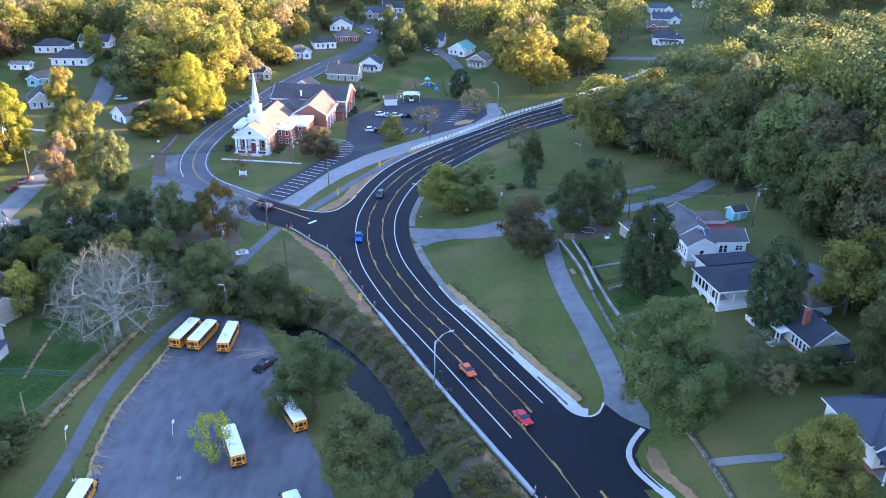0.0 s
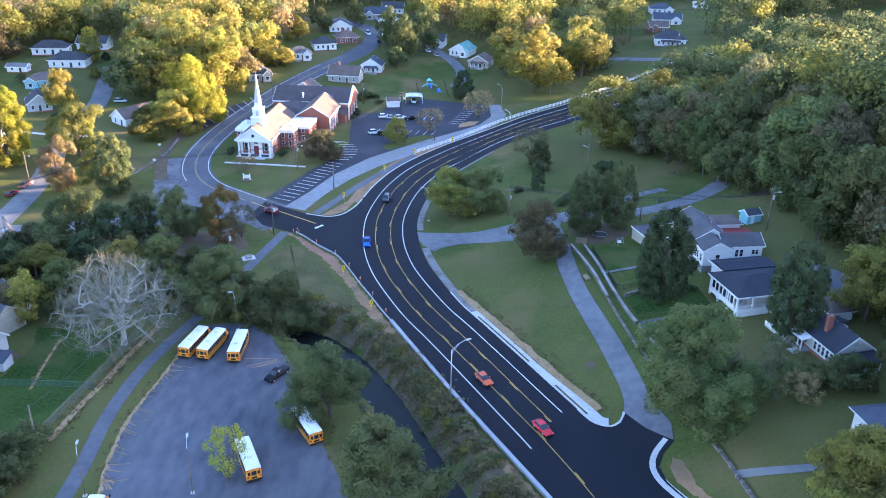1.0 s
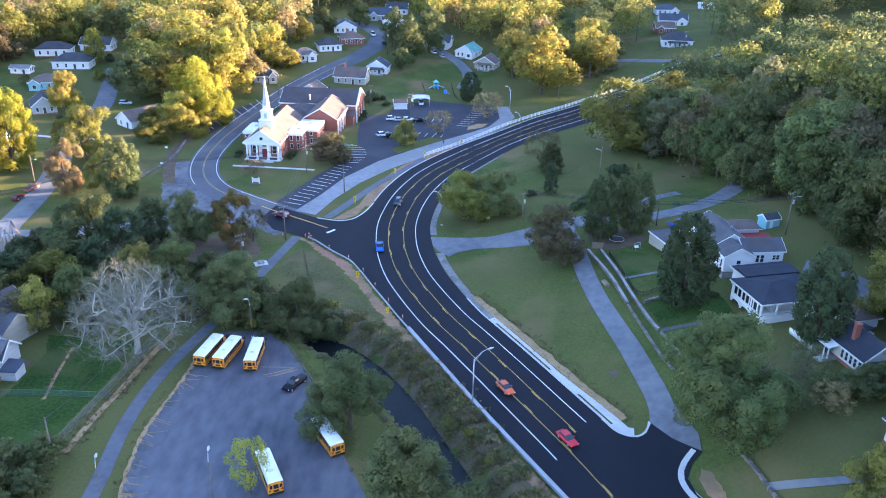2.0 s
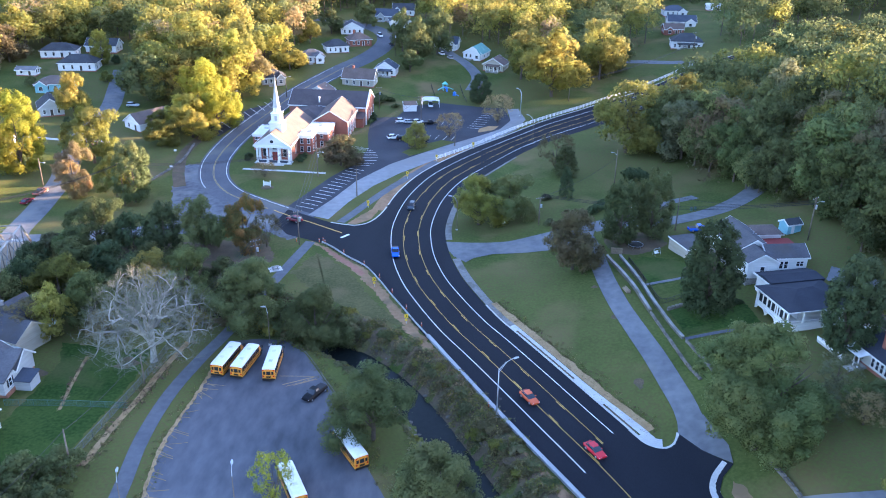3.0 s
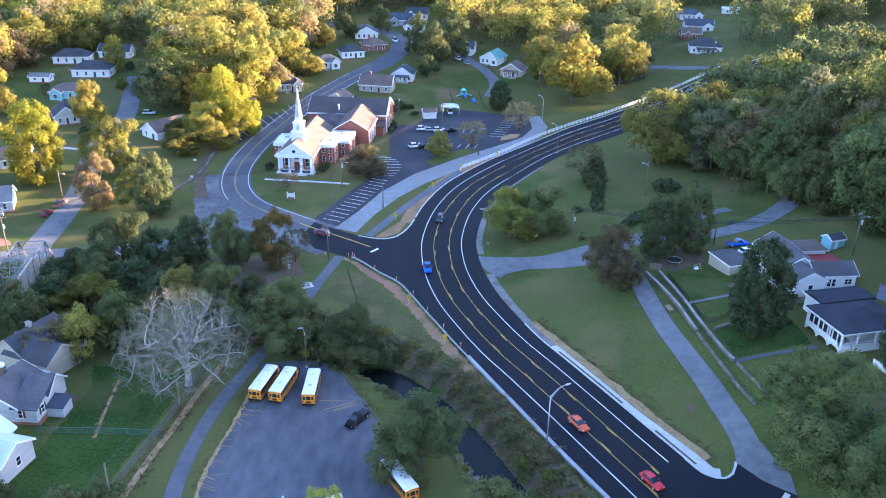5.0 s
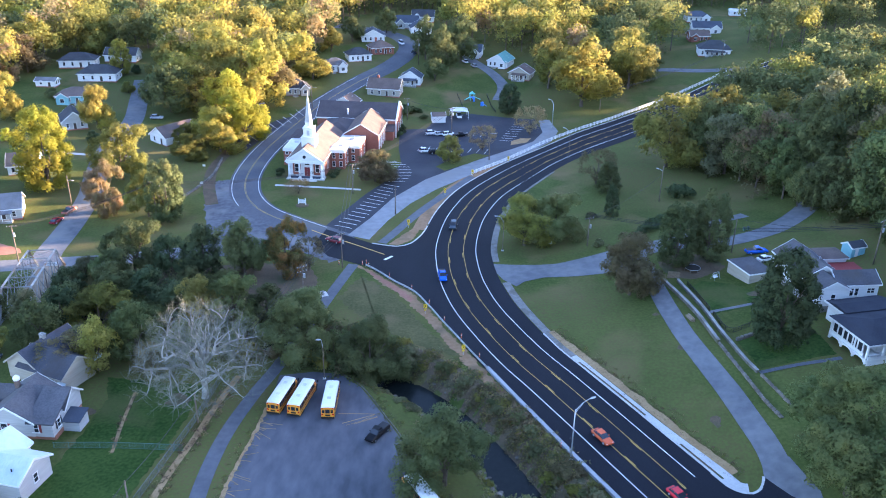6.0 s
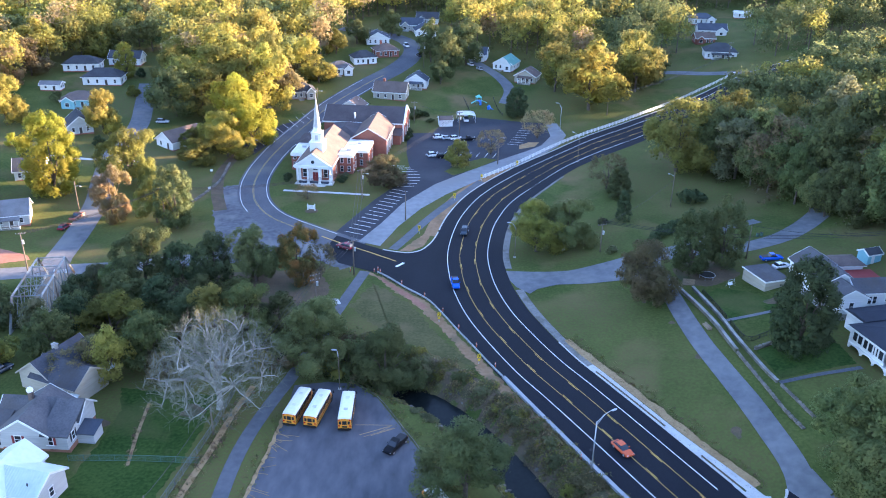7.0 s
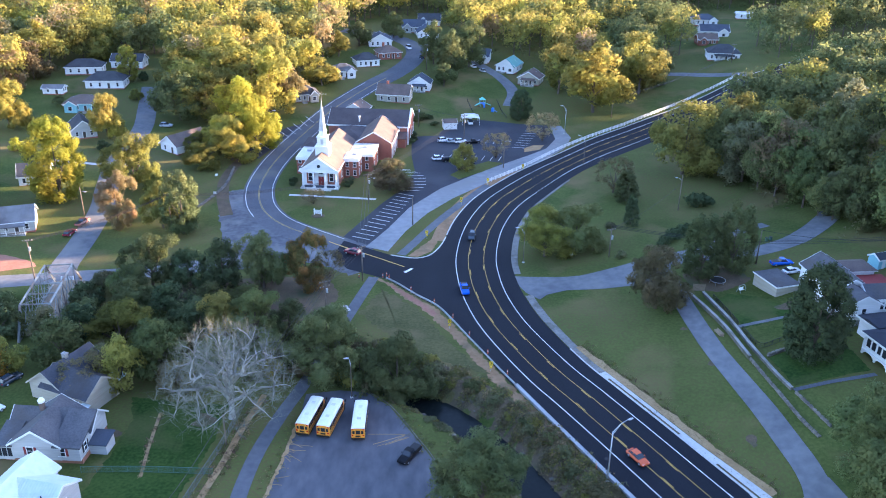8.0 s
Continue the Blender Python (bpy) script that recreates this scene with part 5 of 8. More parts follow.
# one great bare tree with pale branches
def bare_tree(x, y, height, width):
    """Limbs reach from the fork to a wide dome, and each finer set of branches starts from the set before."""
    rng = np.random.RandomState(11)
    wood, canopy = Form(), Form()
    root = thing("bare_tree", "huge leafless pale-barked tree with spreading branches", "tree", x, y)
    wood.tube([(0, 0, -0.6), (0.1, 0, 0.3), (0.2, 0.1, 2.4), (0.1, 0.3, 6.4)], [0.95, 0.68, 0.55, 0.42], 9)
    nodes = np.array([(0.2, 0.1, 2.6), (0.15, 0.2, 4.2), (0.1, 0.3, 6.0)])
    thick = np.array([0.5, 0.5, 0.5])
    for count, low, high, radius, steps, form, sides in ((14, 0.62, 0.86, 0.36, 10, wood, 7), (84, 0.66, 1.0, 0.16, 7, wood, 5), (800, 0.60, 1.02, 0.06, 4, canopy, 3), (7000, 0.48, 1.08, 0.04, 3, canopy, 3)):
        grown, girth = [], []
        for k in range(count):
            a, up = 2.39996 * k + rng.uniform(-0.4, 0.4), math.sqrt((k + 0.5) / count)
            up = up if count > 20 else up * 0.93
            r = rng.uniform(low, high)
            tip = np.array([width / 2 * r * up * math.cos(a), width / 2 * r * up * math.sin(a), height * (0.06 + 0.92 * r * math.sqrt(max(0.0, 1 - 0.97 * up * up)))])
            if count > 1000:
                tip += rng.normal(scale=0.5, size=3) - np.array([0, 0, 0.4])
            gap = nodes - tip
            gap[:, 2] = gap[:, 2] * 1.15 + 0.7
            reach = np.linalg.norm(gap, axis=1) + np.where(np.linalg.norm(gap, axis=1) < 0.8, 3.0, 0.0)
            n = int(np.argmin(reach)) if count > 20 else int(rng.randint(len(nodes)))
            a0 = nodes[n]
            span = np.linalg.norm(tip - a0)
            if count < 100:  # great limbs climb first, then arch outward
                bow = a0 + (tip - a0) * np.array([0.34, 0.34, 0.80]) + np.array([0, 0, 0.08 * span]) + rng.normal(scale=0.05 * span, size=3)
            else:
                bow = (a0 + tip) / 2 + np.array([0, 0, 0.10 * span]) + rng.normal(scale=0.09 * span, size=3)
            t = np.linspace(0, 1, steps + 1)[:, None]
            pts = (1 - t) ** 2 * a0 + 2 * t * (1 - t) * bow + t * t * tip
            pts[1:-1] += rng.normal(scale=0.02 * span, size=(steps - 1, 3))
            r0 = min(radius * rng.uniform(0.8, 1.3), thick[n] * 0.85)
            rr = r0 * (1 - 0.6 * t[:, 0])
            form.tube([tuple(p) for p in pts], [float(v) for v in rr], sides)
            grown += list(pts[1:])
            girth += list(rr[1:])
        nodes, thick = np.vstack([nodes[-1:], grown]), np.r_[thick[-1:], girth]
    part("trunk", wood, BARK_PALE, root)
    part("canopy", canopy, TWIG, root, "fine pale leafless branchwork")
    return root


bare_tree(-71.0, 147.0, 20.0, 27.0)


# ---- woods in the distance ----
HOUSE_SPOTS = []


def clear(x, y):
    if away(MAIN, x, y)[0] < 15 or away(CHURCH_ST, x, y)[0] < 11:
        return False
    return all(math.hypot(x - hx, y - hy) > hr for hx, hy, hr in HOUSE_SPOTS)


# ---- houses ----
def window(parent, x, y, z, w, h, face, trim=TRIM, shutters=None):
    """A window on a wall that faces -y, +y, -x or +x; x, y on the wall's outside, z its sill."""
    f, g, s = Form(), Form(), Form()
    nx, ny = {"-y": (0, -1), "+y": (0, 1), "-x": (-1, 0), "+x": (1, 0)}[face]
    tx, ty = abs(ny), abs(nx)

    def bar(o, a, b, u, v, d):  # centre offset along the wall, width, depth
        return (x + tx * o + nx * d, y + ty * o + ny * d, z + a, tx * u + ty * v, ty * u + tx * v, b)

    for o in (-w / 2, w / 2):
        f.box(*bar(o, 0, h, 0.1, 0.1, 0.04))
    f.box(*bar(0, h - 0.02, 0.12, w + 0.2, 0.12, 0.05))
    f.box(*bar(0, h * 0.48, 0.06, w, 0.07, 0.04))
    g.box(*bar(0, 0.0, h, w - 0.06, 0.04, 0.01))
    s.box(*bar(0, -0.12, 0.1, w + 0.3, 0.16, 0.08))
    win = part("window", f, trim, parent)
    part("pane", g, GLASS, win)
    part("sill", s, trim, win)
    if shutters:
        for o in (-w / 2 - 0.3, w / 2 + 0.3):
            part("shutter", Form().box(*bar(o, 0, h, 0.42, 0.06, 0.04)), shutters, parent)


def gable_block(parent, x0, x1, y0, y1, z0, eave, rise, wall, roof, ridge="x", over=0.45, trim=TRIM):
    """A wing: solid walls up to the gable and two roof slopes with thickness and boarded edges."""
    w = Form()
    if ridge == "x":
        m, half = (y0 + y1) / 2, (y1 - y0) / 2
        w.prism([(y0, z0), (y1, z0), (y1, eave), (m, eave + rise), (y0, eave)], x0, x1, "x")
        a, b, axis = x0 - over, x1 + over, "x"
    else:
        m, half = (x0 + x1) / 2, (x1 - x0) / 2
        w.prism([(x0, z0), (x1, z0), (x1, eave), (m, eave + rise), (x0, eave)], y0, y1, "y")
        a, b, axis = y0 - over, y1 + over, "y"
    part("wall", w, wall, parent)
    k = rise / half
    t = 0.22
    for s in (-1, 1):
        e = (m + s * (half + over), eave - over * k)
        part("roof", Form().prism([(m, eave + rise + 0.02), (m, eave + rise + t + 0.03), (e[0], e[1] + t), (e[0], e[1] + 0.02)], a, b, axis), roof, parent)
        ends = Form()
        for at in (a - 0.05, b - 0.03):
            ends.prism([(m, eave + rise - 0.12), (m, eave + rise + t + 0.06), (e[0], e[1] + t + 0.03), (e[0], e[1] - 0.12)], at, at + 0.08, axis)
        ends.prism([(e[0] - 0.04, e[1] - 0.1), (e[0] + 0.04, e[1] - 0.1), (e[0] + 0.04, e[1] + t), (e[0] - 0.04, e[1] + t)], a, b, axis)
        part("fascia", ends, trim, parent)


def hip_block(parent, x0, x1, y0, y1, z0, eave, rise, wall, roof, over=0.5, trim=TRIM):
    part("wall", Form().box((x0 + x1) / 2, (y0 + y1) / 2, z0, x1 - x0, y1 - y0, eave - z0), wall, parent)
    a0, a1, b0, b1 = x0 - over, x1 + over, y0 - over, y1 + over
    mx, my = (a0 + a1) / 2, (b0 + b1) / 2
    lx, ly = a1 - a0, b1 - b0
    r = [(a0 + ly / 2, my), (a1 - ly / 2, my)] if lx > ly else [(mx, b0 + lx / 2), (mx, b1 - lx / 2)]
    lo, z = eave - 0.05, eave + 0.15
    v = [(a0, b0, lo), (a1, b0, lo), (a1, b1, lo), (a0, b1, lo), (a0, b0, z), (a1, b0, z), (a1, b1, z), (a0, b1, z), (*r[0], z + rise), (*r[1], z + rise)]
    fs = [(0, 3, 2, 1), (0, 1, 5, 4), (1, 2, 6, 5), (2, 3, 7, 6), (3, 0, 4, 7)]
    fs += [(4, 5, 9, 8), (5, 6, 9), (6, 7, 8, 9), (7, 4, 8)] if lx > ly else [(4, 5, 8), (5, 6, 9, 8), (6, 7, 9), (7, 4, 8, 9)]
    part("roof", Form().add(v, fs), roof, parent)
    e = Form()
    for cx, cy, sx, sy in ((mx, b0, lx + 0.1, 0.08), (mx, b1, lx + 0.1, 0.08), (a0, my, 0.08, ly + 0.1), (a1, my, 0.08, ly + 0.1)):
        e.box(cx, cy, lo - 0.05, sx, sy, 0.2)
    part("fascia", e, trim, parent)


def chimney(parent, x, y, z0, z1, material=BRICK, w=0.9):
    c = part("chimney", Form().box(x, y, z0, w, w * 0.75, z1 - z0).box(x, y, z1, w + 0.2, w * 0.75 + 0.2, 0.18), material, parent)
    part("flue", Form().tube([(x, y, z1 + 0.15), (x, y, z1 + 0.5)], [0.16, 0.14], 8), CONCRETE_OLD, c)


def porch(parent, x0, x1, y0, y1, z0, floor, top, roof, posts=4, slope=0.5, side="-y", trim=TRIM):
    """A roofed porch before a wall: floor, posts, rail and a low sloping roof."""
    part("porch_floor", Form().box((x0 + x1) / 2, (y0 + y1) / 2, z0, x1 - x0, y1 - y0, floor - z0), CONCRETE_OLD, parent)
    for k in range(posts):
        u = k / (posts - 1)
        px, py = (x0 + 0.12 + u * (x1 - x0 - 0.24), (y0 + 0.12) if side == "-y" else (y1 - 0.12)) if side in ("-y", "+y") else ((x0 + 0.12) if side == "-x" else (x1 - 0.12), y0 + 0.12 + u * (y1 - y0 - 0.24))
        part("post", Form().box(px, py, floor, 0.18, 0.18, top - floor).box(px, py, top - 0.15, 0.28, 0.28, 0.15), trim, parent)
    if side in ("-y", "+y"):
        lo, hi = (y0 - 0.3, y1) if side == "-y" else (y1 + 0.3, y0)
        part("porch_roof", Form().prism([(lo, top), (lo, top + 0.16), (hi, top + 0.16 + slope), (hi, top + slope)], x0 - 0.3, x1 + 0.3, "x"), roof, parent)
        part("rail", Form().box((x0 + x1) / 2, y0 + 0.1 if side == "-y" else y1 - 0.1, floor + 0.75, x1 - x0 - 0.3, 0.06, 0.08).box((x0 + x1) / 2, y0 + 0.1 if side == "-y" else y1 - 0.1, floor + 0.15, x1 - x0 - 0.3, 0.05, 0.06), trim, parent)
    else:
        lo, hi = (x0 - 0.3, x1) if side == "-x" else (x1 + 0.3, x0)
        part("porch_roof", Form().prism([(lo, top), (lo, top + 0.16), (hi, top + 0.16 + slope), (hi, top + slope)], y0 - 0.3, y1 + 0.3, "y"), roof, parent)
        part("rail", Form().box(x0 + 0.1 if side == "-x" else x1 - 0.1, (y0 + y1) / 2, floor + 0.75, 0.06, y1 - y0 - 0.3, 0.08), trim, parent)


def front_windows(parent, y, x0, x1, n, sill, w=1.0, h=1.5, face="-y", shutters=None, door=None):
    for k in range(n):
        x = x0 + (x1 - x0) * (k + 0.5) / n
        if door is not None and k == door:
            d = part("door", Form().box(x, y - 0.03 if face == "-y" else y + 0.03, sill - 0.75, 1.0, 0.1, 2.1), DOOR, parent)
            part("door_frame", Form().box(x - 0.58, y - 0.03, sill - 0.75, 0.14, 0.14, 2.2).box(x + 0.58, y - 0.03, sill - 0.75, 0.14, 0.14, 2.2), TRIM, d)
        elif face in ("-y", "+y"):
            window(parent, x, y, sill, w, h, face, shutters=shutters)
        else:
            window(parent, y, x, sill, w, h, face, shutters=shutters)


def cottage(x, y, rz, w, d, wall, roof, label, style="gable", eave=3.1, rise=2.2, porch_side=None, stack=None, group="houses of the neighbourhood", n=4, brickbase=True):
    """A one-storey house, its front along -y before the turn rz."""
    HOUSE_SPOTS.append((x, y, max(w, d) * 0.5 + 7.5))
    gz = min(ground(x + a, y + b) for a in (-w / 2, w / 2) for b in (-d / 2, d / 2))
    ob = thing("house", label, "house", x, y, gz, rz, group)
    part("foundation", Form().box(0, 0, -1.0, w + 0.06, d + 0.06, 1.55), BRICK if brickbase else CONCRETE_OLD, ob)
    if style == "gable":
        gable_block(ob, -w / 2, w / 2, -d / 2, d / 2, 0.5, eave + 0.5, rise, wall, roof, "x")
    elif style == "gable_y":
        gable_block(ob, -w / 2, w / 2, -d / 2, d / 2, 0.5, eave + 0.5, rise, wall, roof, "y")
    else:
        hip_block(ob, -w / 2, w / 2, -d / 2, d / 2, 0.5, eave + 0.5, rise, wall, roof)
    front_windows(ob, -d / 2, -w / 2 + 0.6, w / 2 - 0.6, n, 1.35, 0.95, 1.5, "-y", None, n // 2)
    front_windows(ob, w / 2, -d / 2 + 0.6, d / 2 - 0.6, max(2, n - 2), 1.35, 0.9, 1.4, "+x")
    front_windows(ob, -w / 2, -d / 2 + 0.6, d / 2 - 0.6, max(2, n - 2), 1.35, 0.9, 1.4, "-x")
    if porch_side:
        porch(ob, -w * 0.3, w * 0.3, -d / 2 - 2.2, -d / 2 - 0.02, -0.8, 0.6, 2.9, roof, 4)
    mood = random.Random(int(x * 13 + y * 7))
    if mood.random() < 0.6 and w > 9.5 and not porch_side:  # a front wing and a stoop
        s = mood.choice((-1, 1))
        gable_block(ob, s * w * 0.28 - w * 0.17, s * w * 0.28 + w * 0.17, -d / 2 - 1.8, 0, 0.3, eave + 0.45, rise * 0.62, wall, roof, "y", 0.35)
        window(ob, s * w * 0.28, -d / 2 - 1.8, 1.35, 1.5, 1.4, "-y")
        part("stoop", Form().box(-s * w * 0.12, -d / 2 - 0.8, -0.8, 2.2, 1.5, 1.3).box(-s * w * 0.12, -d / 2 - 1.8, -0.8, 1.6, 0.6, 1.0), CONCRETE_OLD, ob)
    part("vent_pipe", Form().tube([(w * 0.2, d * 0.16, eave + 0.6), (w * 0.2, d * 0.16, eave + rise * 0.72 + 0.9)], [0.09, 0.08], 6), STEEL, ob)
    if stack:
        chimney(ob, stack[0], stack[1], eave, eave + rise + 1.6)
    return ob


# far houses along the street and lane
cottage(-55.5, 373.5, -8, 14.0, 9.0, CREAM_WALL, ROOF_BROWN, "cream clapboard house with dark brown roof", "gable", 3.3, 3.4, stack=(-3, 0))
cottage(-45.0, 389.5, -6, 9.5, 8.0, WHITE_WALL, ROOF_NAVY, "white cottage with slate-blue roof", "gable_y", 3.2, 3.0, porch_side=True)
cottage(-69.5, 352.5, -14, 9.0, 8.0, WHITE_WALL, ROOF_BROWN, "low white house with brown roof behind the church", "gable_y", 2.6, 2.6)
cottage(-81.0, 398.5, 18, 10.5, 8.0, WHITE_WALL, ROOF_GREY, "white cottage with grey hip roof", "hip", 3.0, 2.6)
cottage(-72.0, 416.0, 22, 11.0, 8.0, WHITE_WALL, ROOF_DARK, "white house with charcoal hip roof", "hip", 3.0, 2.8)
cottage(-62.5, 430.0, 22, 11.0, 9.0, BRICK, ROOF_BROWN, "brick house with brown roof", "hip", 3.0, 2.8, stack=(-2, 1))
cottage(-68.0, 448.5, 8, 11.5, 9.0, WHITE_WALL, ROOF_NAVY, "white house with blue-grey roof", "gable_y", 3.0, 3.0)
cottage(-44.5, 470.0, 10, 11.0, 9.0, WHITE_WALL, ROOF_NAVY, "white house with slate roof", "gable_y", 3.0, 3.0)
cottage(-52.0, 480.0, 0, 12.0, 9.0, GREY_WALL, ROOF_NAVY, "grey house with slate roof", "gable", 3.0, 3.0)
cottage(-44.0, 497.0, 0, 12.0, 9.0, WHITE_WALL, ROOF_DARK, "white house with dark roof", "gable", 3.0, 3.0)
cottage(6.0, 406.0, -20, 10.0, 9.0, CREAM_WALL, ROOF_BROWN, "tan cottage with brown roof and white stair", "gable_y", 3.0, 2.8, porch_side=True)
cottage(-3.0, 425.0, -22, 10.0, 11.0, WHITE_WALL, ROOF_GREEN, "white house with teal-green metal roof", "gable_y", 3.0, 3.0)
cottage(-18.0, 437.0, -10, 12.0, 9.0, WHITE_WALL, ROOF_NAVY, "white house with grey-blue roof", "gable", 3.0, 2.8)
cottage(102.0, 432.0, -8, 15.0, 10.0, WHITE_WALL, ROOF_DARK, "long white house with dark roof and porch", "hip", 3.4, 3.6, porch_side=True, n=6)
cottage(110.0, 478.0, -4, 15.0, 9.0, WHITE_WALL, ROOF_NAVY, "white house with blue-grey roof in the distance", "gable", 3.0, 2.8)
cottage(113.0, 508.0, 0, 13.0, 9.0, WHITE_WALL, ROOF_NAVY, "distant white house with slate roof", "hip", 3.0, 2.6)
cottage(102.0, 462.0, 0, 10.0, 8.0, BRICK, ROOF_BROWN, "distant brick house with brown roof", "gable", 2.8, 2.2)
cottage(139.5, 520.0, -5, 9.0, 5.0, WHITE_WALL, ROOF_FLAT, "small white outbuilding on a distant lawn", "gable", 2.6, 1.0, n=2)
# left neighbourhood
cottage(-191.5, 381.0, 8, 15.0, 8.5, WHITE_WALL, ROOF_DARK, "white house with charcoal roof in evening shade", "hip", 3.0, 2.8)
cottage(-175.5, 363.5, 5, 15.5, 9.0, WHITE_WALL, ROOF_DARK, "white bungalow with dark hip roof and porch", "hip", 3.2, 3.0)
cottage(-176.0, 392.0, 0, 14.0, 8.0, WHITE_WALL, ROOF_DARK, "white house behind trees", "gable", 3.0, 2.6)
cottage(-174.0, 336.0, 6, 13.0, 10.0, TEAL_WALL, ROOF_BROWN, "turquoise house with brown roof", "hip", 3.0, 2.4)
cottage(-164.5, 309.5, 28, 8.5, 11.0, GREY_WALL, ROOF_DARK, "small grey house with steep dark roof", "gable_y", 3.0, 3.2, n=3)
cottage(-192.0, 350.5, 0, 8.0, 4.5, WHITE_WALL, ROOF_GREY, "low white garden building", "gable", 2.2, 1.0, n=2)
cottage(-126.0, 304.0, -35, 9.0, 14.0, WHITE_WALL, ROOF_BROWN, "white house with rosy brown roof among trees", "gable_y", 2.8, 3.0, n=2)
cottage(-155.5, 236.5, 20, 12.0, 9.0, GREY_WALL, ROOF_GREY, "grey house with porch and steps", "gable", 3.2, 3.0, porch_side=True)
cottage(-93.0, 366.0, 20, 10.0, 9.0, CREAM_WALL, ROOF_DARK, "shaded house with a dark hip roof", "hip", 3.0, 2.8)
cottage(-163.0, 268.0, 20, 9.0, 9.0, WHITE_WALL, ROOF_DARK, "white house half hidden by a tree", "gable", 3.0, 2.8)
# half hidden in the wood to the right
cottage(89.5, 287.0, -14, 13.0, 9.0, WHITE_WALL, ROOF_DARK, "white house with a low dark roof among trees", "hip", 3.0, 1.6)
cottage(104.0, 300.0, -8, 12.0, 9.0, GREY_WALL, ROOF_NAVY, "grey house with slate roof deep in the wood", "gable", 3.0, 2.4)
HOUSE_SPOTS.append((80, 264, 9))
HOUSE_SPOTS.append((78, 164, 11))


# ---- the church ----
def church():
    ob = thing("church", "white-porticoed red brick church with a tall white steeple", "church", -72.8, 269.3, 0.0, -4)
    HOUSE_SPOTS.append((-66, 300, 40))
    # nave
    part("wall", Form().box(0, 18.2, -0.5, 11.4, 30, 6.8), BRICK, ob)
    part("front_wall", Form().box(0, 3.1, 0, 11.3, 0.3, 6.2), WHITE_WALL, ob)
    for s in (-1, 1):
        part("front_panel", Form().box(s * 3.4, 2.9, 0.6, 2.6, 0.16, 5.0), BRICK, ob, "brick panel round a window")
        part("roof", Form().prism([(0, 10.3), (0, 10.55), (s * 6.3, 6.15), (s * 6.3, 5.9)], -0.4, 33.4, "y"), ROOF_CHURCH, ob)
        part("fascia", Form().prism([(s * 6.22, 5.75), (s * 6.36, 5.75), (s * 6.36, 6.2), (s * 6.22, 6.2)], -0.4, 33.4, "y"), TRIM, ob)
        part("raking_cornice", Form().prism([(0, 10.1), (0, 10.62), (s * 6.36, 6.22), (s * 6.36, 5.75)], -0.62, -0.3, "y"), TRIM, ob)
        window(ob, s * 3.4, 2.82, 1.7, 1.3, 2.6, "-y")
        for k in range(5):
            window(ob, s * 5.7, 8 + 5.2 * k, 1.6, 1.2, 3.2, "+x" if s > 0 else "-x")
    part("gable_wall", Form().prism([(-5.7, 6.2), (5.7, 6.2), (0, 10.2)], 32.4, 32.9, "y"), BRICK, ob)
    part("pediment", Form().prism([(-5.8, 6.25), (5.8, 6.25), (0, 10.25)], -0.1, 3.2, "y"), WHITE_WALL, ob)
    part("entablature", Form().box(0, 1.45, 5.45, 12.2, 3.4, 0.85), TRIM, ob)
    part("fanlight", Form().tube([(0, -0.25, 7.6), (0, -0.12, 7.6)], [0.55, 0.55], 14), GLASS, ob)
    for x in (-5.3, -1.9, 1.9, 5.3):
        col = part("column", Form().tube([(x, 0.4, 0.35), (x, 0.4, 2.5), (x, 0.4, 5.3)], [0.34, 0.33, 0.27], 14), TRIM, ob, round_off=True)
        part("base", Form().box(x, 0.4, 0.2, 0.95, 0.95, 0.25), TRIM, col)
        part("capital", Form().box(x, 0.4, 5.2, 0.85, 0.85, 0.3), TRIM, col)
    part("porch_floor", Form().box(0, 1.3, -0.3, 12.4, 3.4, 0.55).box(0, -0.8, -0.3, 8, 1.0, 0.4).box(0, -1.4, -0.3, 8, 0.8, 0.3), CONCRETE, ob)
    # dark blue panels paint in the shadow of the porch steps
    for x in (-3.6, 0, 3.6):
        part("railing", Form().box(x, 0.4, 0.25, 2.7, 0.12, 0.75), ROOF_NAVY, ob, "low dark blue panel for the shadow of the steps")
    d = part("door", Form().box(-0.45, 2.86, 0.25, 0.86, 0.12, 2.9).box(0.45, 2.86, 0.25, 0.86, 0.12, 2.9), RED_PAINT, ob, "dark red double door")
    part("door_frame", Form().box(-1.05, 2.86, 0.25, 0.25, 0.2, 3.2).box(1.05, 2.86, 0.25, 0.25, 0.2, 3.2).box(0, 2.86, 3.3, 2.6, 0.24, 0.35), TRIM, d)
    window(ob, 0, 2.92, 4.0, 1.6, 1.2, "-y")
    # steeple
    tw = part("tower", Form().box(0, 8.0, 7.0, 4.4, 4.4, 5.0).box(0, 8.0, 12.0, 4.8, 4.8, 0.3), WHITE_WALL, ob, "square white tower")
    part("belfry", Form().box(0, 8.0, 12.3, 3.2, 3.2, 2.8).box(0, 8.0, 15.1, 3.6, 3.6, 0.25).tube([(0, 8, 15.3), (0, 8, 17.2)], [1.25, 1.15], 8), WHITE_WALL, tw)
    for face, x, y in (("-y", 0, 6.4), ("+x", 1.6, 8), ("-x", -1.6, 8)):
        part("louvre", Form().box(x, y, 12.8, 0.9 if face == "-y" else 0.1, 0.1 if face == "-y" else 0.9, 1.7), GREY_WALL, tw)
    part("spire", Form().tube([(0, 8, 17.1), (0, 8, 17.3), (0, 8, 26.9)], [1.45, 1.2, 0.05], 8), GREY_WALL, tw, "slender pale grey spire")
    part("finial", Form().tube([(0, 8, 26.6), (0, 8, 27.8)], [0.06, 0.03], 6), STEEL, tw)
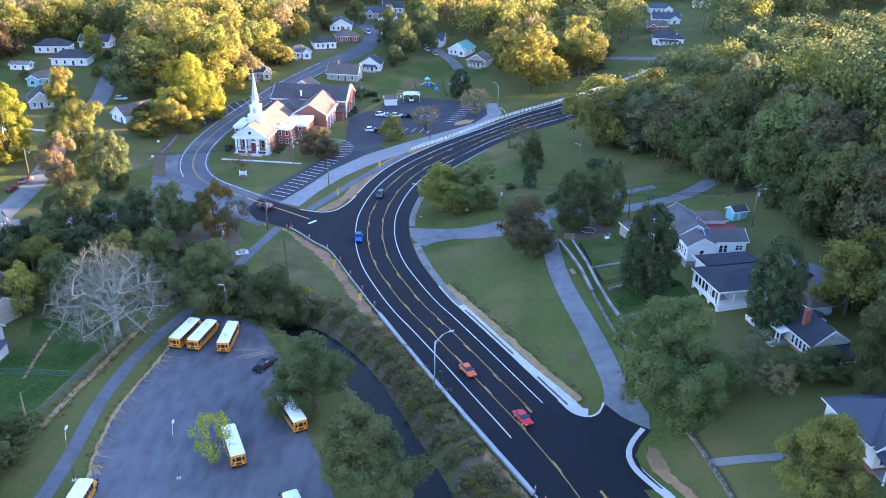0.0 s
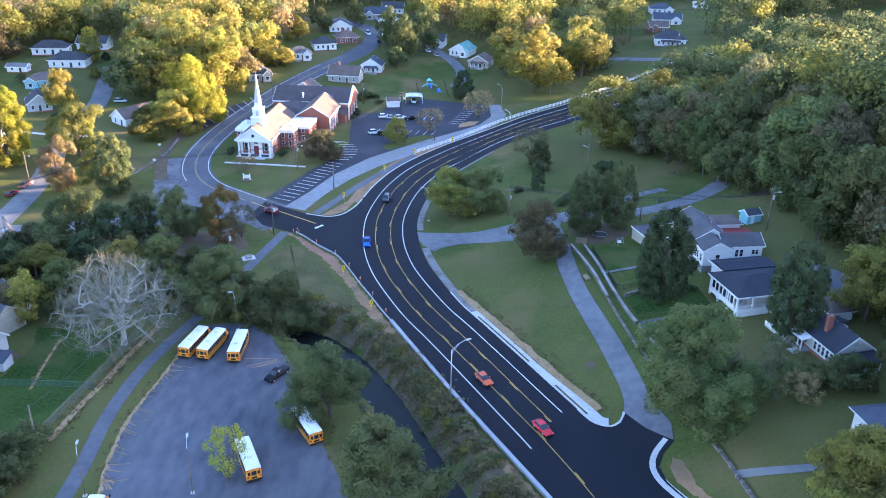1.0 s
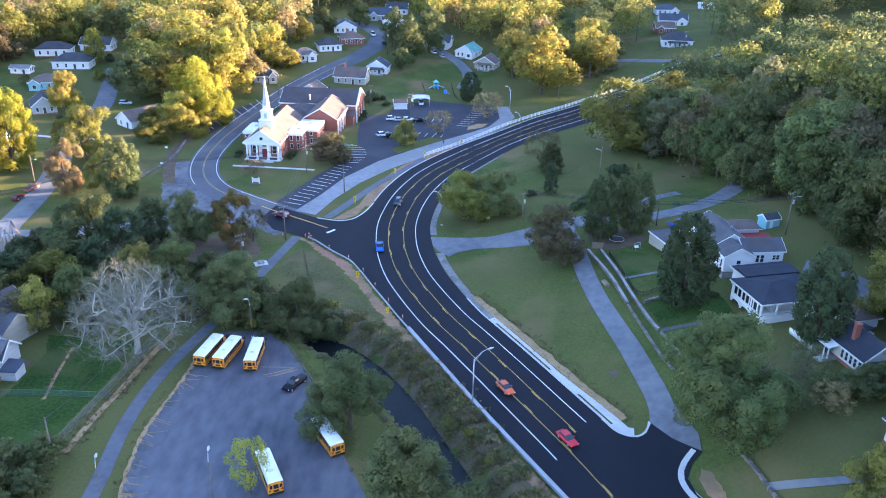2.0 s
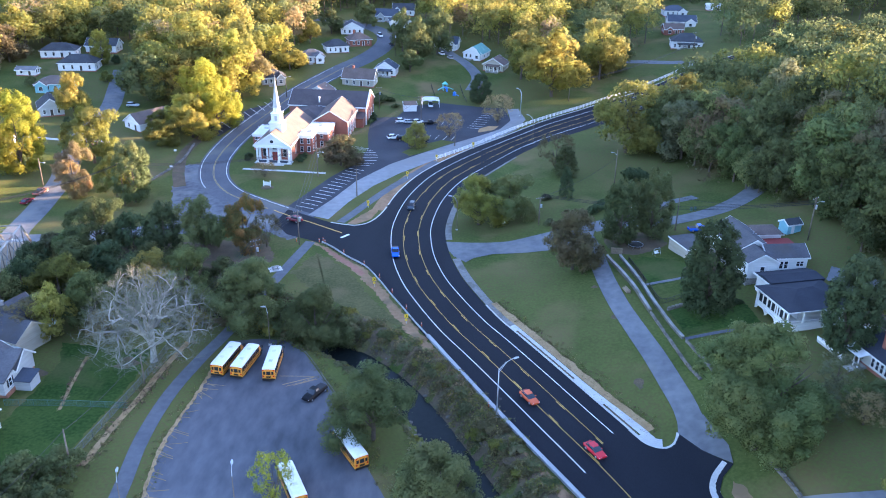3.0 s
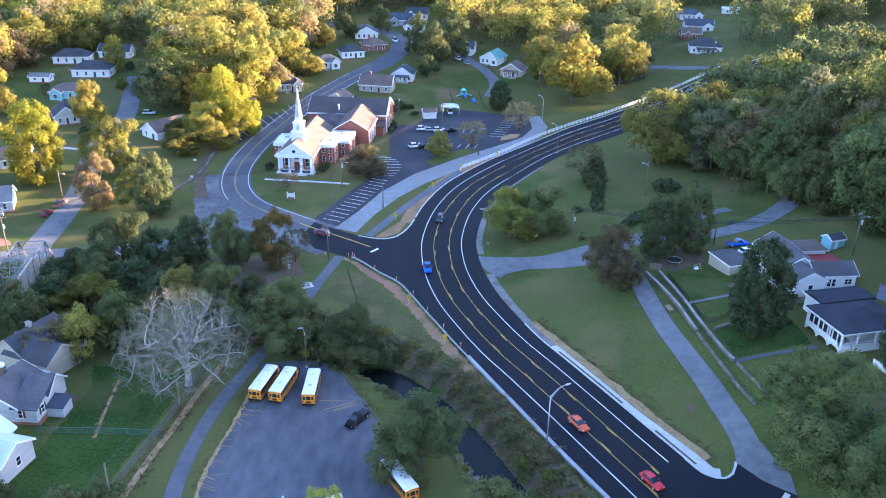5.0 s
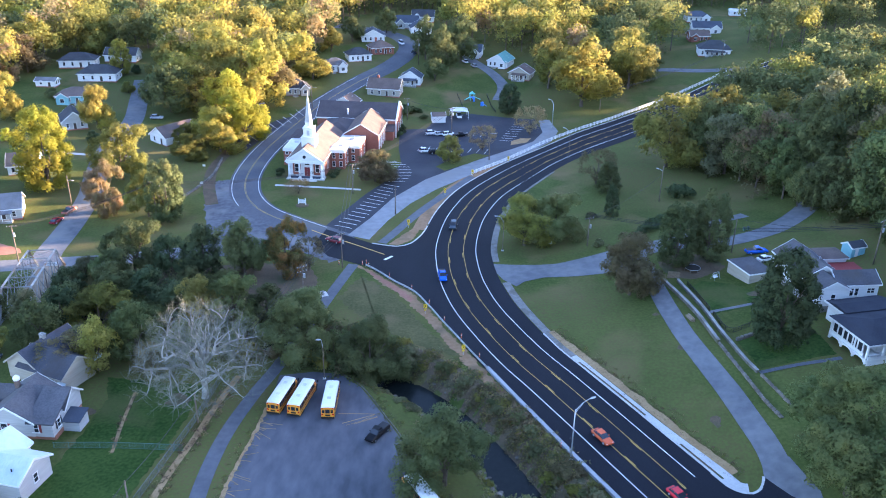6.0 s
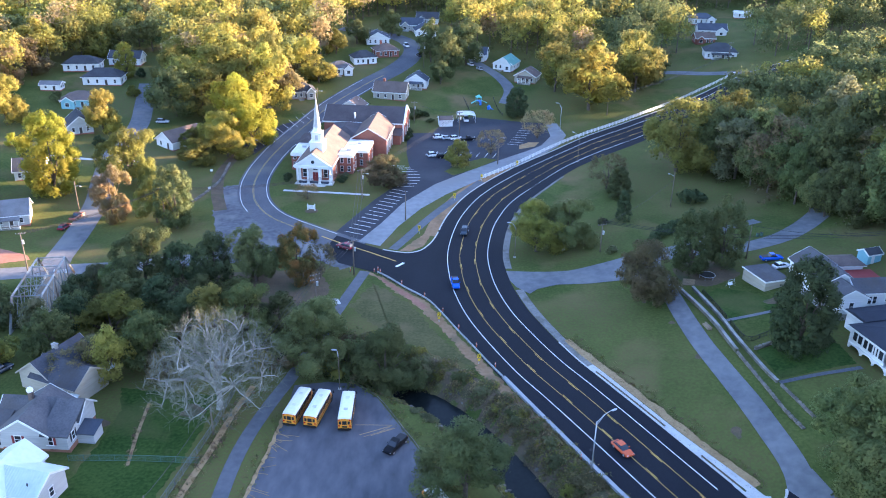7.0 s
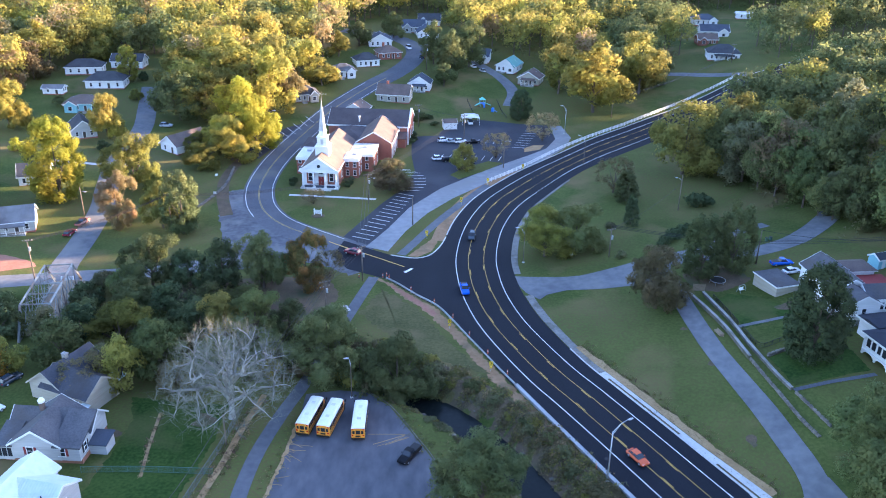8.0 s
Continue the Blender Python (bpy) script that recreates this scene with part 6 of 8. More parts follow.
    # flat-roofed blocks beside the nave
    for x0, x1, y0, y1, h in ((5.8, 10.6, 11.5, 18.5, 6.4), (5.8, 14.4, 18.6, 30.5, 5.9), (-10.6, -5.8, 13.5, 25, 5.6)):
        cx, cy, sx, sy = (x0 + x1) / 2, (y0 + y1) / 2, x1 - x0, y1 - y0
        part("wall", Form().box(cx, cy, -0.5, sx, sy, h + 0.5), BRICK, ob)
        part("cornice", Form().box(cx, cy, h - 0.7, sx + 0.35, sy + 0.35, 0.95), TRIM, ob)
        part("flat_roof", Form().box(cx, cy, h + 0.2, sx - 0.3, sy - 0.3, 0.14), ROOF_FLAT, ob)
        part("roof_unit", Form().box(cx + 0.6, cy + 1, h + 0.3, 1.4, 1.2, 0.7), STEEL, ob)
        for k in range(2):
            for z in (1.0, 3.9):
                window(ob, x0 + sx * (k + 0.5) / 2, y0, z, 0.95, 1.7, "-y")
                window(ob, x1 if x0 > 0 else x0, y0 + sy * (k + 0.5) / 2, z, 0.95, 1.7, "+x" if x0 > 0 else "-x")
    hip_block(ob, -11.8, -5.9, 26, 38, -0.5, 5.0, 1.6, BRICK, ROOF_HALL)
    # cross wing with its own ridge
    gable_block(ob, 6.4, 18.8, 31.5, 52.5, -0.5, 6.3, 3.7, BRICK, ROOF_CHURCH, "y")
    for k in range(5):
        part("pilaster", Form().box(18.85, 33.0 + 4.3 * k, 0, 0.3, 0.6, 6.0), TRIM, ob)
        window(ob, 18.8, 35.1 + 4.3 * k, 1.5, 1.1, 3.4, "+x") if k < 4 else None
    hip_block(ob, -3.0, 8.5, 33, 50, -0.5, 6.2, 2.2, BRICK, ROOF_HALL)
    # long hall at the back
    gable_block(ob, -7.5, 22.6, 50.5, 66.5, -0.5, 6.9, 4.0, BRICK, ROOF_HALL, "x")
    part("parapet", Form().prism([(50.2, 6.6), (66.8, 6.6), (58.5, 11.6)], 22.5, 22.95, "x"), BRICK, ob)
    part("coping", Form().prism([(50.0, 6.7), (50.0, 7.1), (58.5, 11.9), (67.0, 7.1), (67.0, 6.7), (58.5, 11.5)], 22.4, 23.05, "x"), TRIM, ob)
    part("cornice", Form().box(7.5, 50.35, 6.3, 30.4, 0.3, 0.55), TRIM, ob)
    for x in (19.0, 22.4):
        part("pilaster", Form().box(x, 50.3, 0, 0.5, 0.35, 6.4), TRIM, ob)
    for k in range(3):
        window(ob, 22.95, 53.5 + 4.8 * k, 2.0, 1.1, 2.8, "+x")
    part("annex_wall", Form().box(18.6, 48.2, -0.5, 6.6, 4.4, 4.0), BRICK, ob)
    part("annex_roof", Form().prism([(45.6, 3.4), (45.6, 3.6), (50.4, 5.0), (50.4, 4.8)], 15.0, 22.3, "x"), ROOF_HALL, ob)
    part("vent_pipe", Form().tube([(4.0, 52, 7.8), (4.0, 52, 9.6)], [0.3, 0.3], 10).tube([(4, 52, 9.5), (4, 52, 9.9)], [0.42, 0.42], 10), ROOF_FLAT, ob)
    return ob


church()
board = thing("church_sign", "small white notice board in a planted bed", "sign", -69.9, 246.6, 0.0, -10)
part("bed", Form().tube([(0, 0, 0), (0, 0, 0.25)], [2.0, 1.6], 12), LITTER, board)
part("panel", Form().box(0, 0, 0.7, 1.7, 0.2, 1.1), TRIM, board)
for x in (-1.1, 1.1):
    part("post", Form().box(x, 0, 0, 0.22, 0.22, 2.2), TRIM, board)
for z in (1.1, 1.45, 1.8):
    part("text_line", Form().box(0, -0.11, z, 1.4, 0.02, 0.12), GREY_WALL, board)


# ---- houses on the rise to the right ----
def house_with_wing():
    ob = thing("house", "large white house with a worn grey cross-gable roof", "house", 55.0, 181.5, 9.2, 7)
    HOUSE_SPOTS.append((58, 181, 20))
    part("foundation", Form().box(-0.8, 0.2, -2.5, 7.4, 20.0, 2.9).box(5.8, -4.4, -2.5, 9.4, 6.2, 2.9), CONCRETE_OLD, ob)
    gable_block(ob, -4.4, 4.0, -3.4, 10.2, 0.3, 4.1, 2.5, WHITE_WALL, ROOF_WORN, "y", 0.5)
    gable_block(ob, -4.4, 2.3, -9.7, -2.4, 0.3, 4.1, 1.75, WHITE_WALL, ROOF_WORN, "y", 0.35)
    gable_block(ob, 1.2, 10.3, -7.5, -1.3, 0.3, 4.1, 1.75, WHITE_WALL, ROOF_WORN, "x", 0.4)
    hip_block(ob, 4.6, 11.4, 7.0, 12.2, -0.5, 3.3, 1.1, WHITE_WALL, ROOF_BROWN)
    part("deck", Form().box(9.3, 2.9, 2.1, 7.6, 7.8, 0.3), RED_PAINT, ob, "flat red-brown deck roof")
    part("wall", Form().box(9.2, 2.9, -1, 7.2, 7.4, 3.1), WHITE_WALL, ob)
    window(ob, -1.1, -9.7, 1.2, 1.0, 1.9, "-y")
    for x in (4.3, 5.4, 8.2, 9.0):
        window(ob, x, -7.5, 1.5 if x < 7 else 2.0, 0.85, 1.7 if x < 7 else 1.1, "-y")
    for y in (-8.4, -6.6, -5.4, 0, 4, 7):
        window(ob, -4.4, y, 1.2, 0.8, 1.8, "-x")
    part("step", Form().box(-0.2, -10.5, -2.0, 2.4, 1.5, 2.2).box(-0.2, -11.4, -2.0, 2.4, 0.5, 1.9), CONCRETE_OLD, ob, "grey concrete front step")
    part("vent_pipe", Form().tube([(1.6, 2.0, 5.2), (1.6, 2.0, 6.4)], [0.1, 0.09], 6), STEEL, ob)


def house_with_arcade():
    ob = thing("house", "white two-level house with dark navy roof and open porch", "house", 58.2, 158.7, 7.3, 14)
    HOUSE_SPOTS.append((60, 160, 15))
    part("wall", Form().box(3.2, 2.0, -2.0, 10.6, 11.0, 6.4), WHITE_WALL, ob)
    part("wall", Form().box(3.6, 8.6, -1.0, 11.6, 5.6, 5.5), WHITE_WALL, ob)
    part("roof", Form().add([(-6.1, -5.8, 4.4), (9.4, -5.8, 4.4), (9.4, 6.2, 4.5), (-6.1, 6.2, 4.5), (-6.0, -5.7, 4.62), (9.3, -5.7, 4.62), (9.3, 6.1, 4.72), (-6.0, 6.1, 4.72), (0.4, 1.4, 5.7), (4.2, 1.8, 5.7)],
                             [(3, 2, 1, 0), (0, 1, 5, 4), (1, 2, 6, 5), (2, 3, 7, 6), (3, 0, 4, 7), (4, 5, 9, 8), (5, 6, 9), (6, 7, 8, 9), (7, 4, 8)]), ROOF_DEEP, ob)
    part("rear_roof", Form().prism([(5.6, 4.55), (12.2, 4.3), (12.2, 4.5), (9.0, 5.3), (5.6, 5.1)], -2.7, 10.0, "x"), ROOF_DEEP, ob)
    part("fascia", Form().box(1.65, -5.86, 4.3, 15.6, 0.08, 0.3).box(-6.14, 0.2, 4.3, 0.08, 12.1, 0.3).box(-2.75, 9.0, 4.3, 0.08, 6.6, 0.4), TRIM, ob)
    part("upper_floor", Form().box(-3.6, -0.3, 1.15, 5.0, 10.8, 0.3), TRIM, ob)
    part("upper_wall", Form().box(-5.75, 0.3, 1.4, 0.2, 9.4, 0.75).box(-5.75, 0.3, 3.95, 0.2, 9.4, 0.5), WHITE_WALL, ob)
    for k in range(7):
        part("mullion", Form().box(-5.75, -4.0 + 1.45 * k, 2.1, 0.2, 0.26, 1.9), TRIM, ob)
        if k < 6:
            part("pane", Form().box(-5.7, -3.28 + 1.45 * k, 2.15, 0.06, 1.15, 1.8), GLASS, ob)
    for x, y in ((-5.7, -5.3), (-5.7, -1.8), (-5.7, 1.7), (-5.7, 5.2), (-2.2, -5.4), (1.8, -5.4), (6.0, -5.4), (9.0, -5.4)):
        part("post", Form().box(x, y, -2.0, 0.36, 0.36, 6.4), TRIM, ob)
    for y in (-3.55, -0.05, 3.45):
        part("arch", Form().prism([(y - 1.6, 0.3), (y - 0.9, 0.85), (y, 1.05), (y + 0.9, 0.85), (y + 1.6, 0.3), (y + 1.6, 1.3), (y - 1.6, 1.3)], -5.85, -5.62, "x"), TRIM, ob)
    part("parapet", Form().box(1.7, -5.55, -2.0, 14.6, 0.25, 3.9), WHITE_WALL, ob, "white boarded balcony front")
    part("rail", Form().box(1.7, -5.55, 2.3, 14.6, 0.14, 0.12), TRIM, ob)
    for k in range(11):
        part("baluster", Form().box(-5.2 + 1.4 * k, -5.55, 1.85, 0.1, 0.1, 0.5), TRIM, ob)
    part("porch_floor", Form().box(-3.6, -0.3, -2.0, 5.0, 10.8, 0.5), BRICK, ob)


def house_with_chimney():
    ob = thing("house", "white cottage with navy roof, red chimney and side porches", "house", 68.3, 138.3, 7.6, 15)
    HOUSE_SPOTS.append((68, 139, 14))
    part("foundation", Form().box(0, 0.0, -2.5, 8.0, 10.0, 3.1), BRICK, ob)
    gable_block(ob, -3.9, 3.9, -4.8, 5.0, 0.5, 3.5, 2.7, CREAM_PALE, ROOF_DEEP, "y")
    chimney(ob, -1.9, 0.6, 3.6, 7.9, BRICK, 1.1)
    hip_block(ob, 5.6, 11.0, 9.4, 15.4, -1.5, 2.9, 0.8, WHITE_WALL, ROOF_BROWN)
    part("link_roof", Form().prism([(4.8, 3.3), (4.8, 3.5), (9.2, 2.7), (9.2, 2.5)], 0.5, 6.5, "x"), ROOF_DEEP, ob)
    part("wall", Form().box(3.4, 7.0, -1.5, 5.8, 4.4, 4.0), WHITE_WALL, ob)
    for k in range(5):
        window(ob, -3.9, -4.0 + 1.15 * k, 1.1, 0.8, 1.9, "-x")
    part("attic_vent", Form().box(0, -4.86, 4.5, 0.8, 0.1, 0.7), GREY_WALL, ob)
    porch(ob, -2.6, 3.8, -7.8, -4.85, -2.0, 0.2, 2.5, ROOF_DEEP, 3, 0.5)
    part("porch_skirt", Form().box(0.6, -7.85, -2.0, 6.4, 0.12, 2.4), WHITE_WALL, ob)
    porch(ob, -6.2, -3.95, 1.6, 5.2, -2.0, 0.4, 2.8, TRIM, 4, 0.4, "-x")
    part("ramp", Form().prism([(-6.5, -2.0), (-5.2, -2.0), (-5.2, 0.4), (-6.5, 0.4)], 5.2, 12.5, "y"), CONCRETE, ob, "long pale concrete ramp")
    part("ramp_wall", Form().box(-6.5, 8.9, 0.4, 0.1, 7.2, 0.7), TRIM, ob, "white boarded ramp side")
    part("stair", Form().box(-6.9, 2.6, -2.0, 1.4, 1.8, 2.0).box(-7.8, 2.6, -2.0, 0.6, 1.8, 1.6).box(-8.3, 2.6, -2.0, 0.5, 1.8, 1.2), CONCRETE, ob, "pale concrete stair")


def house_blue_roof():
    ob = thing("house", "white house with blue-grey hip roof and railed double porch", "house", 69.3, 108.8, 7.6, 11)
    HOUSE_SPOTS.append((69, 108, 15))
    part("foundation", Form().box(0, 0, -2.5, 14.2, 13.2, 3.2), BRICK, ob)
    hip_block(ob, -7, 7, -5.0, 6.5, 0.5, 4.4, 3.4, WHITE_WALL, ROOF_NAVY, 0.7)
    gable_block(ob, -6.9, 1.5, -6.2, -2, 0.5, 4.3, 2.2, WHITE_WALL, ROOF_NAVY, "y")
    porch(ob, -7, 5, -9.2, -6.3, 0.3, 0.6, 3.3, ROOF_NAVY, 5, 0.6)
    for k in range(5):
        part("stilt", Form().box(-6.8 + 2.9 * k, -9.0, -2.5, 0.25, 0.25, 2.8), TRIM, ob)
    for k in range(24):
        part("baluster", Form().box(-6.8 + 0.5 * k, -9.08, 0.7, 0.06, 0.06, 0.65), TRIM, ob)
    for k in range(4):
        window(ob, -7, -3.4 + 2.6 * k, 1.3, 1.0, 1.7, "-x")
        window(ob, -5.4 + 2.6 * k, -6.2, 1.3, 0.9, 1.7, "-y")


house_with_wing()
house_with_arcade()
house_with_chimney()
house_blue_roof()
garage = thing("garage", "low flat-roofed garage with a cream wall", "garage", 45.0, 192.4, 6.5, 18)
part("wall", Form().box(0, 0, -1.0, 6.2, 8.2, 3.2), CREAM_WALL, garage)
part("flat_roof", Form().box(0, 0, 2.2, 6.7, 8.7, 0.22), ROOF_WORN, garage)
part("roof_edge", Form().box(0, -4.4, 2.15, 6.8, 0.08, 0.32).box(-3.4, 0, 2.15, 0.08, 8.8, 0.32), TRIM, garage)
blue_shed = thing("shed", "small pale blue garden shed", "shed", 70.2, 197.0, None, 20)
gable_block(blue_shed, -2.0, 2.0, -1.6, 1.6, -0.8, 2.3, 0.9, TEAL_WALL, ROOF_DARK, "x", 0.25)
part("door", Form().box(-0.5, -1.63, 0, 0.9, 0.08, 1.9), WHITE_WALL, blue_shed)


# ---- houses on the left ----
def house_left_white():
    ob = thing("house", "white house with dark grey cross-gable roof and chimney", "house", -99.6, 138.2, 0.2, -3)
    HOUSE_SPOTS.append((-99, 138, 13))
    part("foundation", Form().box(0, 0, -1.0, 13.6, 9.6, 1.7), CLAY, ob)
    gable_block(ob, -7.5, 6.7, -0.8, 5.2, 0.6, 3.6, 2.4, SHADED_WHITE, ROOF_WORN, "x")
    gable_block(ob, -5.2, 3.4, -5.2, 5.0, 0.6, 3.7, 2.8, SHADED_WHITE, ROOF_WORN, "y")
    part("wall", Form().box(4.6, -2.6, 0.6, 4.2, 5.0, 3.0), SHADED_WHITE, ob)
    part("roof", Form().prism([(-5.6, 3.4), (-5.6, 3.65), (2.0, 6.3), (2.0, 6.05)], 2.2, 7.2, "x"), ROOF_WORN, ob)
    chimney(ob, -2.6, 1.8, 4.0, 7.2, ROOF_BROWN, 0.8)
    part("chimney_cap", Form().tube([(-2.6, 1.8, 7.35), (-2.6, 1.8, 7.8), (-2.6, 1.8, 8.2)], [0.55, 0.62, 0.3], 10), TRIM, ob)
    for x in (-1.9, 3.6):
        window(ob, x, -5.2 if x < 3 else -5.1, 1.5, 1.2, 1.6, "-y", shutters=RED_PAINT)
    window(ob, 6.7, -3.0, 1.5, 1.0, 1.6, "+x", shutters=BLACK_METAL)
    part("sun_room", Form().box(-6.6, -2.6, 0.2, 3.0, 5.0, 2.8), SHADED_WHITE, ob)
    for k in range(3):
        part("pane", Form().box(-7.5 + 0.95 * k, -5.12, 0.9, 0.8, 0.06, 1.7), GLASS, ob)
    part("sun_room_roof", Form().prism([(-5.4, 3.0), (-5.4, 3.2), (0.0, 4.6), (0.0, 4.4)], -8.4, -4.9, "x"), ROOF_WORN, ob)


def house_metal_roof():
    ob = thing("house", "white house with a pale ribbed metal roof", "house", -97.2, 121.5, 0.0, -12)
    HOUSE_SPOTS.append((-97, 121, 12))
    gable_block(ob, -5.4, 1.6, -6.0, 6.2, -1.0, 3.9, 2.3, SHADED_WHITE, ROOF_METAL, "y")
    gable_block(ob, -1.0, 6.6, -3.0, 4.4, -1.0, 3.8, 1.9, SHADED_WHITE, ROOF_METAL, "x")
    for k in range(16):
        part("roof_rib", Form().prism([(0.7, 5.98), (0.7, 6.06), (-3.4, 3.92), (-3.4, 3.84)], -0.8 + 0.48 * k, -0.74 + 0.48 * k, "x"), ROOF_METAL, ob)
    window(ob, 6.6, 0.7, 1.4, 1.0, 1.6, "+x")
    part("roof_vent", Form().tube([(4.6, -1.6, 4.4), (4.6, -1.6, 5.2)], [0.12, 0.12], 8), BLACK_METAL, ob)


def house_dark_roof():
    ob = thing("house", "tan house with a dark slate cross-gable roof", "house", -102.4, 153.4, 0.0, -22)
    HOUSE_SPOTS.append((-102, 154, 12))
    gable_block(ob, -4.0, 7.0, -4.5, 3.5, -0.8, 3.6, 2.6, CREAM_WALL, ROOF_DIM, "x", trim=CREAM_WALL)
    gable_block(ob, -7.5, 0.5, -4.0, 7.5, -0.8, 3.6, 2.9, CREAM_WALL, ROOF_DIM, "y", trim=CREAM_WALL)
    part("rear_roof", Form().box(6.0, 4.6, 3.3, 3.4, 2.6, 0.15), ROOF_METAL, ob)
    part("basement", Form().box(5.2, -4.56, -0.5, 2.8, 0.1, 1.7), RED_PAINT, ob, "dark red basement door bay")
    window(ob, 4.6, -4.5, 1.6, 0.9, 1.4, "-y")
    part("awning", Form().prism([(-5.4, 2.2), (-5.4, 2.3), (-4.5, 2.8), (-4.5, 2.7)], 6.0, 8.0, "x"), ROOF_METAL, ob)
    chimney(ob, -3.6, 1.8, 4.0, 7.3, CONCRETE_OLD, 1.0)


house_left_white()
house_metal_roof()
house_dark_roof()
shed = thing("shed", "small white shed with dark roof", "shed", -91.4, 137.3, None, -4)
part("wall", Form().box(0, 0, -0.3, 3.2, 3.2, 2.4), SHADED_WHITE, shed)
part("roof", Form().prism([(-1.9, 2.0), (-1.9, 2.15), (1.9, 2.75), (1.9, 2.6)], -1.85, 1.85, "x"), ROOF_NAVY, shed)


# ---- vehicles ----
def ring_of(x, w, z0, z1, tuck=0.82):
    """A rounded cross-section of a car body at length x."""
    h, m = w / 2, (z1 - z0)
    return [(x, -h * 0.9, z0), (x, h * 0.9, z0), (x, h, z0 + m * 0.3), (x, h, z0 + m * 0.65), (x, h * tuck, z1), (x, -h * tuck, z1), (x, -h, z0 + m * 0.65), (x, -h, z0 + m * 0.3)]


def car(name, label, category, x, y, rz, paint, style="saloon", z=None, group="parked cars"):
    ob = thing(name, label, category, x, y, (ground(x, y) + 0.07) if z is None else z, rz, group)
    long = {"saloon": 4.6, "suv": 4.8, "pickup": 5.6, "van": 5.2}[style]
    l, w = long / 2, 1.85 if style == "saloon" else 1.95
    belt = 0.88 if style == "saloon" else 1.05
    b = Form().loft([ring_of(-l, w * 0.86, 0.42, belt * 0.86), ring_of(-l + 0.15, w * 0.96, 0.3, belt * 0.97), ring_of(-l + 1.0, w, 0.25, belt), ring_of(0, w, 0.25, belt), ring_of(l - 1.1, w, 0.25, belt * 0.98), ring_of(l - 0.2, w * 0.95, 0.3, belt * 0.84), ring_of(l, w * 0.84, 0.42, belt * 0.72)])
    part("body", b, paint, ob, round_off=False)
    a0, a1, top = {"saloon": (-1.75, 0.95, 1.42), "suv": (-2.3, 1.0, 1.72), "pickup": (-0.75, 1.25, 1.75), "van": (-2.55, 1.6, 2.1)}[style]
    g = Form().loft([ring_of(a0, w * 0.80, belt - 0.06, belt + 0.02, 0.9), ring_of(a0 + 0.35 * (top - belt) + 0.1, w * 0.84, belt - 0.06, top - 0.06, 0.8), ring_of(a1 - 0.75, w * 0.84, belt - 0.06, top - 0.04, 0.8), ring_of(a1, w * 0.84, belt - 0.06, belt + 0.02, 0.9)])
    part("glasshouse", g, GLASS, ob, "dark window glass")
    part("roof_panel", Form().box((a0 + a1) / 2 - 0.15, 0, top - 0.07, (a1 - a0) * 0.55, w * 0.68, 0.07, 0, 0.94), paint, ob)
    for s in (-1, 1):
        for px in (a0 + 0.55, (a0 + a1) / 2 - 0.1):
            part("pillar", Form().box(px, s * w * 0.385, belt - 0.02, 0.12, 0.09, top - belt - 0.06), paint, ob)
        part("headlight", Form().box(l - 0.16, s * w * 0.33, belt * 0.62, 0.22, 0.34, 0.13), TRIM, ob)
        part("tail_light", Form().box(-l + 0.08, s * w * 0.34, belt * 0.72, 0.18, 0.26, 0.15), TAIL_RED, ob)
        part("mirror", Form().box(a1 - 0.45, s * (w / 2 + 0.08), belt - 0.02, 0.14, 0.2, 0.14), paint, ob)
        for px in (-l + 0.95, l - 0.92):
            wh = part("wheel", Form().wheel(px, s * (w / 2 - 0.1), 0.34, 0.34, 0.22), RUBBER, ob)
            part("rim", Form().wheel(px, s * (w / 2 - 0.04), 0.34, 0.21, 0.14, 12), STEEL, wh)
    if style == "pickup":
        part("bed", Form().box(-l + 1.05, 0, belt + 0.005, 1.9, w * 0.74, 0.03), BLACK_METAL, ob, "dark open load bed")
    return ob


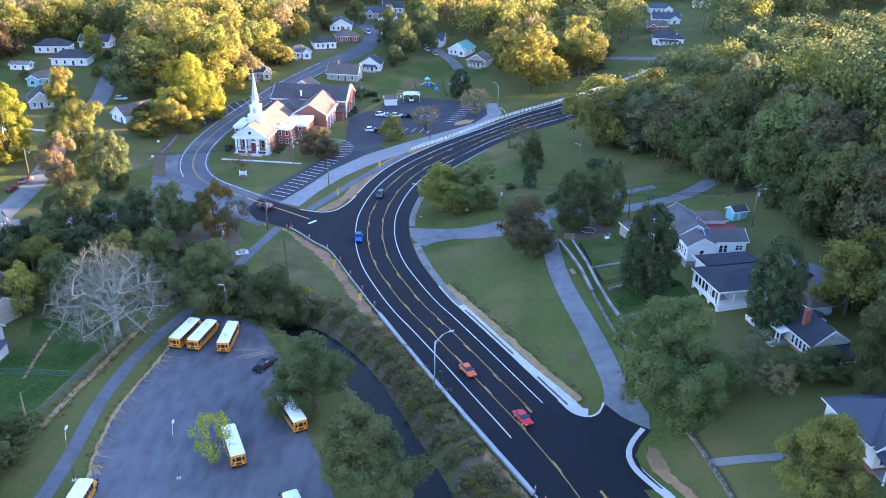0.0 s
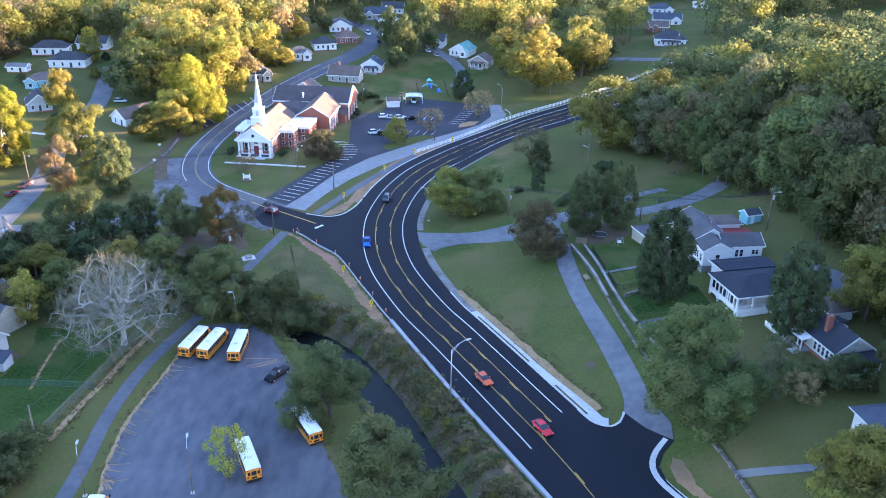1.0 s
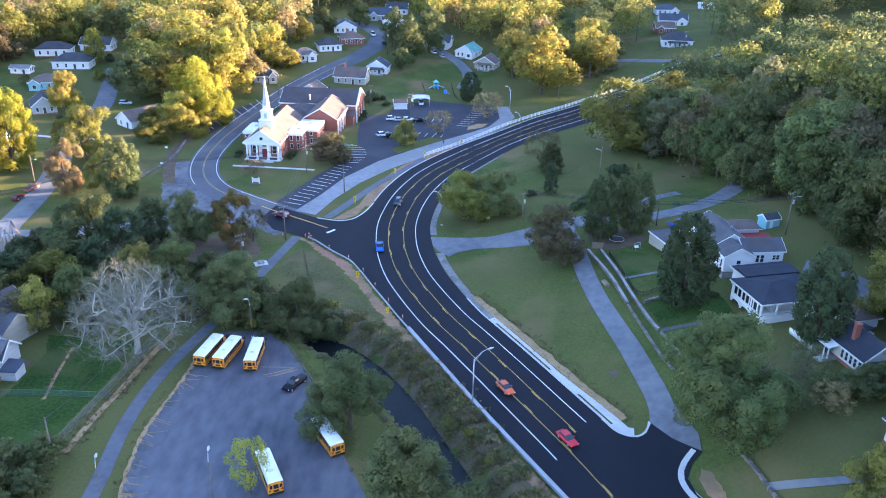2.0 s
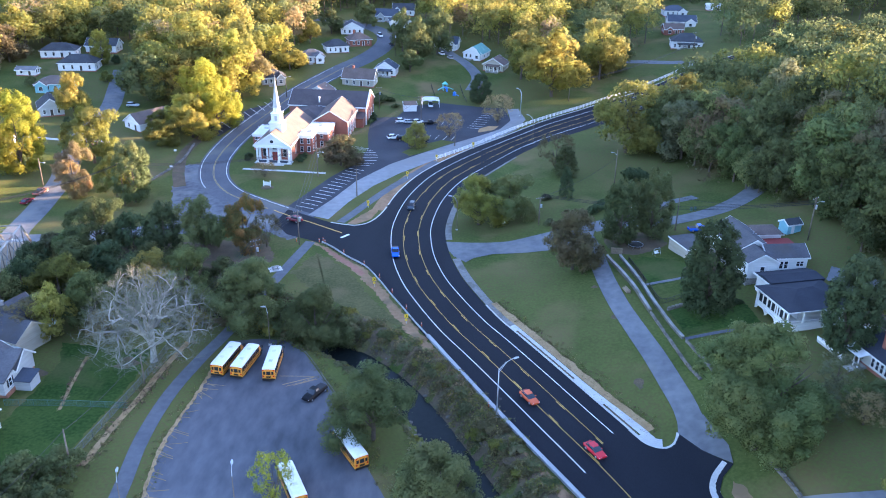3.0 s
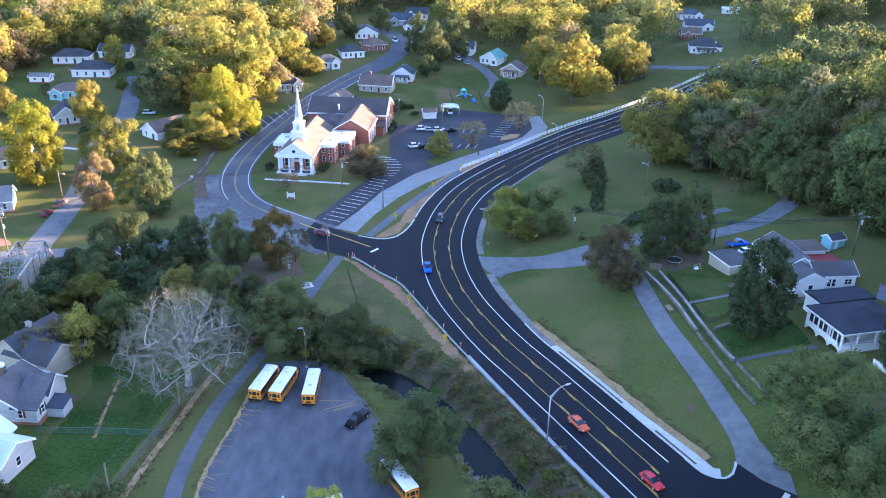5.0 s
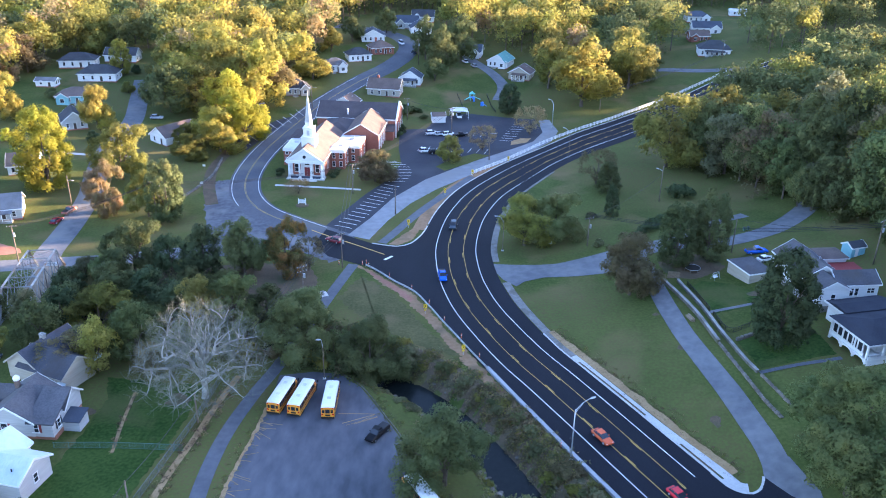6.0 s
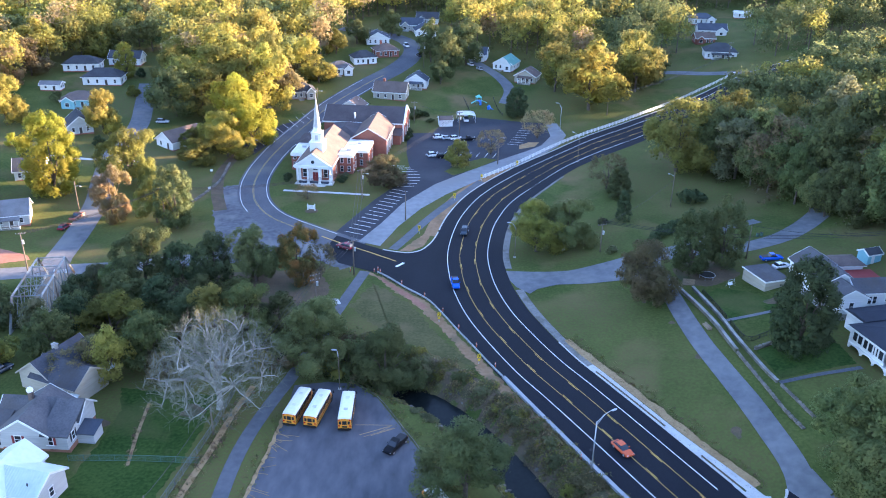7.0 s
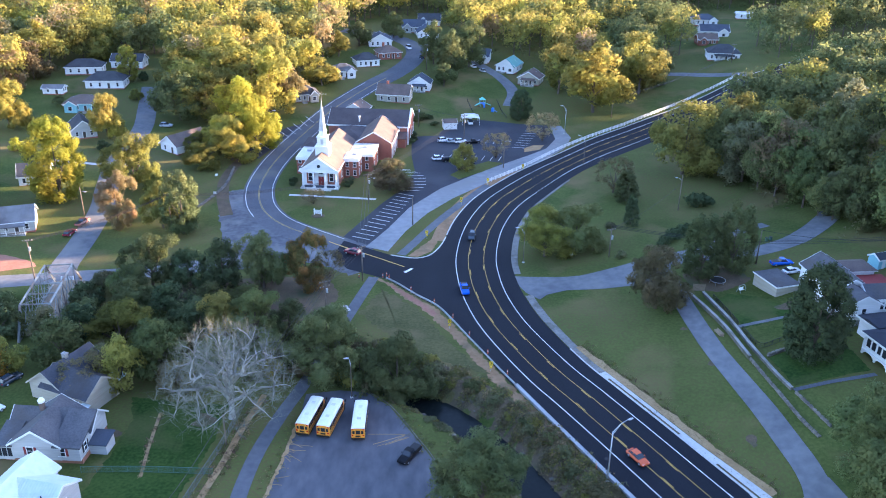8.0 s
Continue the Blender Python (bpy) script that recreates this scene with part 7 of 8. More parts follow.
def bus(x, y, rz):
    """A school bus whose nose points along local +x."""
    ob = thing("school_bus", "yellow school bus with white roof and black windows", "bus", x, y, ground(x, y) + 0.05, rz, "parked school buses")

    def hoop(px, w, z0, z1, k):
        h = w / 2
        return [(px, -h, z0), (px, h, z0), (px, h, z1 - k), (px, h * 0.93, z1 - k * 0.45), (px, h * 0.72, z1 - k * 0.1), (px, 0, z1), (px, -h * 0.72, z1 - k * 0.1), (px, -h * 0.93, z1 - k * 0.45), (px, -h, z1 - k)]

    part("body", Form().loft([hoop(-4.75, 2.36, 0.6, 2.72, 0.3), hoop(-4.6, 2.44, 0.5, 2.82, 0.34), hoop(3.9, 2.44, 0.5, 2.82, 0.34), hoop(4.1, 2.36, 0.6, 2.72, 0.3)]), BUS_YELLOW, ob)

    def cap(px, w, z0, z1):
        h = w / 2
        return [(px, -h, z0), (px, h, z0), (px, h * 0.95, z0 + (z1 - z0) * 0.55), (px, h * 0.7, z1 - 0.03), (px, 0, z1), (px, -h * 0.7, z1 - 0.03), (px, -h * 0.95, z0 + (z1 - z0) * 0.55)]

    part("roof", Form().loft([cap(-4.7, 2.36, 2.62, 2.86), cap(-4.5, 2.47, 2.6, 3.02), cap(3.7, 2.47, 2.6, 3.02), cap(4.0, 2.36, 2.62, 2.84)]), BUS_WHITE, ob, "white bus roof")
    part("hood", Form().loft([ring_of(4.0, 2.2, 0.6, 1.65), ring_of(4.9, 2.05, 0.6, 1.55), ring_of(5.35, 1.8, 0.65, 1.3)]), BUS_YELLOW, ob)
    for px in (-2.0, 1.6):
        part("roof_hatch", Form().box(px, 0, 2.99, 0.75, 0.75, 0.09, 0, 0.85), ROOF_FLAT, ob)
    for s in (-1, 1):
        for k in range(10):
            part("window", Form().box(-4.1 + 0.8 * k, s * 1.215, 1.60, 0.68, 0.05, 0.94), GLASS, ob)
        for z in (0.95, 1.35):
            part("rub_rail", Form().box(-0.4, s * 1.225, z, 8.4, 0.04, 0.09), BLACK_METAL, ob)
        for px in (-2.9, 4.35):
            wh = part("wheel", Form().wheel(px, s * 1.05, 0.48, 0.48, 0.3), RUBBER, ob)
            part("rim", Form().wheel(px, s * 1.17, 0.48, 0.28, 0.1, 12), BLACK_METAL, wh)
        part("tail_light", Form().box(-4.77, s * 0.98, 2.45, 0.06, 0.26, 0.2), TAIL_RED, ob)
        part("tail_light", Form().box(-4.77, s * 0.98, 1.15, 0.06, 0.3, 0.26), TAIL_RED, ob)
        part("rear_window", Form().box(-4.77, s * 0.78, 1.62, 0.06, 0.42, 0.62), GLASS, ob)
        part("mirror", Form().box(4.9, s * 1.35, 1.6, 0.12, 0.22, 0.5), BLACK_METAL, ob)
    part("rear_door_window", Form().box(-4.78, 0, 1.55, 0.06, 0.8, 0.75), GLASS, ob)
    part("number_panel", Form().box(-4.78, 0, 0.92, 0.06, 0.9, 0.34), BLACK_METAL, ob)
    part("windscreen", Form().box(4.13, 0, 1.7, 0.08, 1.9, 0.8), GLASS, ob)
    part("rear_bumper", Form().box(-4.85, 0, 0.5, 0.16, 2.4, 0.28), BLACK_METAL, ob)
    part("front_bumper", Form().box(5.4, 0, 0.5, 0.16, 2.2, 0.3), BLACK_METAL, ob)
    part("beacon", Form().tube([(3.4, 0, 3.0), (3.4, 0, 3.22)], [0.13, 0.1], 8), TRIM, ob)
    return ob


first_bus = bus(-56.05, 146.4, 79.5)
for x, y, rz in ((-52.25, 145.9, 80.0), (-46.85, 145.4, 91.5), (-28.65, 119.9, 121.5), (-36.55, 110.4, 116.0), (-56.4, 95.2, 91.0), (-22.6, 94.6, 118.0)):
    copy_thing(first_bus, pose(x, y, ground(x, y) + 0.05, 0, 0, rz))
car("pickup_truck", "black pickup parked in the bus yard", "truck", -37.3, 136.6, 240, CAR_BLACK, "pickup")
car("car", "red car on the new road", "car", 12.6, 122.0, -61, CAR_RED, "saloon", 0.1, "cars on the road")
car("car", "orange car on the new road", "car", 2.6, 137.0, -61, CAR_ORANGE, "saloon", 0.1, "cars on the road")
car("pickup_truck", "bright blue pickup at the bend", "truck", -27.0, 200.0, -84, CAR_BLUE, "pickup", 0.1, "cars on the road")
car("car", "dark grey car on the bend", "car", -24.6, 232.0, -97, CAR_DARK, "suv", 0.1, "cars on the road")
car("car", "dark maroon car leaving the side street", "car", -56.6, 220.2, 150, CAR_MAROON, "suv", 0.1, "cars on the road")
for x, y, rz, p, st, lb in ((-33.5, 322.8, 20, CAR_WHITE, "suv", "white car"), (-30.4, 322.0, 20, CAR_SILVER, "saloon", "silver car"), (-27.2, 321.6, 20, CAR_WHITE, "suv", "white car"), (-22.6, 321.0, 20, CAR_BLACK, "pickup", "black pickup"),
                            (-35.0, 300.6, 20, CAR_WHITE, "suv", "white car"), (-31.6, 299.4, 20, CAR_BLACK, "suv", "black car"), (-24.0, 296.4, 60, CAR_DARK, "suv", "dark car")):
    car("car", lb + " parked in the church car park", "car", x, y, rz, p, st, 0.06, "church car park cars")
car("van", "white van under the carport", "van", -23.2, 346.5, -85, CAR_WHITE, "van", None)
car("car", "silver car parked on a lawn", "car", -138.5, 322.6, 5, CAR_SILVER, "suv")
car("car", "small crimson car parked at the kerb", "car", -138.6, 234.2, 80, CAR_MAROON, "saloon")
car("pickup_truck", "faded rust-red pickup parked at the kerb", "truck", -137.8, 241.2, 80, CAR_RUST, "pickup")
car("car", "white car beside a dark-roofed house", "car", -115.6, 146.6, 60, CAR_WHITE, "saloon")
car("car", "dark car in a driveway", "car", -117.4, 157.4, 65, CAR_DARK, "suv")
car("pickup_truck", "bright blue pickup parked beside a garage", "truck", 50.0, 203.2, 10, CAR_BLUE, "pickup")
car("car", "white car parked beside a garage", "car", 50.6, 198.2, 20, CAR_WHITE, "saloon")
car("car", "dark red car on a gravel pad", "car", 75.6, 164.0, 30, CAR_MAROON, "saloon")
car("van", "white van on the far street", "van", -53.0, 444.5, -70, CAR_WHITE, "van")
for x, y, p in ((-20.5, 424.0, CAR_WHITE), (-16.2, 418.5, CAR_SILVER), (-46.0, 431.0, CAR_DARK)):
    car("car", "car parked beside the lane", "car", x, y, 110, p, "suv")


# ---- street furniture ----
def street_lamp(x, y, rz, height=10.4, arm=3.0, group="street lamps"):
    ob = thing("street_lamp", "galvanised street lamp with a single curved arm", "street lamp", x, y, None, rz, group)
    part("pole", Form().tube([(0, 0, -0.2), (0, 0, height)], [0.13 * height / 10, 0.08 * height / 10], 10), STEEL if height > 9.2 else POLE_WOOD, ob, round_off=True)
    part("base_plate", Form().box(0, 0, -0.1, 0.6, 0.6, 0.25), CONCRETE, ob)
    part("arm", Form().tube([(0, 0, height - 0.2), (arm * 0.45, 0, height + 0.95), (arm * 0.85, 0, height + 1.35), (arm, 0, height + 1.4)], [0.06, 0.055, 0.05, 0.05], 8), STEEL, ob)
    part("brace", Form().tube([(0, 0, height - 0.75), (arm * 0.5, 0, height + 0.9)], [0.035, 0.035], 6), STEEL, ob)
    part("lamp_head", Form().loft([[(arm - 0.1, a * 0.14, height + 1.36 + b * 0.07) for a, b in ((-1, -1), (1, -1), (1, 1), (-1, 1))], [(arm + 0.4, a * 0.2, height + 1.38 + b * 0.09) for a, b in ((-1, -1), (1, -1), (1, 1), (-1, 1))], [(arm + 0.9, a * 0.1, height + 1.4 + b * 0.05) for a, b in ((-1, -1), (1, -1), (1, 1), (-1, 1))]]), STEEL, ob)
    return ob


def utility_pole(x, y, rz, height=11.0, arms=1, lamp=False, group="utility poles", label="brown wooden utility pole with a cross-arm", z=None):
    ob = thing("utility_pole", label, "utility pole", x, y, z, rz, group)
    part("pole", Form().tube([(0, 0, -0.5), (0, 0, height)], [0.19, 0.12], 8), POLE_WOOD, ob, round_off=True)
    for k in range(arms):
        z1 = height - 0.5 - 1.2 * k
        a = part("cross_arm", Form().box(0, 0.14, z1, 2.4, 0.12, 0.14), POLE_WOOD, ob)
        for px in (-1.1, -0.4, 0.4, 1.1):
            part("insulator", Form().tube([(px, 0.14, z1 + 0.12), (px, 0.14, z1 + 0.36)], [0.07, 0.05], 6), GREY_WALL, a)
    if arms:
        part("transformer", Form().tube([(0.35, -0.2, height - 3.0), (0.35, -0.2, height - 2.0)], [0.26, 0.26], 10), STEEL, ob)
    if lamp:
        part("lamp_arm", Form().tube([(0, 0, height - 1.6), (0.8, -0.4, height - 1.2), (1.5, -0.8, height - 1.2)], [0.04, 0.04, 0.03], 6), STEEL, ob)
        part("lamp_head", Form().box(1.7, -0.9, height - 1.32, 0.6, 0.3, 0.18, -25), STEEL, ob)
    return ob


def cable(a, b, sag, r=0.045):
    f = Form()
    pts = [Vector(a).lerp(Vector(b), t) - Vector((0, 0, sag * 4 * t * (1 - t))) for t in np.linspace(0, 1, 15)]
    f.tube(pts, [r] * len(pts), 4)
    ob = part("cable", f, BLACK_METAL, None)
    return tagged(ob, "dark overhead cable strung between utility poles", "cable", "overhead cables")


street_lamp(-3.7, 131.2, 27)
street_lamp(-11.4, 217.0, 180, 8.5, 1.6)
street_lamp(15.0, 293.0, 135, 8.6, 2.4)
street_lamp(13.2, 332.0, 150, 9.5, 1.6)
street_lamp(-99.0, 320.4, -20, 9.0, 2.4)
street_lamp(-60.0, 102.0, 100, 8.0, 0.8)
street_lamp(-49.4, 154.2, 190, 7.6, 0.4)
street_lamp(-43.6, 103.4, 100, 8.5, 1.2)
utility_pole(36.6, 248.7, 160, 11.0, 0, True, label="wooden pole with a lamp arm on the field")
utility_pole(72.2, 190.6, 40, 11.0, 1, True)
utility_pole(44.7, 205.2, 20, 9.0, 0, False, label="plain leaning wooden pole")
utility_pole(10.8, 216.5, 20, 8.0, 1)
utility_pole(-108.5, 232.0, 10, 13.0, 1, True, z=-1.0)
utility_pole(-58.4, 183.5, 35, 10.5, 2)
utility_pole(-52.4, 204.5, 35, 9.6, 1)
utility_pole(-56.0, 257.6, 20, 9.5, 1, True)
utility_pole(-41.6, 240.9, 20, 9.0, 0, False, label="plain wooden pole beside the drive")
utility_pole(-26.0, 321.5, 10, 11.0, 2)
utility_pole(-12.6, 293.3, 10, 11.0, 0, True, label="wooden pole with a lamp arm")
utility_pole(34.8, 352.7, 10, 9.5, 0, False, label="plain wooden pole on a far lawn")
utility_pole(-83.4, 348.3, 10, 10.0, 0, True, label="wooden pole with a lamp arm")
utility_pole(-135.0, 205.0, 10, 11.0, 1)
utility_pole(-152.0, 199.0, 10, 11.0, 0, False, label="plain wooden pole by the old street")
utility_pole(-139.4, 246.5, 10, 9.0, 0, True, label="wooden pole with a lamp arm")
utility_pole(-44.0, 341.0, 10, 9.0, 1)
utility_pole(-43.0, 415.0, 10, 12.0, 1)
utility_pole(-72.0, 112.0, 35, 9.5, 0, False, label="plain wooden pole in the thicket")
utility_pole(-70.0, 139.0, 35, 6.5, 0, False, label="short wooden fence-line pole")
utility_pole(103, 420, 0, 9.0, 1)
for o in (-0.9, 0.0, 0.9):
    cable((-26 + o, 321.5, 10.6), (-56 + o, 257.6, 9.2), 1.6)
    cable((-56 + o, 257.6, 9.2), (-52.4 + o, 204.5, 9.4), 0.9)
    cable((-52.4 + o, 204.5, 9.4), (-58.4 + o, 183.5, 10.2), 0.5)
    cable((-58.4 + o, 183.5, 10.2), (-70 + o, 139, 6.6), 1.0)
    cable((-108.5, 232 + o, 11.6), (-135, 205 + o, 9.2), 1.2)
    cable((72.2, 190.6 + o, 20.6), (10.8, 216.5 + o, 11.0), 2.6)
    cable((-108.5, 232 + o, 11.6), (-56, 257.6 + o, 9.3), 2.0)
    cable((34.8, 352.7 + o, 10.5), (103, 420 + o, 15.5), 2.0)
cable((-70, 139, 6.4), (-72, 112, 9.2), 0.8, 0.05)
cable((-72, 112, 9.2), (-78, 80, 10), 0.8, 0.05)
cable((-26, 321.5, 10.2), (-44, 341, 8.6), 0.6)
cable((72.2, 190.6, 20.0), (44.7, 205.2, 15.4), 1.2)
cable((36.6, 248.7, 11.5), (10.8, 216.5, 10.4), 1.4)


def picked(line, every):
    """Points along a line, every so many metres, with the way there in degrees."""
    d = np.r_[0, np.cumsum(np.linalg.norm(np.diff(line, axis=0), axis=1))]
    for t in np.arange(0, d[-1], every):
        x, y = np.interp(t, d, line[:, 0]), np.interp(t, d, line[:, 1])
        x2, y2 = np.interp(min(t + 0.5, d[-1]), d, line[:, 0]), np.interp(min(t + 0.5, d[-1]), d, line[:, 1])
        yield x, y, math.degrees(math.atan2(y2 - y, x2 - x))


# guardrail round the outer junction corner, then the concrete wall
RAIL = spline([(-46.6, 205.4), (-43.5, 202.4), (-38.8, 196.8), (-33.6, 191.4), (-29.8, 184.4), (-26.4, 177.2), (-23.4, 171.2), (-20.0, 164.2), (-17.4, 159.2)], 1.0)
guard = tagged(part("guardrail", swept(RAIL, 0, 0.10, 0.50, 0.82), STEEL, None), "galvanised steel guardrail on short posts", "guardrail")
part("lower_lip", swept(RAIL, 0.05, 0.10, 0.42, 0.52), STEEL, guard)
for x, y, a in picked(RAIL, 1.9):
    part("post", Form().box(x, y, -0.3, 0.16, 0.18, 1.05, a), WOOD, guard)
CONCRETE_WALL = shade("smooth_concrete", (0.27, 0.275, 0.28), (0.36, 0.365, 0.37), 0.8, 3.0, 0.3, 0.1)
WALL_LINE = spline([(-17.2, 159.0), (-12.9, 150.6), (-8.2, 141.6), (-3.4, 132.4), (1.6, 123.2), (6.6, 114.2), (11.6, 105.2), (13.2, 102.2)], 1.5)
wall = structure("wall_creek", swept(WALL_LINE, 0, 0.55, -2.5, 0.62, 0.45), CONCRETE_WALL, "low pale concrete parapet wall above the creek", "wall")
part("coping", swept(WALL_LINE, 0, 0.75, 0.62, 0.74), CONCRETE_WALL, wall)
RAIL2 = spline([(13.4, 101.8), (17, 94), (21, 84), (30, 64)], 1.0)
guard2 = tagged(part("guardrail", swept(RAIL2, 0, 0.10, 0.50, 0.82), STEEL, None), "galvanised steel guardrail beyond the concrete wall", "guardrail")
for x, y, a in picked(RAIL2, 1.9):
    part("post", Form().box(x, y, -0.3, 0.16, 0.18, 1.05, a), WOOD, guard2)


def delineator(x, y):
    ob = thing("delineator_post", "orange and white traffic delineator post", "traffic post", x, y, None, 0, "delineator posts")
    part("base", Form().box(x * 0, 0, 0, 0.5, 0.5, 0.08), BLACK_METAL, ob)
    part("post", Form().tube([(0, 0, 0.05), (0, 0, 1.1)], [0.09, 0.08], 8), ORANGE, ob)
    part("band", Form().tube([(0, 0, 0.7), (0, 0, 0.9)], [0.1, 0.1], 8), TRIM, ob)


for x, y, a in picked(RAIL, 8.5):
    delineator(x + 0.7, y + 0.5)
for x, y in ((-47.5, 206.4), (-46.6, 207.2), (-53.5, 206.4), (-5.0, 134.5), (13.6, 103.4), (15.0, 101.0)):
    delineator(x, y)


def curve_sign(x, y, rz):
    ob = thing("road_sign", "yellow chevron curve sign on a post", "road sign", x, y, None, rz, "curve signs")
    part("post", Form().box(0, 0, -0.3, 0.09, 0.09, 2.9), STEEL, ob)
    pl = part("panel", Form().box(0, -0.08, 1.5, 0.75, 0.05, 0.95), SIGN_YELLOW, ob)
    for s in (-1, 1):
        part("chevron", Form().prism([(-0.24, 1.98 + s * 0.36), (-0.06, 1.98 + s * 0.36), (0.24, 1.98), (0.06, 1.98)], -0.125, -0.112, "y"), BLACK_METAL, pl)
    part("lower_panel", Form().box(0, -0.08, 0.85, 0.5, 0.05, 0.4), SIGN_YELLOW, ob)


for x, y, rz in ((-30.6, 181.6, 8), (-22.0, 164.4, 8), (-37.2, 231.4, -10), (-27.4, 257.6, -20), (-18.6, 275.6, -30), (-6.0, 290.6, -30)):
    curve_sign(x, y, rz)

# white rail fence above the outer kerb
FENCE = spline([(-18.8, 277.2), (-8.6, 289.8), (6.2, 309.0), (23.6, 327.0), (51.0, 354.8), (75.3, 377.7), (86, 386.6), (100, 398)], 1.5)
fence = tagged(new("rail_fence"), "white three-rail fence above the road", "fence")
for z in (0.35, 0.75, 1.15):
    part("rail", swept(FENCE, 0, 0.08, z, z + 0.17), TRIM, fence)
for x, y, a in picked(FENCE, 2.4):
    part("post", Form().box(x, y, float(base_ground(x, y)) - 0.2, 0.18, 0.18, 1.65, a), TRIM, fence)


def mesh_fence(line, height, label, spacing=2.6, metal=STEEL, bars=0.0, group="fences"):
    ob = tagged(new("fence"), label, "fence", group)
    part("top_rail", swept(line, 0, 0.06, height - 0.05, height + 0.02), metal, ob)
    part("bottom_rail", swept(line, 0, 0.04, 0.08, 0.13), metal, ob)
    for x, y, a in picked(line, spacing):
        part("post", Form().box(x, y, float(base_ground(x, y)) - 0.2, 0.07, 0.07, height + 0.25, a), metal, ob)
    if bars:
        f = Form()
        for x, y, a in picked(line, bars):
            f.box(x, y, float(base_ground(x, y)) + 0.08, 0.022, 0.022, height - 0.1, a)
        tagged(part("fence_infill", f, metal, ob), "", "", "", "stuff")
    else:
        f = Form()
        for z in np.arange(0.2, height - 0.05, 0.16):
            f2 = swept(line, 0, 0.012, z, z + 0.012)
            f.add(f2.v, f2.f)
        for x, y, a in picked(line, 0.18):
            f.box(x, y, float(base_ground(x, y)) + 0.08, 0.012, 0.012, height - 0.1, a)
        tagged(part("wire_mesh", f, metal, ob), "", "", "", "stuff")
    return ob


OLD_WIRE = shade("dull_wire", (0.10, 0.105, 0.10), (0.15, 0.155, 0.15), 0.7, 3.0, 0.5, 0.0)
GREEN_WIRE = shade("green_coated_wire", (0.06, 0.13, 0.10), (0.09, 0.17, 0.13), 0.6, 3.0, 0.5, 0.0)
mesh_fence(spline([(-92.5, 130.8), (-82, 131.2), (-70.2, 131.0)], 2.0), 1.3, "green wire mesh garden fence", 2.6, GREEN_WIRE)
mesh_fence(spline([(-69.4, 153), (-70.4, 140), (-72.2, 128), (-74.4, 112), (-75, 95)], 2.0), 1.6, "grey chain-link fence along the path", 2.8, OLD_WIRE)
mesh_fence(spline([(30.2, 190.2), (30.9, 182.0), (31.5, 176.1)], 1.0), 1.1, "black iron picket fence on a terrace wall", 2.0, BLACK_METAL, 0.16)
mesh_fence(spline([(31.7, 174.1), (33.1, 167.2), (38.0, 168.9), (44.3, 170.9)], 1.0), 1.1, "black iron picket fence round a lawn", 2.0, BLACK_METAL, 0.16)
mesh_fence(spline([(-24, 376), (-22, 362), (-21, 352)], 2.0), 1.2, "dark wire fence round the playground", 3.0, BLACK_METAL, 0.5)
mesh_fence(spline([(-11, 378), (-9.5, 362), (-8, 354)], 2.0), 1.2, "dark wire fence round the playground", 3.0, BLACK_METAL, 0.5)


def stone_wall(name, line, height, label, width=0.6, seed=1, rough=0.08):
    """A row of rough stones, each its own, in courses along a plan line."""
    r = random.Random(seed)
    ob = structure(name, swept(line, 0, width * 0.7, -0.5, height * 0.8), STONE_DARK, label, "wall")
    shapes = []
    for k in range(4):
        f = Form().box(0, 0, -0.5, 1, 1, 1, 0, 0.9)
        f.v = [(x + r.uniform(-rough, rough), y + r.uniform(-rough, rough), z + r.uniform(-rough, rough)) for x, y, z in f.v]
        me = f.mesh("stone")
        me.materials.append(STONE)
        shapes.append(me)
    course = 0
    h = 0.0
    while h < height:
        ch = min(r.uniform(0.28, 0.42), height - h + 0.1)
        for x, y, a in picked(line, 0.95 + 0.1 * (course % 3)):
            s = part("stone", shapes[r.randrange(4)], STONE, ob)
            s.matrix_world = pose(x + r.uniform(-0.04, 0.04), y, float(base_ground(x, y)) + h + ch / 2, 0, 0, a + r.uniform(-3, 3)) @ Matrix.Diagonal((r.uniform(0.75, 0.95), width * r.uniform(0.92, 1.12), ch * 1.05, 1))
        h += ch
        course += 1
    return ob


W1 = spline([(25.4, 192.7), (27.3, 181.8), (28.9, 171.7), (29.8, 163.1)], 1.0)
lower = structure("wall_terrace", swept(W1, 0, 0.5, -1.0, 0.8, 0.42), STONE_DARK, "weathered concrete retaining wall along the lane", "wall")
part("coping", swept(W1, 0, 0.62, 0.8, 0.92), CONCRETE_OLD, lower, "pale worn wall coping")
W2 = spline([(28.6, 192.6), (30.1, 179.9), (30.6, 175.2), (32.0, 163.1), (33.0, 155.8), (33.9, 151.7)], 1.0)
upper = structure("wall_terrace_2", swept(W2, 0, 0.45, -1.0, 0.6, 0.4), STONE_DARK, "weathered upper retaining wall", "wall")
part("coping", swept(W2, 0, 0.6, 0.6, 0.72), CONCRETE_OLD, upper, "pale worn wall coping")
stone_wall("wall_stone", spline([(29.9, 162.6), (30.9, 154.5), (32.5, 144.5), (34.1, 138.8)], 1.0), 0.5, "low dark fieldstone wall beside the lane", 0.38, seed=2)
stone_wall("wall_stone_3", spline([(34.4, 150.3), (35.2, 147.1), (36.9, 140.7)], 1.0), 0.45, "low fieldstone edge of a lawn", 0.38, seed=4)
stone_wall("wall_stone_4", spline([(39.7, 115.6), (40.8, 111.0), (41.6, 107.6)], 1.0), 0.55, "low grey stone yard wall", 0.5, seed=5)
stone_wall("wall_stone_5", spline([(41.8, 106.5), (42.6, 103.0), (43.5, 97.9)], 1.0), 0.55, "low grey stone yard wall", 0.5, seed=6)
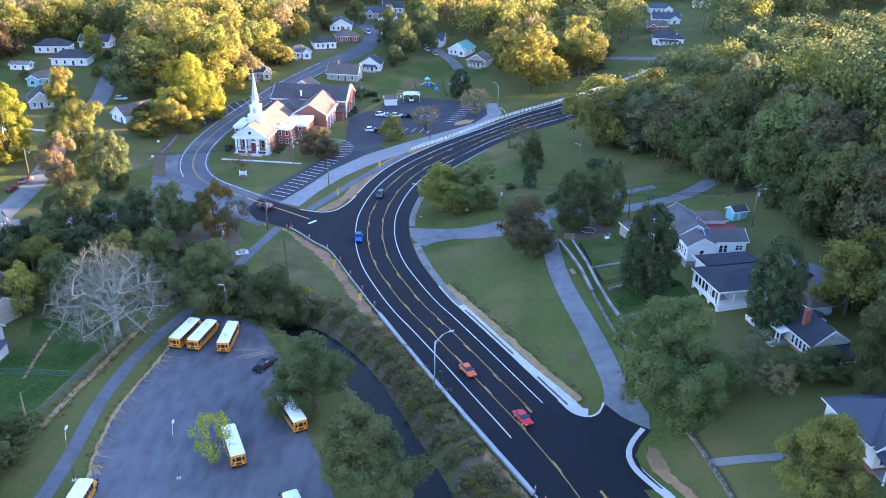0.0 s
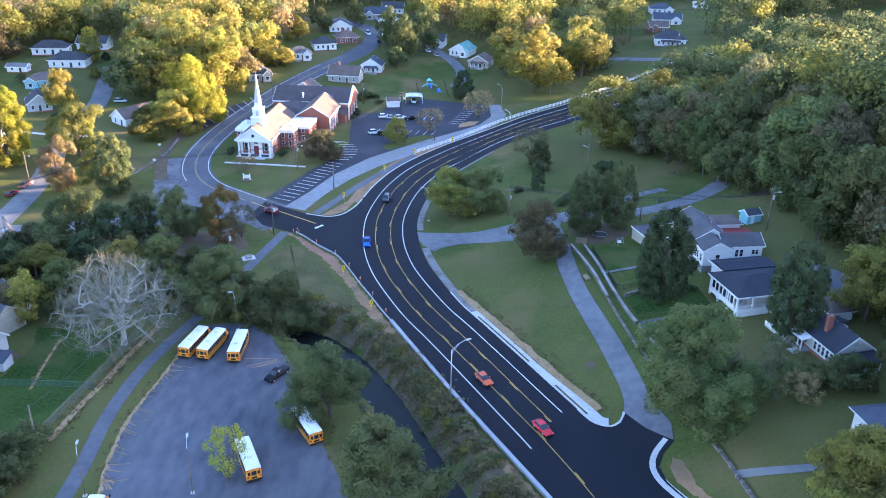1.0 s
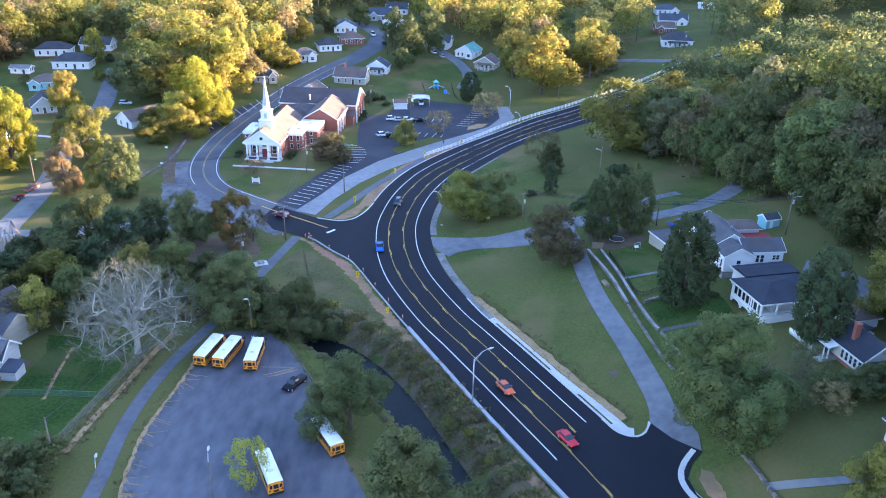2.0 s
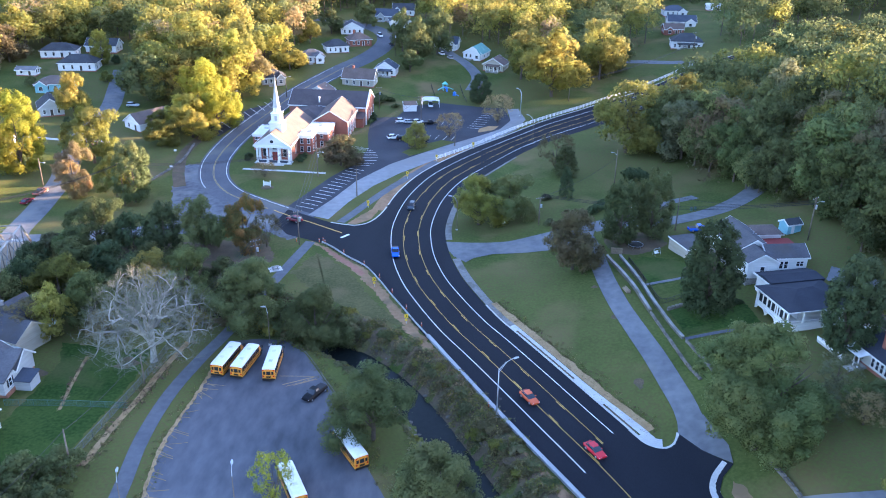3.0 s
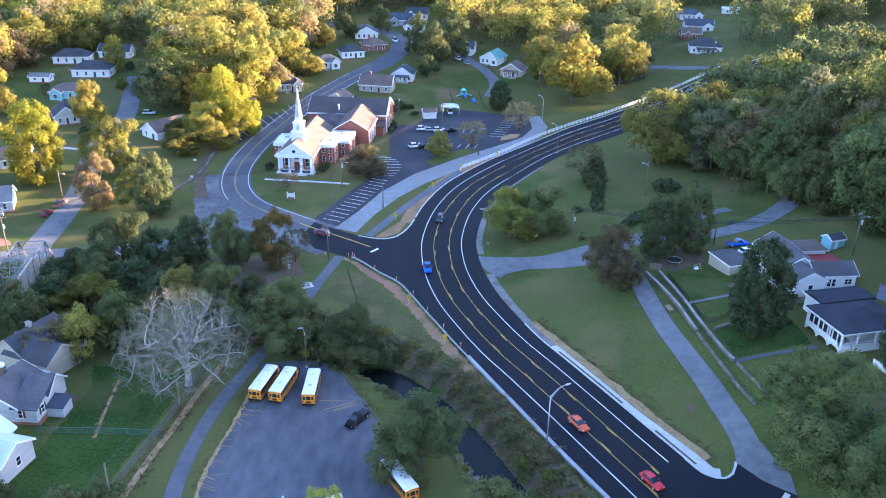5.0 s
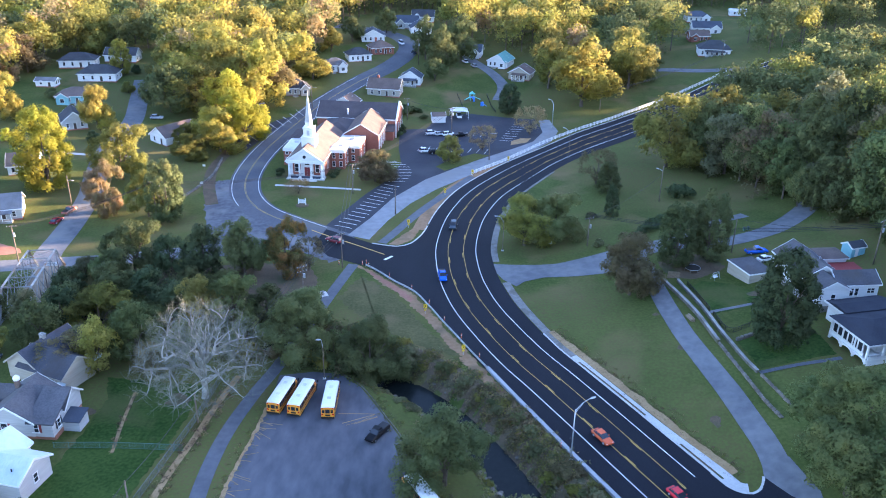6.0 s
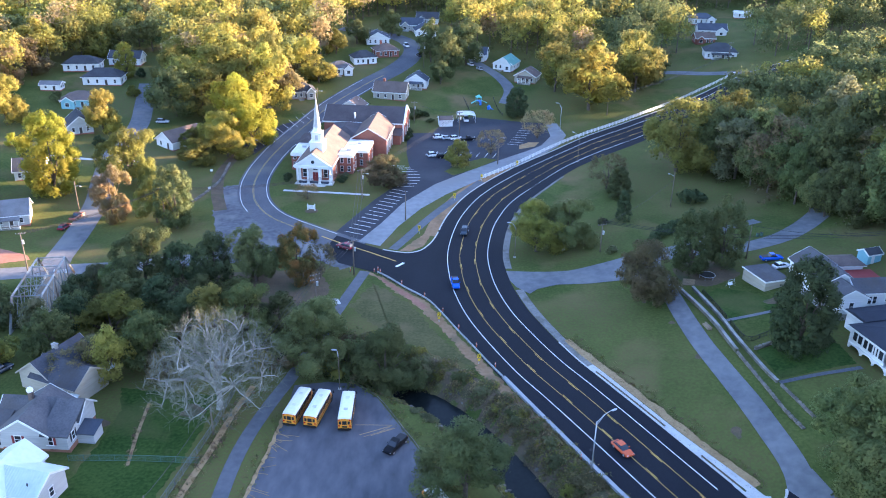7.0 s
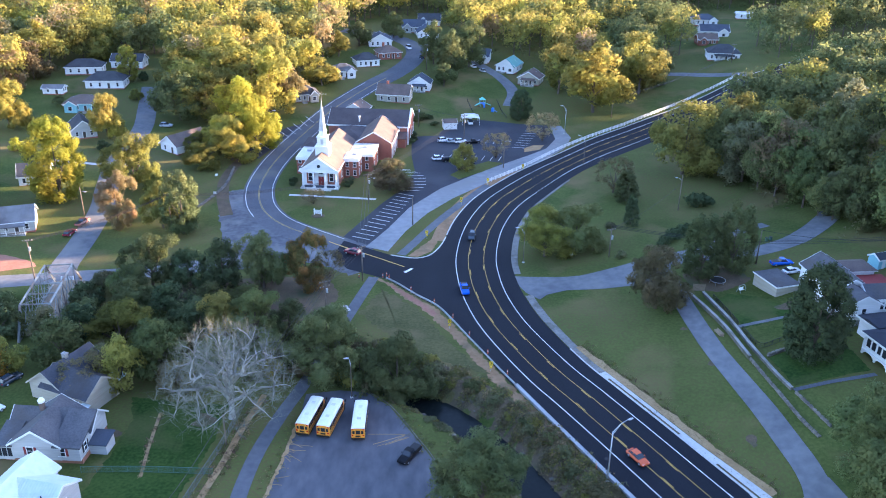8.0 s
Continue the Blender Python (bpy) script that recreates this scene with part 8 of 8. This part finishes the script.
stone_wall("wall_stone_6", spline([(33.8, 163.7), (37.6, 165.4), (41.9, 166.3)], 1.0), 0.6, "low mossy stone step wall", 0.5, seed=7)
stone_wall("wall_stone_7", spline([(-104.5, 287), (-103.6, 270), (-106.4, 256), (-109.6, 246.6)], 1.0), 0.5, "low dark stone wall behind the verge", 0.6, seed=10, rough=0.12)
boards = thing("board_fence", "short orange-brown wooden privacy fence", "fence", 28.1, 194.3, None, -8)
for k in range(14):
    part("board", Form().box(-1.4 + 0.2 * k, 0, -0.2, 0.185, 0.04, 1.9), WOOD, boards)
part("fence_rail", Form().box(0, 0.05, 0.5, 2.8, 0.05, 0.1).box(0, 0.05, 1.3, 2.8, 0.05, 0.1), WOOD, boards)

# rocks and low growth on the creek's far bank
rb = random.Random(14)
rock_shapes = []
for k in range(3):
    f = Form()
    rings = [[(math.cos(a) * rr * rb.uniform(0.8, 1.2), math.sin(a) * rr * rb.uniform(0.8, 1.2), z) for a in np.linspace(0, 6.283, 8)[:-1]] for rr, z in ((0.8, -0.3), (1.0, 0.1), (0.75, 0.5), (0.25, 0.68))]
    me = f.loft(rings).mesh("rock")
    me.materials.append(STONE)
    rock_shapes.append(me)
bank = tagged(new("riprap"), "scattered grey-brown rocks at the water's edge", "rocks", "", "structure")
cn = normals(CREEK)
for k in range(260):
    i = rb.randrange(28, len(CREEK) - 26)
    o = rb.choice([-1, -1, -1, 1]) * rb.uniform(3.3, 4.9)
    x, y = CREEK[i] - cn[i] * o + np.array([rb.uniform(-2, 2), rb.uniform(-2, 2)])
    d = away(CREEK, x, y)[0]
    if d < 3.0:
        continue
    s = part("rock", rock_shapes[k % 3], STONE, bank)
    sz = rb.uniform(0.2, 0.62)
    s.matrix_world = pose(x, y, ground(x, y) + 0.05, 0, 0, rb.uniform(0, 360)) @ Matrix.Diagonal((sz, sz * rb.uniform(0.7, 1.2), sz * 0.8, 1))


# ---- bridges ----
def truss_bridge():
    ob = thing("truss_bridge", "old grey steel through-truss bridge over the creek", "bridge", -122.6, 187.5, -0.2, 100)
    length, w, h, n = 30.0, 6.2, 6.6, 6
    step = length / n

    def beam(a, b, t=0.28, name="beam"):
        part(name, Form().tube([a, b], [t * 0.7, t * 0.7], 4), TRUSS_STEEL, ob)

    part("deck", Form().box(0, 0, -0.3, length, w - 0.6, 0.3), WOOD, ob, "plank bridge deck")
    for s in (-1, 1):
        y = s * w / 2
        beam((-length / 2, y, 0), (length / 2, y, 0), 0.34, "bottom_chord")
        beam((-length / 2 + step, y, h), (length / 2 - step, y, h), 0.42, "top_chord")
        beam((-length / 2, y, 0), (-length / 2 + step, y, h), 0.42, "end_post")
        beam((length / 2, y, 0), (length / 2 - step, y, h), 0.42, "end_post")
        for k in range(1, n):
            x = -length / 2 + step * k
            beam((x, y, 0), (x, y, h), 0.2, "vertical")
            if k < n - 1:
                beam((x, y, h), (x + step, y, 0), 0.12, "diagonal")
                beam((x, y, 0), (x + step, y, h), 0.12, "diagonal")
        for z in (0.6, 1.1):
            beam((-length / 2, y * 0.93, z), (length / 2, y * 0.93, z), 0.1, "hand_rail")
    for k in range(1, n):
        x = -length / 2 + step * k
        beam((x, -w / 2, h), (x, w / 2, h), 0.22, "cross_beam")
        if k < n - 1:
            beam((x, -w / 2, h), (x + step, w / 2, h), 0.08, "brace")
            beam((x, w / 2, h), (x + step, -w / 2, h), 0.08, "brace")
    for x in (-length / 2 + 0.4, length / 2 - 0.4):
        part("abutment", Form().box(x, 0, -4.5, 1.6, w + 1.5, 4.2), CONCRETE_OLD, ob)
    for x, s in ((-length / 2 + 2.5, 1), (-length / 2 + 1.5, -1)):
        part("vine", crown_mesh("vine", 70 + s, 2.6, 5.5, 26, 900, 0.36, "egg"), GREEN, ob, "green vine climbing the truss").location = (x, s * w / 2, 0.2)


truss_bridge()
barrier = thing("barricade", "white slatted road-closed barricade", "barricade", -126.2, 204.0, None, 8)
for z in (0.4, 0.8, 1.2):
    part("slat", Form().box(0, 0, z, 3.4, 0.06, 0.2), TRIM, barrier)
for x in (-1.4, 1.4):
    part("leg", Form().box(x, 0, 0, 0.1, 0.5, 1.5), TRIM, barrier)

foot = thing("covered_footbridge", "small footbridge with a dark shingled roof", "footbridge", -56.6, 173.6, 0.1, 8)
part("deck", Form().box(0, 0, -0.2, 3.4, 15.0, 0.3), WOOD, foot)
for s in (-1, 1):
    part("roof", Form().prism([(0, 4.2), (0, 4.35), (s * 2.5, 2.95), (s * 2.5, 2.8)], -7.6, 7.6, "y"), ROOF_NAVY, foot)
    part("side_wall", Form().box(s * 1.65, 0, 0.1, 0.12, 15.0, 1.1), WOOD, foot)
    for k in range(6):
        part("post", Form().box(s * 1.65, -7.3 + 2.92 * k, 0.1, 0.18, 0.18, 3.1), WOOD, foot)
bench = thing("picnic_table", "pale picnic bench on a small concrete slab", "bench", -55.6, 189.6, None, 25)
part("slab", Form().box(0, 0, -0.05, 3.2, 2.6, 0.12), CONCRETE, bench)
part("tabletop", Form().box(0, 0, 0.75, 1.8, 0.75, 0.07), CONCRETE_OLD, bench)
for y in (-0.75, 0.75):
    part("seat", Form().box(0, y, 0.42, 1.8, 0.3, 0.07), CONCRETE_OLD, bench)
for x in (-0.6, 0.6):
    part("leg", Form().box(x, 0, 0.05, 0.12, 1.5, 0.4).box(x, 0, 0.4, 0.12, 0.5, 0.36), CONCRETE_OLD, bench)

# ---- playground, carport, yard things ----
play = thing("play_tower", "mint-green and blue playground climbing tower with slides", "playground", -17.6, 371.0, None, 15)
play.scale = (0.8, 0.8, 0.85)
for x in (-1.2, 1.2):
    for y in (-1.2, 1.2):
        part("post", Form().tube([(x, y, -0.2), (x, y, 3.4)], [0.09, 0.09], 8), GREEN_PLASTIC, play)
part("platform", Form().box(0, 0, 1.5, 2.6, 2.6, 0.14), BLUE_PLASTIC, play)
part("roof", Form().box(0, 0, 3.4, 3.0, 3.0, 1.2, 0, 0.1), GREEN_PLASTIC, play)
part("slide", Form().prism([(1.3, 1.5), (1.3, 1.75), (4.6, 0.4), (4.6, 0.15)], -0.5, 0.5, "y"), GREEN_PLASTIC, play)
part("slide", Form().prism([(-1.3, 1.5), (-1.3, 1.75), (-4.2, 0.4), (-4.2, 0.15)], -0.5, 0.5, "y"), GREEN_PLASTIC, play)
part("climber", Form().tube([(0, -1.3, 1.5), (0.4, -2.6, 1.2), (0, -3.6, 0.1)], [0.5, 0.5, 0.5], 10), BLUE_PLASTIC, play)
play2 = thing("play_tower", "blue plastic toddler play tower", "playground", -13.4, 363.5, None, -20)
play2.scale = (0.6, 0.6, 0.65)
part("body", Form().box(0, 0, 0, 1.8, 1.8, 2.0).box(0, 0, 2.0, 2.2, 2.2, 0.8, 0, 0.3), BLUE_PLASTIC, play2)
part("slide", Form().prism([(0.9, 1.2), (0.9, 1.4), (3.2, 0.3), (3.2, 0.1)], -0.45, 0.45, "y"), BLUE_PLASTIC, play2)
carport = thing("carport", "white metal carport over a van", "carport", -23.2, 347.2, None, 5)
part("roof", Form().prism([(-3.6, 2.7), (-2.0, 3.1), (2.0, 3.1), (3.6, 2.7), (3.6, 2.8), (2.0, 3.22), (-2.0, 3.22), (-3.6, 2.8)], -3.2, 3.2, "y"), ROOF_FLAT, carport)
for x in (-3.5, 3.5):
    for y in (-3.0, 3.0):
        part("post", Form().box(x, y, 0, 0.1, 0.1, 2.8), TRIM, carport)
hut = thing("shed", "small white shed with reddish roof in the car park", "shed", -31.5, 340.5, None, 10)
gable_block(hut, -2.6, 2.6, -2.2, 2.2, -0.2, 2.5, 1.1, WHITE_WALL, ROOF_BROWN, "x", 0.25)
tramp = thing("trampoline", "round black trampoline under pines", "trampoline", 33.2, 197.4, None)
part("mat", Form().tube([(0, 0, 0.75), (0, 0, 0.8)], [1.7, 1.7], 20), BLACK_METAL, tramp)
part("frame", Form().tube([(math.cos(a) * 1.85, math.sin(a) * 1.85, 0.8) for a in np.linspace(0, 6.283, 21)], [0.05] * 21, 6), STEEL, tramp)
for k in range(6):
    a = 6.283 * k / 6
    part("leg", Form().tube([(1.8 * math.cos(a), 1.8 * math.sin(a), -0.1), (1.8 * math.cos(a), 1.8 * math.sin(a), 0.8)], [0.03, 0.03], 5), STEEL, tramp)
swing = thing("garden_swing", "small white garden swing seat on a lawn", "swing", 37.4, 192.7, None, 30)
part("seat", Form().box(0, 0, 0.45, 1.3, 0.5, 0.08).box(0, 0.25, 0.5, 1.3, 0.06, 0.5), TRIM, swing)
for x in (-0.9, 0.9):
    part("leg", Form().tube([(x, -0.6, -0.1), (x, 0, 1.7)], [0.035, 0.035], 5).tube([(x, 0.6, -0.1), (x, 0, 1.7)], [0.035, 0.035], 5), STEEL, swing)
part("top_bar", Form().tube([(-0.9, 0, 1.7), (0.9, 0, 1.7)], [0.04, 0.04], 6), STEEL, swing)
logs = thing("log_pile", "small pile of cut logs beside the lane", "logs", 26.7, 173.4, None, 105)
for k in range(7):
    part("log", Form().tube([(-1.2 + 0.1 * (k % 3), -0.3 + 0.28 * (k % 3), 0.15 + 0.24 * (k // 3)), (1.3, -0.3 + 0.3 * (k % 3), 0.15 + 0.24 * (k // 3))], [0.15, 0.13], 8), WOOD, logs)
for x, y, lb in ((-108.0, 277.5, "small white yard sign"), (-104.5, 262.0, "small white yard sign"), (1.5, 219.5, "small white marker sign"), (37.8, 225, "small pale mail box")):
    s = thing("yard_sign", lb + " on a short post", "sign", x, y, None, 10, "yard signs")
    part("panel", Form().box(0, 0, 0.8, 0.9, 0.05, 0.7), TRIM, s)
    part("post", Form().box(0, 0, -0.1, 0.06, 0.06, 0.95), WOOD, s)
for x, y in ((53.0, 221.5), (54.2, 222.0)):
    b = thing("wheelie_bin", "dark green wheeled rubbish bin", "bin", x, y, None, 15, "bins at the drive")
    part("body", Form().box(0, 0, 0.08, 0.5, 0.6, 0.9, 0, 1.12), GREEN_WIRE, b)
    part("lid", Form().box(0, 0, 0.98, 0.62, 0.72, 0.07), BLACK_METAL, b)
for x, y in ((15.2, 137.9), (-2.8, 137.0)):
    lid = thing("manhole_cover", "dark round iron manhole cover set in the paving", "manhole cover", x, y, 0.14)
    part("cover", Form().tube([(0, 0, 0), (0, 0, 0.03)], [0.38, 0.38], 16), BLACK_METAL, lid)


# ---- woods: the edge as single trees, the rest joined ----
def inside(x, y, poly):
    c, n = False, len(poly)
    for i in range(n):
        (ax, ay), (bx, by) = poly[i], poly[i - 1]
        if (ay > y) != (by > y) and x < (bx - ax) * (y - ay) / (by - ay) + ax:
            c = not c
    return c


RIGHT_WOOD = [(58, 262), (66, 250), (70, 237), (75, 222), (76, 205), (75, 190), (75, 175), (77, 158), (79, 138), (82, 108), (84, 80), (90, 30), (330, 30), (330, 330), (210, 400), (150, 388), (118, 372), (92, 348), (66, 312), (52, 285)]
LEFT_WOOD = [(-420, 250), (-215, 285), (-210, 350), (-205, 395), (-165, 404), (-150, 372), (-142, 345), (-128, 322), (-112, 332), (-98, 372), (-92, 392), (-88, 440), (-78, 490), (-60, 520), (-30, 515), (-36, 445), (-10, 446), (14, 424), (30, 402), (62, 410), (88, 442), (90, 520), (100, 560), (120, 540), (160, 545), (165, 480), (122, 450), (120, 425), (150, 410), (190, 440), (330, 420), (460, 700), (300, 860), (-400, 860)]
SOLO = random.Random(21)


def scatter(poly, gap, seed, box, seen=True):
    r, out = random.Random(seed), []
    x0, x1, y0, y1 = box
    y = y0
    while y < y1:
        x = x0 + r.uniform(0, gap)
        while x < x1:
            px, py = x + r.uniform(-0.38, 0.38) * gap, y + r.uniform(-0.38, 0.38) * gap
            if inside(px, py, poly) and (abs(px + 12) < 0.60 * py + 30) == seen and clear(px, py):
                out.append((px, py))
            x += gap
        y += gap * 0.87
    return out


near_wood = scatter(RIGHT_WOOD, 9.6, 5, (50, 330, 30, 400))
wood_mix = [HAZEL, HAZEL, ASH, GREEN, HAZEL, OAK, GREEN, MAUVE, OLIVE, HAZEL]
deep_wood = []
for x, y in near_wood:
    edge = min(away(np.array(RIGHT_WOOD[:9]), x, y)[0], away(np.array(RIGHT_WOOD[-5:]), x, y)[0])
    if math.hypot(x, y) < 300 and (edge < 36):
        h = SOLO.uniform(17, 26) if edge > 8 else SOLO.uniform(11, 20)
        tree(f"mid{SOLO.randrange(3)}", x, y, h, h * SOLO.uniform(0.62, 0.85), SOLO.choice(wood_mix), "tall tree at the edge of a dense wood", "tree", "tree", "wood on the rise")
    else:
        # trees before y 265 are made taller to block the low sun
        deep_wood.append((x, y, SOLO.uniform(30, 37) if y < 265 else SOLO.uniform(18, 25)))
for x, y in scatter(LEFT_WOOD, 12.5, 6, (-420, 460, 250, 720)):
    deep_wood.append((x, y, SOLO.uniform(16, 27)))


def joined_wood(spots, leaves_each, size, seed, kinds=1):
    rng, co, skin, ways = np.random.RandomState(seed), [], [], []
    stems = Form()
    z = ground(np.array([s[0] for s in spots]), np.array([s[1] for s in spots]))
    for (x, y, h), gz in zip(spots, z):
        w = h * rng.uniform(0.6, 0.86)
        n = leaves_each if y < 480 else int(leaves_each * 0.42)
        at, way, grow = crown_points(rng, 54, n, "top")
        co.append(leaf_blades(rng, at * np.array([w, w, h * 0.92]) + np.array([x, y, gz + h * 0.04]), way, size * (1.0 if y < 480 else 1.45), grow))
        ways.append(way)
        skin.append(np.full(n, rng.randint(kinds), np.int32))
        stems.tube([(x, y, gz - 0.5), (x, y, gz + h * 0.6)], [0.35, 0.12], 5)
    co = np.vstack(co)
    me = bulk("leaves", co, np.arange(len(co)).reshape(-1, 3))
    clump_shading(me, np.vstack(ways))
    if kinds > 1:
        me.polygons.foreach_set("material_index", np.concatenate(skin))
    return me, stems


for part_spots, seed, mixed, label in (([s for s in deep_wood if s[0] < 40 and s[1] < 1000], 1, (GOLD, OLIVE, GOLD, OLIVE, HAZEL, GOLD, OLIVE, PALE), "dense wood turning gold in the evening sun"), ([s for s in deep_wood if s[0] >= 40], 2, (OLIVE, HAZEL, GREEN, GREEN, OLIVE, HAZEL, GREEN), "dense olive-green wood in the distance")):
    crown, stems = joined_wood(part_spots, 800, 0.88, seed, len(mixed))
    for m in mixed:
        crown.materials.append(m)
    wood = tagged(new("woods", crown), label, "woods", "", "stuff")
    part("trunks", stems, BARK, wood)

# growth on the wood's floor
rw = random.Random(61)
for poly, seed, count, box in ((RIGHT_WOOD, 51, 420, (55, 200, 120, 390)), (LEFT_WOOD, 52, 620, (-230, 170, 320, 560))):
    floor_spots = []
    while len(floor_spots) < count:
        x, y = rw.uniform(box[0], box[1]), rw.uniform(box[2], box[3])
        if inside(x, y, poly) and clear(x, y):
            floor_spots.append((x, y))
    floor_spots = np.array(floor_spots)
    brush(floor_spots[:, 0], floor_spots[:, 1], 24, 3.0, 7.0, 0.9, (GREEN, SCRUB, OAK, MAUVE), "shaded undergrowth inside the wood", seed)

# unseen wood added beyond the view, to keep the low sun off the road
hidden = [(x, y, SOLO.uniform(27, 35)) for x, y in scatter(RIGHT_WOOD, 12.0, 7, (50, 330, 30, 400), False)]
hidden += [(x, y, SOLO.uniform(27, 35)) for x, y in scatter([(95, -160), (300, -160), (330, 30), (92, 30)], 13.0, 9, (90, 330, -160, 30), False)]
crown, stems = joined_wood(hidden, 150, 3.0, 4)
crown.materials.append(OAK)
wood = tagged(new("woods", crown), "unseen wood added on the rise to block the low sun", "woods", "", "stuff")
part("trunks", stems, BARK, wood)
